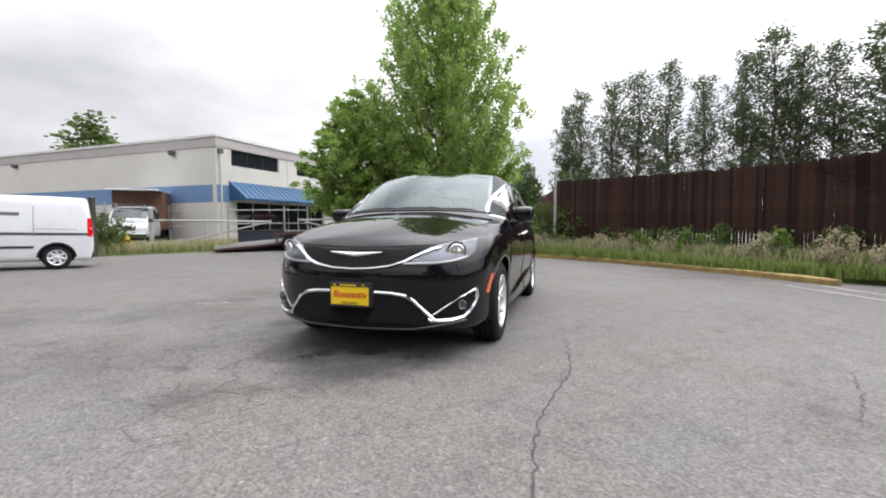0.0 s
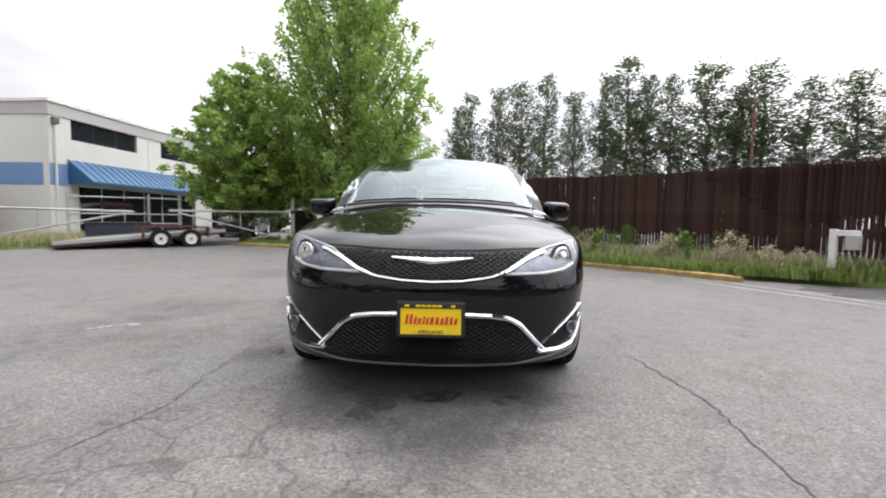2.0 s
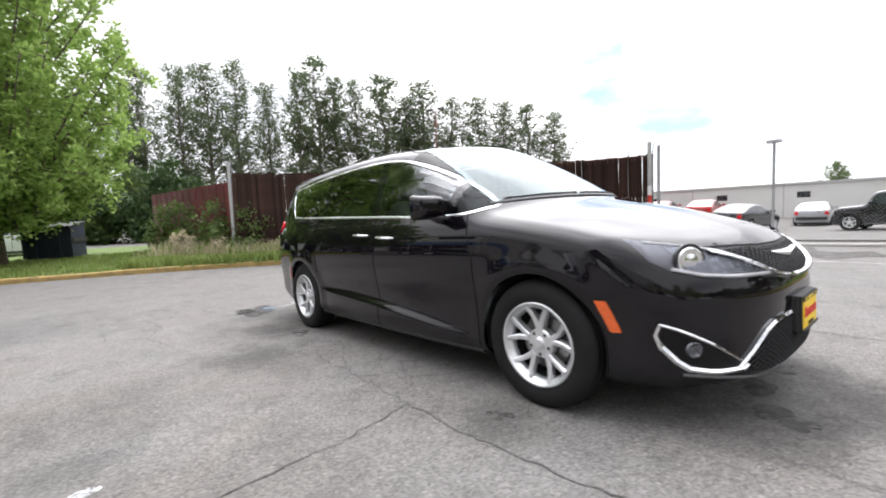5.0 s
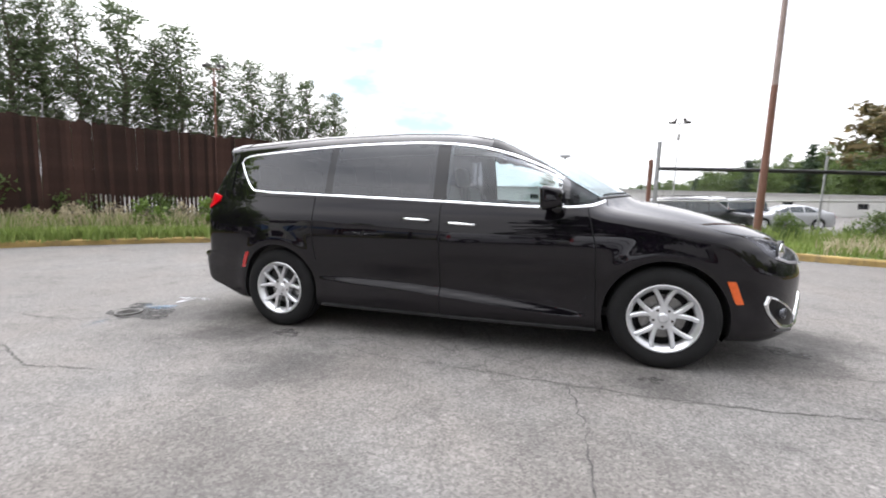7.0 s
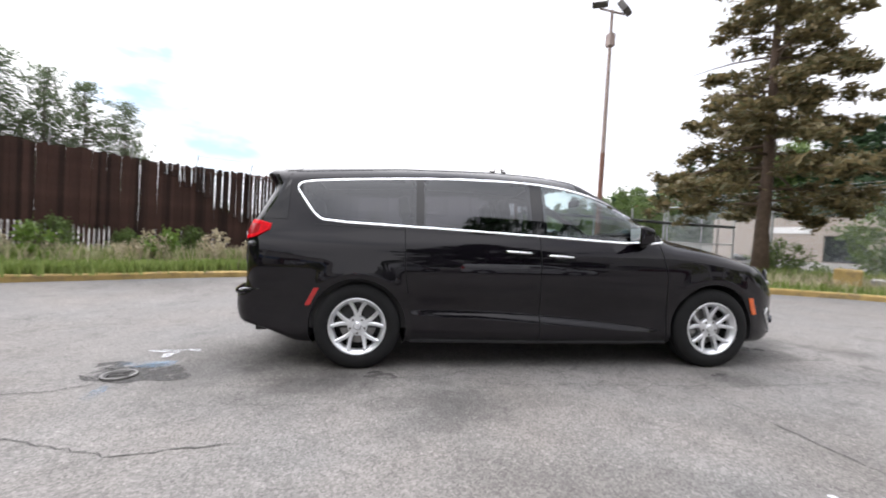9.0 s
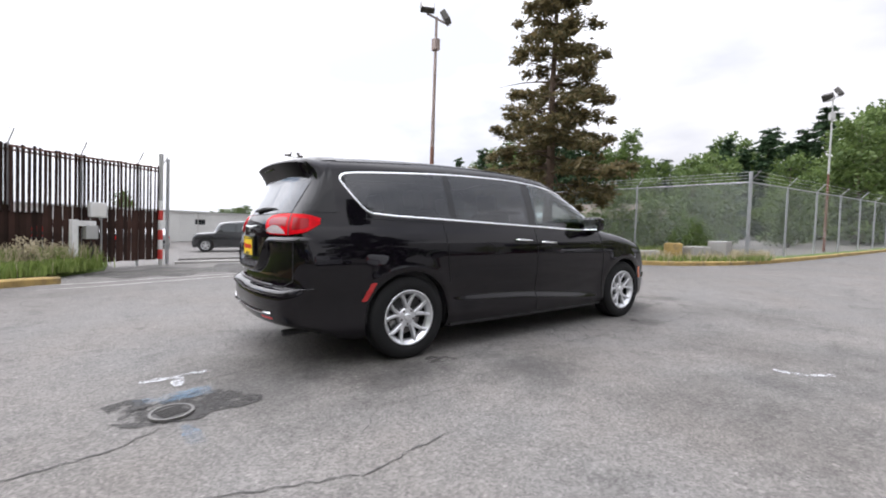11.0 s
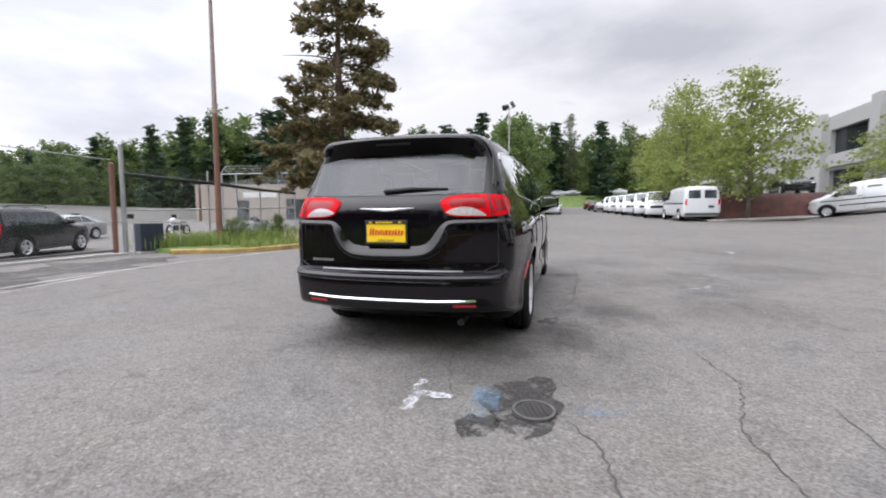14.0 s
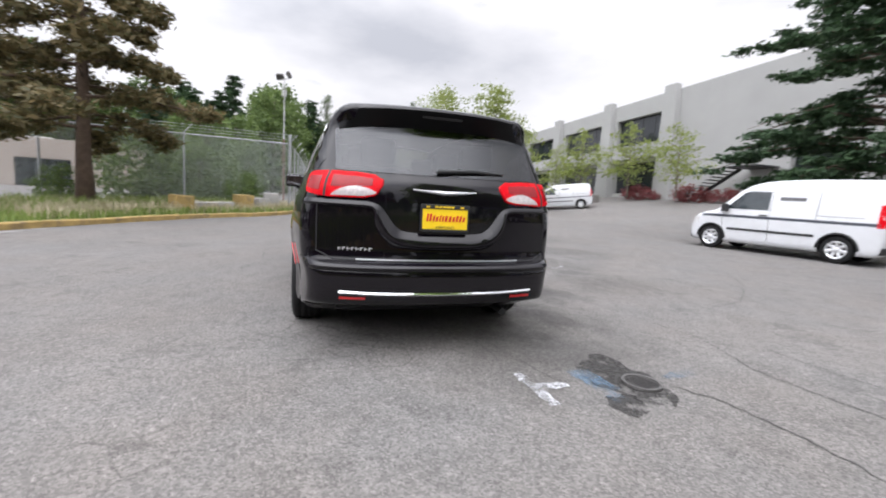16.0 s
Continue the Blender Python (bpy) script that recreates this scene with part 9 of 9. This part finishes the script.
# a shallow gutter before the lot gate: darker asphalt between pale worn seams
ribbon("gutter", ((-4.3, 7.6), (-2.6, 7.9), (-0.5, 8.0), (1.2, 7.9), (2.5, 7.6)), 2.6, gutter_film, "darker damp asphalt gutter before the lot gate", 61, 0.05, 0.003, "gutter", 0.3)
ribbon("seam", ((-4.9, 6.0), (-3.9, 6.28), (-3.1, 6.46), (-1.7, 6.64), (0.2, 6.7), (1.9, 6.56), (3.05, 6.2), (4.8, 5.58)), 0.12, line_seam, "pale worn seam along the gutter", 62, 0.008, 0.007, "seam", 0.25)
ribbon("seam", ((-4.7, 5.42), (-3.57, 5.72), (-2.3, 6.03), (-1.0, 6.33), (0.4, 6.5)), 0.10, line_seam, "pale worn seam along the gutter", 63, 0.008, 0.007, "seam", 0.25)


def blob(name, cx, cy, rx, ry, material, label, seed, lift=0.004, n=40, rough=0.25, cat="patch"):
    r = random.Random(seed)
    ph = [r.uniform(0, 6.28) for _ in range(5)]
    v = [(cx, cy, g(cx, cy) + lift)]
    for k in range(n):
        t = 2 * math.pi * k / n
        q = 1 + rough * sum(math.sin((j + 2) * t + ph[j]) / (j + 1.5) for j in range(5)) + r.uniform(-0.07, 0.07)
        x, y = cx + rx * q * math.cos(t), cy + ry * q * math.sin(t)
        v.append((x, y, g(x, y) + lift))
    return put(part(name, (v, [(0, 1 + k, 1 + (k + 1) % n) for k in range(n)]), material), label, cat, kind="structure")


blob("tar_patch", -3.13, -1.04, 0.31, 0.25, tar_patch, "irregular dark tar patch round a small cover", 3)
blob("tar_patch", -3.45, -0.84, 0.13, 0.10, tar_patch, "small dark tar patch", 5)
for k, (x, y, rx, ry) in enumerate(((0.665, -2.87, 0.035, 0.06), (0.70, -2.97, 0.03, 0.05), (0.755, -3.04, 0.032, 0.025), (0.81, -3.075, 0.030, 0.024), (0.875, -3.11, 0.034, 0.026))):
    blob("paint_mark", x, y, rx, ry, line_paint, "white painted survey mark", 80 + k, 0.009, 18, 0.15, "marking")
for k, (x, y, rx, ry) in enumerate(((2.43, -0.27, 0.10, 0.08), (2.30, 0.04, 0.09, 0.13), (2.33, 0.45, 0.07, 0.10), (2.55, -0.35, 0.08, 0.06), (-1.35, -1.12, 0.12, 0.09), (1.45, -1.18, 0.08, 0.05))):
    blob("oil_spot", x, y, rx, ry, wet_stain, "small dark oil spot on the asphalt", 140 + k, 0.003, 26, 0.3, "stain")
mh = thing("manhole_cover", "small round cast-iron cover set in tar", "manhole cover", (-3.24, -1.11, g(-3.24) + 0.006), 20, -1.8)
mh.scale = (0.84, 0.84, 1.0)
part("ring", lathe([(0.140, 0.0), (0.138, 0.014), (0.118, 0.014), (0.116, 0.004)], 36), rim_iron, mh, "worn bright rim")
part("lid", lathe([(0.114, 0.002), (0.112, 0.010), (0.0005, 0.011)], 36), iron, mh)
for k in range(5):
    part("rib", boxg(-0.085, 0.085, -0.062 + k * 0.031 - 0.005, -0.062 + k * 0.031 + 0.005, 0.009, 0.0145), iron, mh)
for i, (m, w, ln, lb) in enumerate((
        (blue_mark, 0.11, ((-3.0, -0.78), (-3.2, -0.80), (-3.42, -0.83)), "blue survey paint on the asphalt"),
        (blue_mark, 0.09, ((-3.0, -0.86), (-3.16, -0.88), (-3.3, -0.9)), "blue survey paint on the asphalt"),
        (blue_mark, 0.09, ((-3.2, -1.33), (-3.17, -1.45), (-3.15, -1.60)), "blue survey paint on the asphalt"),
        (line_paint, 0.085, ((-2.97, -0.40), (-3.18, -0.42), (-3.39, -0.43)), "white painted survey mark"),
        (line_paint, 0.075, ((-3.16, -0.44), (-3.17, -0.54), (-3.18, -0.64)), "white painted survey mark"),
        (line_paint, 0.09, ((5.05, -4.72), (5.3, -4.78), (5.5, -4.72)), "white painted survey mark"),
        (line_faint, 0.06, ((-5.6, 6.0), (-4.2, 6.55), (-2.85, 7.05), (-1.7, 7.35)), "faded white line across the asphalt"),
        (line_faint, 0.05, ((-5.5, 5.8), (-4.1, 6.3), (-2.8, 6.75), (-0.9, 7.15), (1.4, 7.1)), "faded white line across the asphalt"),
        (line_faint, 0.05, ((-2.6, 8.3), (-0.6, 8.25), (1.6, 8.0), (3.3, 7.6)), "faded white line across the asphalt"),
        (line_faint, 0.05, ((-0.2, 7.7), (1.6, 7.4), (3.4, 6.8)), "faded white line across the asphalt"))):
    ribbon("paint_mark", ln, w, m, lb, 60 + i, 0.006, 0.009, "marking", 0.06)


# ---- lamp poles ----
def lamp_pole(x, y, h, label, low, high, split, heads, r=0.085, turn=0.0, spread=0.45, tilt=-35):
    z = g(x, y)
    root = thing("lamp_pole", label, "lamp pole", (x, y, z), turn)
    part("lower_shaft", tube([(0, 0, -0.1), (0, 0, split * 0.5), (0, 0, split)], [r * 1.15, r, r * 0.92], 12), low, root)
    part("upper_shaft", tube([(0, 0, split), (0, 0, h)], [r * 0.88, r * 0.55], 12), high, root)
    part("cross_arm", tube([(-spread, 0, h - 0.05), (spread, 0, h - 0.05)], 0.035, 8), high, root)
    part("junction_box", box(-0.10, 0.10, -0.12, 0.12, h - 1.15, h - 0.75, 0.02), high, root)
    for k in range(heads):
        s = -1 + 2 * k / max(heads - 1, 1)
        hd = part("floodlight", box(-0.24, 0.24, -0.10, 0.10, -0.19, 0.19, 0.03), dark_metal, root, "square floodlight head")
        hd.matrix_local = Matrix.Translation((s * spread, 0, h + 0.15)) @ Matrix.Rotation(radians(s * 35), 4, "Z") @ Matrix.Rotation(radians(tilt), 4, "X")
        part("lamp_glass", box(-0.20, 0.20, -0.108, -0.101, -0.15, 0.15), lens_white, hd)
    return root


lamp_pole(5.05, 8.7, 8.4, "tall steel lamp pole, rusty below, with two floodlights", rust_pole, faded_pole, 3.9, 2, 0.08, 10)
lamp_pole(25.55, 2.7, 7.9, "rusty lamp pole with two angled floodlights by the drive", rust_pole, pale_pole, 4.0, 2, 0.052, 40)
lamp_pole(6.6, 30.4, 7.0, "pale lamp pole with two floodlights in the lot", pale_pole, pale_pole, 3.0, 2, 0.05, 0)
lamp_pole(-23.0, 19.1, 8.95, "rusty lamp pole with two large floodlights behind the brown fence", rust_pole, rust_pole, 4.0, 2, 0.085, 25, 0.45, -75)


# ---- island blocks ----
def block(x, y, l, w, h, turn, mat, label):
    bm = box(-l / 2, l / 2, -w / 2, w / 2, 0, h, 0.03)
    r = random.Random(int(x * 100))
    for v in bm.verts:
        v.co += Vector((r.uniform(-0.012, 0.012), r.uniform(-0.012, 0.012), r.uniform(-0.01, 0.01)))
    o = part("concrete_block", bm, mat)
    o.matrix_world = pose(x, y, g(x, y) + 0.10, 0, -1.8, turn)
    return put(o, label, "block", "blocks on the island")


block(9.25, 4.55, 0.55, 0.5, 0.5, 40, yellow_paint, "worn yellow concrete block on the grass island")
block(10.15, 3.9, 1.35, 0.34, 0.30, -48, concrete, "long grey concrete bar on the island")
block(10.9, 3.1, 0.6, 0.5, 0.55, 30, yellow_paint, "rust-stained yellow concrete block")
block(11.6, 2.7, 0.7, 0.5, 0.45, -20, concrete, "grey concrete block on the island")
block(12.5, 2.35, 0.75, 0.55, 0.62, 10, concrete, "pale square concrete block by the wire fence")

# ---- things along the brown fence ----
sp = thing("meter_post", "white stake with a small box in the grass", "post", (-4.5, 8.2, g(-4.5) + 0.06), 35)
part("stake", box(-0.06, 0.06, -0.06, 0.06, 0, 1.12, 0.008), sign_white, sp)
part("arm", box(0.06, 0.42, -0.05, 0.05, 0.98, 1.10, 0.008), sign_white, sp)
part("box", box(0.20, 0.44, -0.08, 0.06, 0.70, 1.0, 0.01), pale_pole, sp, "small grey meter box")
part("cable", tube([(0.32, -0.02, 0.70), (0.36, -0.05, 0.45), (0.28, -0.08, 0.2), (0.1, -0.05, 0.02)], 0.012, 6), black_pipe, sp)
eb = thing("electric_box", "white electric box fixed to the brown fence", "box", (-4.2, 9.24, g(-4.2) + 1.25), 35)
part("case", box(-0.18, 0.18, -0.14, -0.02, 0, 0.36, 0.015), sign_white, eb)
part("door", box(-0.155, 0.155, -0.150, -0.139, 0.025, 0.335, 0.004), white_trim, eb)
part("conduit", tube([(0.1, -0.06, 0), (0.1, -0.06, -1.15)], 0.018, 8), galv, eb)


# ---- trailer, gate and bins by the maple ----
def trailer():
    ax = Vector((-13.0, -9.3, 0)) - Vector((-9.6, -13.1, 0))
    ang = math.degrees(math.atan2(ax.y, ax.x))
    L = ax.length
    root = thing("flatbed_trailer", "low tilt-bed trailer with a wooden deck and maroon fenders", "trailer", (-9.6, -13.1, g(-9.6, -13.1)), ang)
    deck = part("deck_frame", boxg(0.0, L, -0.95, 0.95, -0.10, 0.0), trailer_steel, root, "maroon steel frame")
    deck.matrix_local = Matrix.Translation((0.0, 0, 0.17)) @ Matrix.Rotation(-math.atan2(0.43, L), 4, "Y")
    for k in range(8):
        y = -0.92 + k * 0.231
        part("deck_plank", boxg(0.0, L, y, y + 0.222, 0.003, 0.045), deck_wood, deck)
    for s in (-1, 1):
        part("fender", join(boxg(2.35, 4.45, s * 1.12 - 0.13, s * 1.12 + 0.13, 0.74, 0.79), boxg(2.35, 2.41, s * 1.12 - 0.13, s * 1.12 + 0.13, 0.35, 0.74), boxg(4.39, 4.45, s * 1.12 - 0.13, s * 1.12 + 0.13, 0.40, 0.74)), trailer_steel, root, "flat maroon fender")
        part("side_rail", boxg(0.0, L, s * 0.96 - 0.03, s * 0.96 + 0.03, -0.02, 0.10), wall_concrete, deck)
        for xw in (2.90, 3.85):
            w = part("wheel", moved(lathe([(0.20, -0.09), (0.31, -0.10), (0.34, -0.06), (0.34, 0.06), (0.31, 0.10), (0.20, 0.09)], 24, "y"), Matrix.Translation((xw, s * 1.12, 0.34))), rubber, root)
            part("rim", moved(lathe([(0.21, -0.08), (0.18, -0.04), (0.06, -0.07), (0.06, 0.07), (0.18, 0.04), (0.21, 0.08)], 20, "y"), Matrix.Translation((xw, s * 1.12, 0.34))), white_trim, w, "pale wheel rim")
    part("coupling", join(tube([(L, -0.7, 0.48), (L + 1.2, 0, 0.48)], 0.045, 6), tube([(L, 0.7, 0.48), (L + 1.2, 0, 0.48)], 0.045, 6), tube([(L + 1.1, 0, 0.48), (L + 1.1, 0, 0.05)], 0.04, 8)), dark_metal, root, "drawbar with jack")


trailer()
bx_ = thing("tool_box", "low dark closed box behind the trailer", "box", (-11.9, -12.6, g(-11.9, -12.6)), 125)
part("case", box(-1.0, 1.0, -0.3, 0.3, 0, 0.78, 0.02), navy_box, bx_)
part("lid", box(-1.03, 1.03, -0.33, 0.33, 0.78, 0.86, 0.02), black_plastic, bx_)


def gate_leaf(name, hinge, end, label, h=1.9, rail=1.36):
    """A post with a long pipe arm and a brace rising from the post's foot to the arm's tip."""
    root = thing(name, label, "gate", (hinge[0], hinge[1], g(*hinge)))
    dg = Vector((end[0] - hinge[0], end[1] - hinge[1], 0))
    part("gate_post", tube([(0, 0, -0.05), (0, 0, h)], 0.09, 12), pale_pole, root)
    part("post_cap", moved(lathe([(0.10, -0.03), (0.10, 0.0), (0.05, 0.06), (0.002, 0.08)], 12), Matrix.Translation((0, 0, h))), galv, root)
    part("top_rail", tube([(0, 0, rail), tuple(dg + Vector((0, 0, rail - 0.06)))], 0.045, 10), pale_pole, root)
    part("brace", tube([(0, 0, 0.12), tuple(dg * 0.93 + Vector((0, 0, rail - 0.14)))], 0.035, 8), pale_pole, root)
    part("upright", tube([tuple(dg * 0.45 + Vector((0, 0, rail - 0.02))), tuple(dg * 0.45 + Vector((0, 0, 0.68)))], 0.025, 8), pale_pole, root)
    for z in (0.16, rail):
        part("hinge", lathe([(0.105, z - 0.07), (0.105, z + 0.07)], 12), dark_metal, root)
    return root


gate_leaf("swing_gate", (-14.2, -6.7), (-12.3, -10.9), "grey steel pipe swing gate with a diagonal brace")
gate_leaf("swing_gate", (-9.3, -16.3), (-11.6, -11.8), "grey steel pipe swing gate hinged by the hydrant")
hr = thing("handrail", "double pipe handrail before the workshop entrance", "railing")
HR = [(-12.6, -15.2), (-14.0, -12.9), (-14.6, -11.9)]
for q in HR:
    part("rail_post", tube([(q[0], q[1], g(*q) - 0.05), (q[0], q[1], g(*q) + 2.02)], 0.05, 10), pale_pole, hr)
for h in (1.84, 1.15, 0.75):
    part("rail", tube([(q[0], q[1], g(*q) + h) for q in HR], 0.028, 8), pale_pole, hr)
bk = thing("bucket", "small white plastic bucket by the gate post", "bucket", (-13.95, -7.0, g(-13.95, -7.0) + 0.02))
part("body", lathe([(0.001, 0.0), (0.12, 0.0), (0.145, 0.34), (0.152, 0.34), (0.152, 0.32)], 20), sign_white, bk)
mb = thing("control_cabinet", "pale grey cabinet on a concrete post in the lawn", "cabinet", (-13.2, -4.85, g(-13.2, -4.85)), 8)
part("post", box(-0.16, 0.16, -0.14, 0.14, -0.05, 0.82, 0.02), concrete, mb, "concrete post")
part("case", box(-0.28, 0.28, -0.45, 0.45, 0.82, 1.55, 0.02), pale_pole, mb)
part("door", box(0.281, 0.292, -0.41, 0.41, 0.86, 1.51, 0.004), white_trim, mb)
part("roof", box(-0.31, 0.32, -0.48, 0.48, 1.55, 1.59, 0.01), galv, mb)


def dumpster(x, y, turn, l, w, h, label):
    root = thing("dumpster", label, "dumpster", (x, y, g(x, y) + 0.08), turn)
    part("bin_body", join(([(-l / 2, -w / 2, 0.12), (l / 2, -w / 2, 0.12), (l / 2, w / 2, 0.12), (-l / 2, w / 2, 0.12), (-l / 2, -w / 2 - 0.12, h), (l / 2, -w / 2 - 0.12, h), (l / 2, w / 2, h + 0.15), (-l / 2, w / 2, h + 0.15)], [(3, 2, 1, 0), (0, 1, 5, 4), (1, 2, 6, 5), (2, 3, 7, 6), (3, 0, 4, 7)]), *[boxg(-l / 2 + k * l / 4 - 0.03, -l / 2 + k * l / 4 + 0.03, -w / 2 - 0.13, -w / 2 - 0.02, 0.15, h - 0.05) for k in range(5)]), navy_box, root)
    lid = part("lid", boxg(-l / 2 - 0.04, l / 2 + 0.04, -0.05, w + 0.16, 0, 0.04), black_plastic, root)
    lid.matrix_local = Matrix.Translation((0, -w / 2 - 0.14, h + 0.005)) @ Matrix.Rotation(math.atan2(0.15, w + 0.12), 4, "X")
    for s in (-1, 1):
        part("fork_pocket", boxg(s * l / 2 - 0.05, s * l / 2 + 0.05, -w / 2, w / 2, h * 0.55, h * 0.55 + 0.14), dark_metal, root)
        for q in (-1, 1):
            part("caster", tube([(s * (l / 2 - 0.15) - 0.03, q * (w / 2 - 0.12), 0.07), (s * (l / 2 - 0.15) + 0.03, q * (w / 2 - 0.12), 0.07)], 0.07, 10), rubber, root)


dumpster(-16.9, -6.4, 80, 1.9, 1.2, 1.35, "navy steel dumpster with a black lid on the lawn edge")
dumpster(-17.5, -3.3, 70, 1.3, 1.1, 1.15, "small navy dumpster behind the maple")

hy = thing("fire_hydrant", "yellow cast-iron fire hydrant by the wire fence", "hydrant", (-8.1, -16.2, g(-8.1, -16.2) + 0.05))
part("barrel", lathe([(0.16, 0.0), (0.16, 0.04), (0.10, 0.06), (0.10, 0.48), (0.135, 0.50), (0.135, 0.53), (0.11, 0.55), (0.10, 0.62), (0.05, 0.70), (0.03, 0.72), (0.03, 0.77), (0.001, 0.77)], 20), hydrant_yellow, hy, "", True)
for a in (0, 90, 180):
    o = part("outlet", lathe([(0.06, 0.09), (0.06, 0.16), (0.07, 0.16), (0.07, 0.20), (0.001, 0.205)], 14, "x"), hydrant_yellow, hy)
    o.matrix_local = Matrix.Translation((0, 0, 0.40)) @ Matrix.Rotation(radians(a - 40), 4, "Z")

wf = thing("yard_fence", "wire fence with galvanised pipe rails behind the hydrant", "fence", kind="structure")
WL = [(-6.6, -15.9), (-9.2, -18.2), (-13.0, -19.5), (-17.0, -18.5)]
mesh_panel(wf, WL, 0.05, 1.85)
for p in along(WL, 1.8):
    part("fence_post", tube([(p[0], p[1], g(p[0], p[1]) - 0.05), (p[0], p[1], g(p[0], p[1]) + 2.15)], 0.035, 8), galv, wf)
for h in (1.86, 1.0):
    part("rail", tube([(p[0], p[1], g(p[0], p[1]) + h) for p in along(WL, 1.8)], 0.024, 8), galv, wf)
for k in range(3):
    part("barbed_wire", tube([(p[0], p[1], g(p[0], p[1]) + 1.95 + 0.09 * k) for p in along(WL, 1.8)], 0.005, 4), galv, wf)

# ---- far billboard ----
bb = thing("billboard", "distant billboard seen from behind on steel posts", "billboard", (-64, -6, g(-60)), 5)
part("panel", box(-0.15, 0.15, -1.9, 1.9, 6.2, 9.6, 0.02), pale_pole, bb)
for k in range(8):
    part("stringer", boxg(0.152, 0.24, -1.9, 1.9, 6.35 + k * 0.42, 6.43 + k * 0.42), dark_metal, bb)
for s in (-1.2, 1.2):
    part("post", tube([(0.0, s, 0), (0.0, s, 6.2)], 0.18, 10), dark_metal, bb)


# ---- motorcycles in the lot ----
def motorcycle(x, y, turn, paint, label):
    root = thing("motorcycle", label, "motorcycle", (x, y, g(x, y)), turn)
    for xw in (-0.72, 0.72):
        w = part("wheel", moved(lathe([(0.24, -0.05), (0.31, -0.06), (0.33, 0.0), (0.31, 0.06), (0.24, 0.05)], 22, "y"), Matrix.Translation((xw, 0, 0.33))), rubber, root)
        part("rim", moved(lathe([(0.245, -0.03), (0.22, -0.02), (0.22, 0.02), (0.245, 0.03)], 20, "y"), Matrix.Translation((xw, 0, 0.33))), satin_chrome, w)
        part("hub", join(tube([(xw, -0.06, 0.33), (xw, 0.06, 0.33)], 0.05, 10), *[tube([(xw, 0, 0.33), (xw + 0.23 * math.cos(a), 0, 0.33 + 0.23 * math.sin(a))], 0.012, 5) for a in [k * 1.2566 for k in range(5)]]), satin_chrome, w)
    part("engine", box(-0.25, 0.25, -0.16, 0.16, 0.28, 0.62, 0.05), dark_metal, root)
    part("frame", join(tube([(0.45, 0, 0.85), (0.1, 0, 0.72), (-0.35, 0, 0.66), (-0.72, 0, 0.33)], 0.035, 7), tube([(0.45, 0, 0.85), (0.3, 0, 0.3), (-0.2, 0, 0.26)], 0.03, 7)), dark_metal, root)
    part("fork", join(tube([(0.72, -0.09, 0.33), (0.42, -0.09, 0.98)], 0.028, 7), tube([(0.72, 0.09, 0.33), (0.42, 0.09, 0.98)], 0.028, 7)), satin_chrome, root)
    part("handlebar", tube([(0.25, -0.40, 1.05), (0.40, -0.2, 1.04), (0.40, 0.2, 1.04), (0.25, 0.40, 1.05)], 0.018, 6), black_plastic, root)
    part("tank", moved(lathe([(0.02, -0.28), (0.13, -0.2), (0.16, 0.0), (0.14, 0.18), (0.03, 0.27)], 14, "x"), Matrix.Translation((0.12, 0, 0.84))), paint, root, "", True)
    part("seat", box(-0.62, -0.1, -0.13, 0.13, 0.74, 0.84, 0.04), seat_grey, root)
    part("fairing", moved(lathe([(0.20, -0.12), (0.19, 0.0), (0.12, 0.14), (0.01, 0.20)], 14, "x"), Matrix.Translation((0.52, 0, 0.90))), paint, root, "", True)
    part("exhaust", tube([(0.0, -0.2, 0.3), (-0.5, -0.2, 0.34), (-0.95, -0.2, 0.42)], [0.03, 0.045, 0.05], 8), satin_chrome, root)


motorcycle(16.6, 22.8, 190, white_paint, "white motorcycle parked in the lot")
motorcycle(18.2, 17.9, 170, dark_paint, "dark motorcycle parked in the lot")

post("gate_post", -6.6, -15.9, 2.25, 0.11, dark_metal, "thick dark steel fence post by the van")


# ---- grass bank at the head of the drive ----
def head_bank():
    xs, ys = (86.0, 88.0, 90.0, 92.0, 93.0, 104.0), np.linspace(-30, 22, 40)
    rise = (-0.05, 0.5, 1.3, 2.1, 2.3, 2.3)
    r = random.Random(17)
    v = [(x, y, g(min(x, 93.0)) + h + (r.uniform(-0.05, 0.05) if 0 < i < 4 else 0)) for i, (x, h) in enumerate(zip(xs, rise)) for y in ys]
    n = len(ys)
    f = [(i * n + j, (i + 1) * n + j, (i + 1) * n + j + 1, i * n + j + 1) for i in range(len(xs) - 1) for j in range(n - 1)]
    put(part("verge_4", (v, f), turf, None, "", True), "grass bank across the head of the drive", "verge", kind="structure")


head_bank()
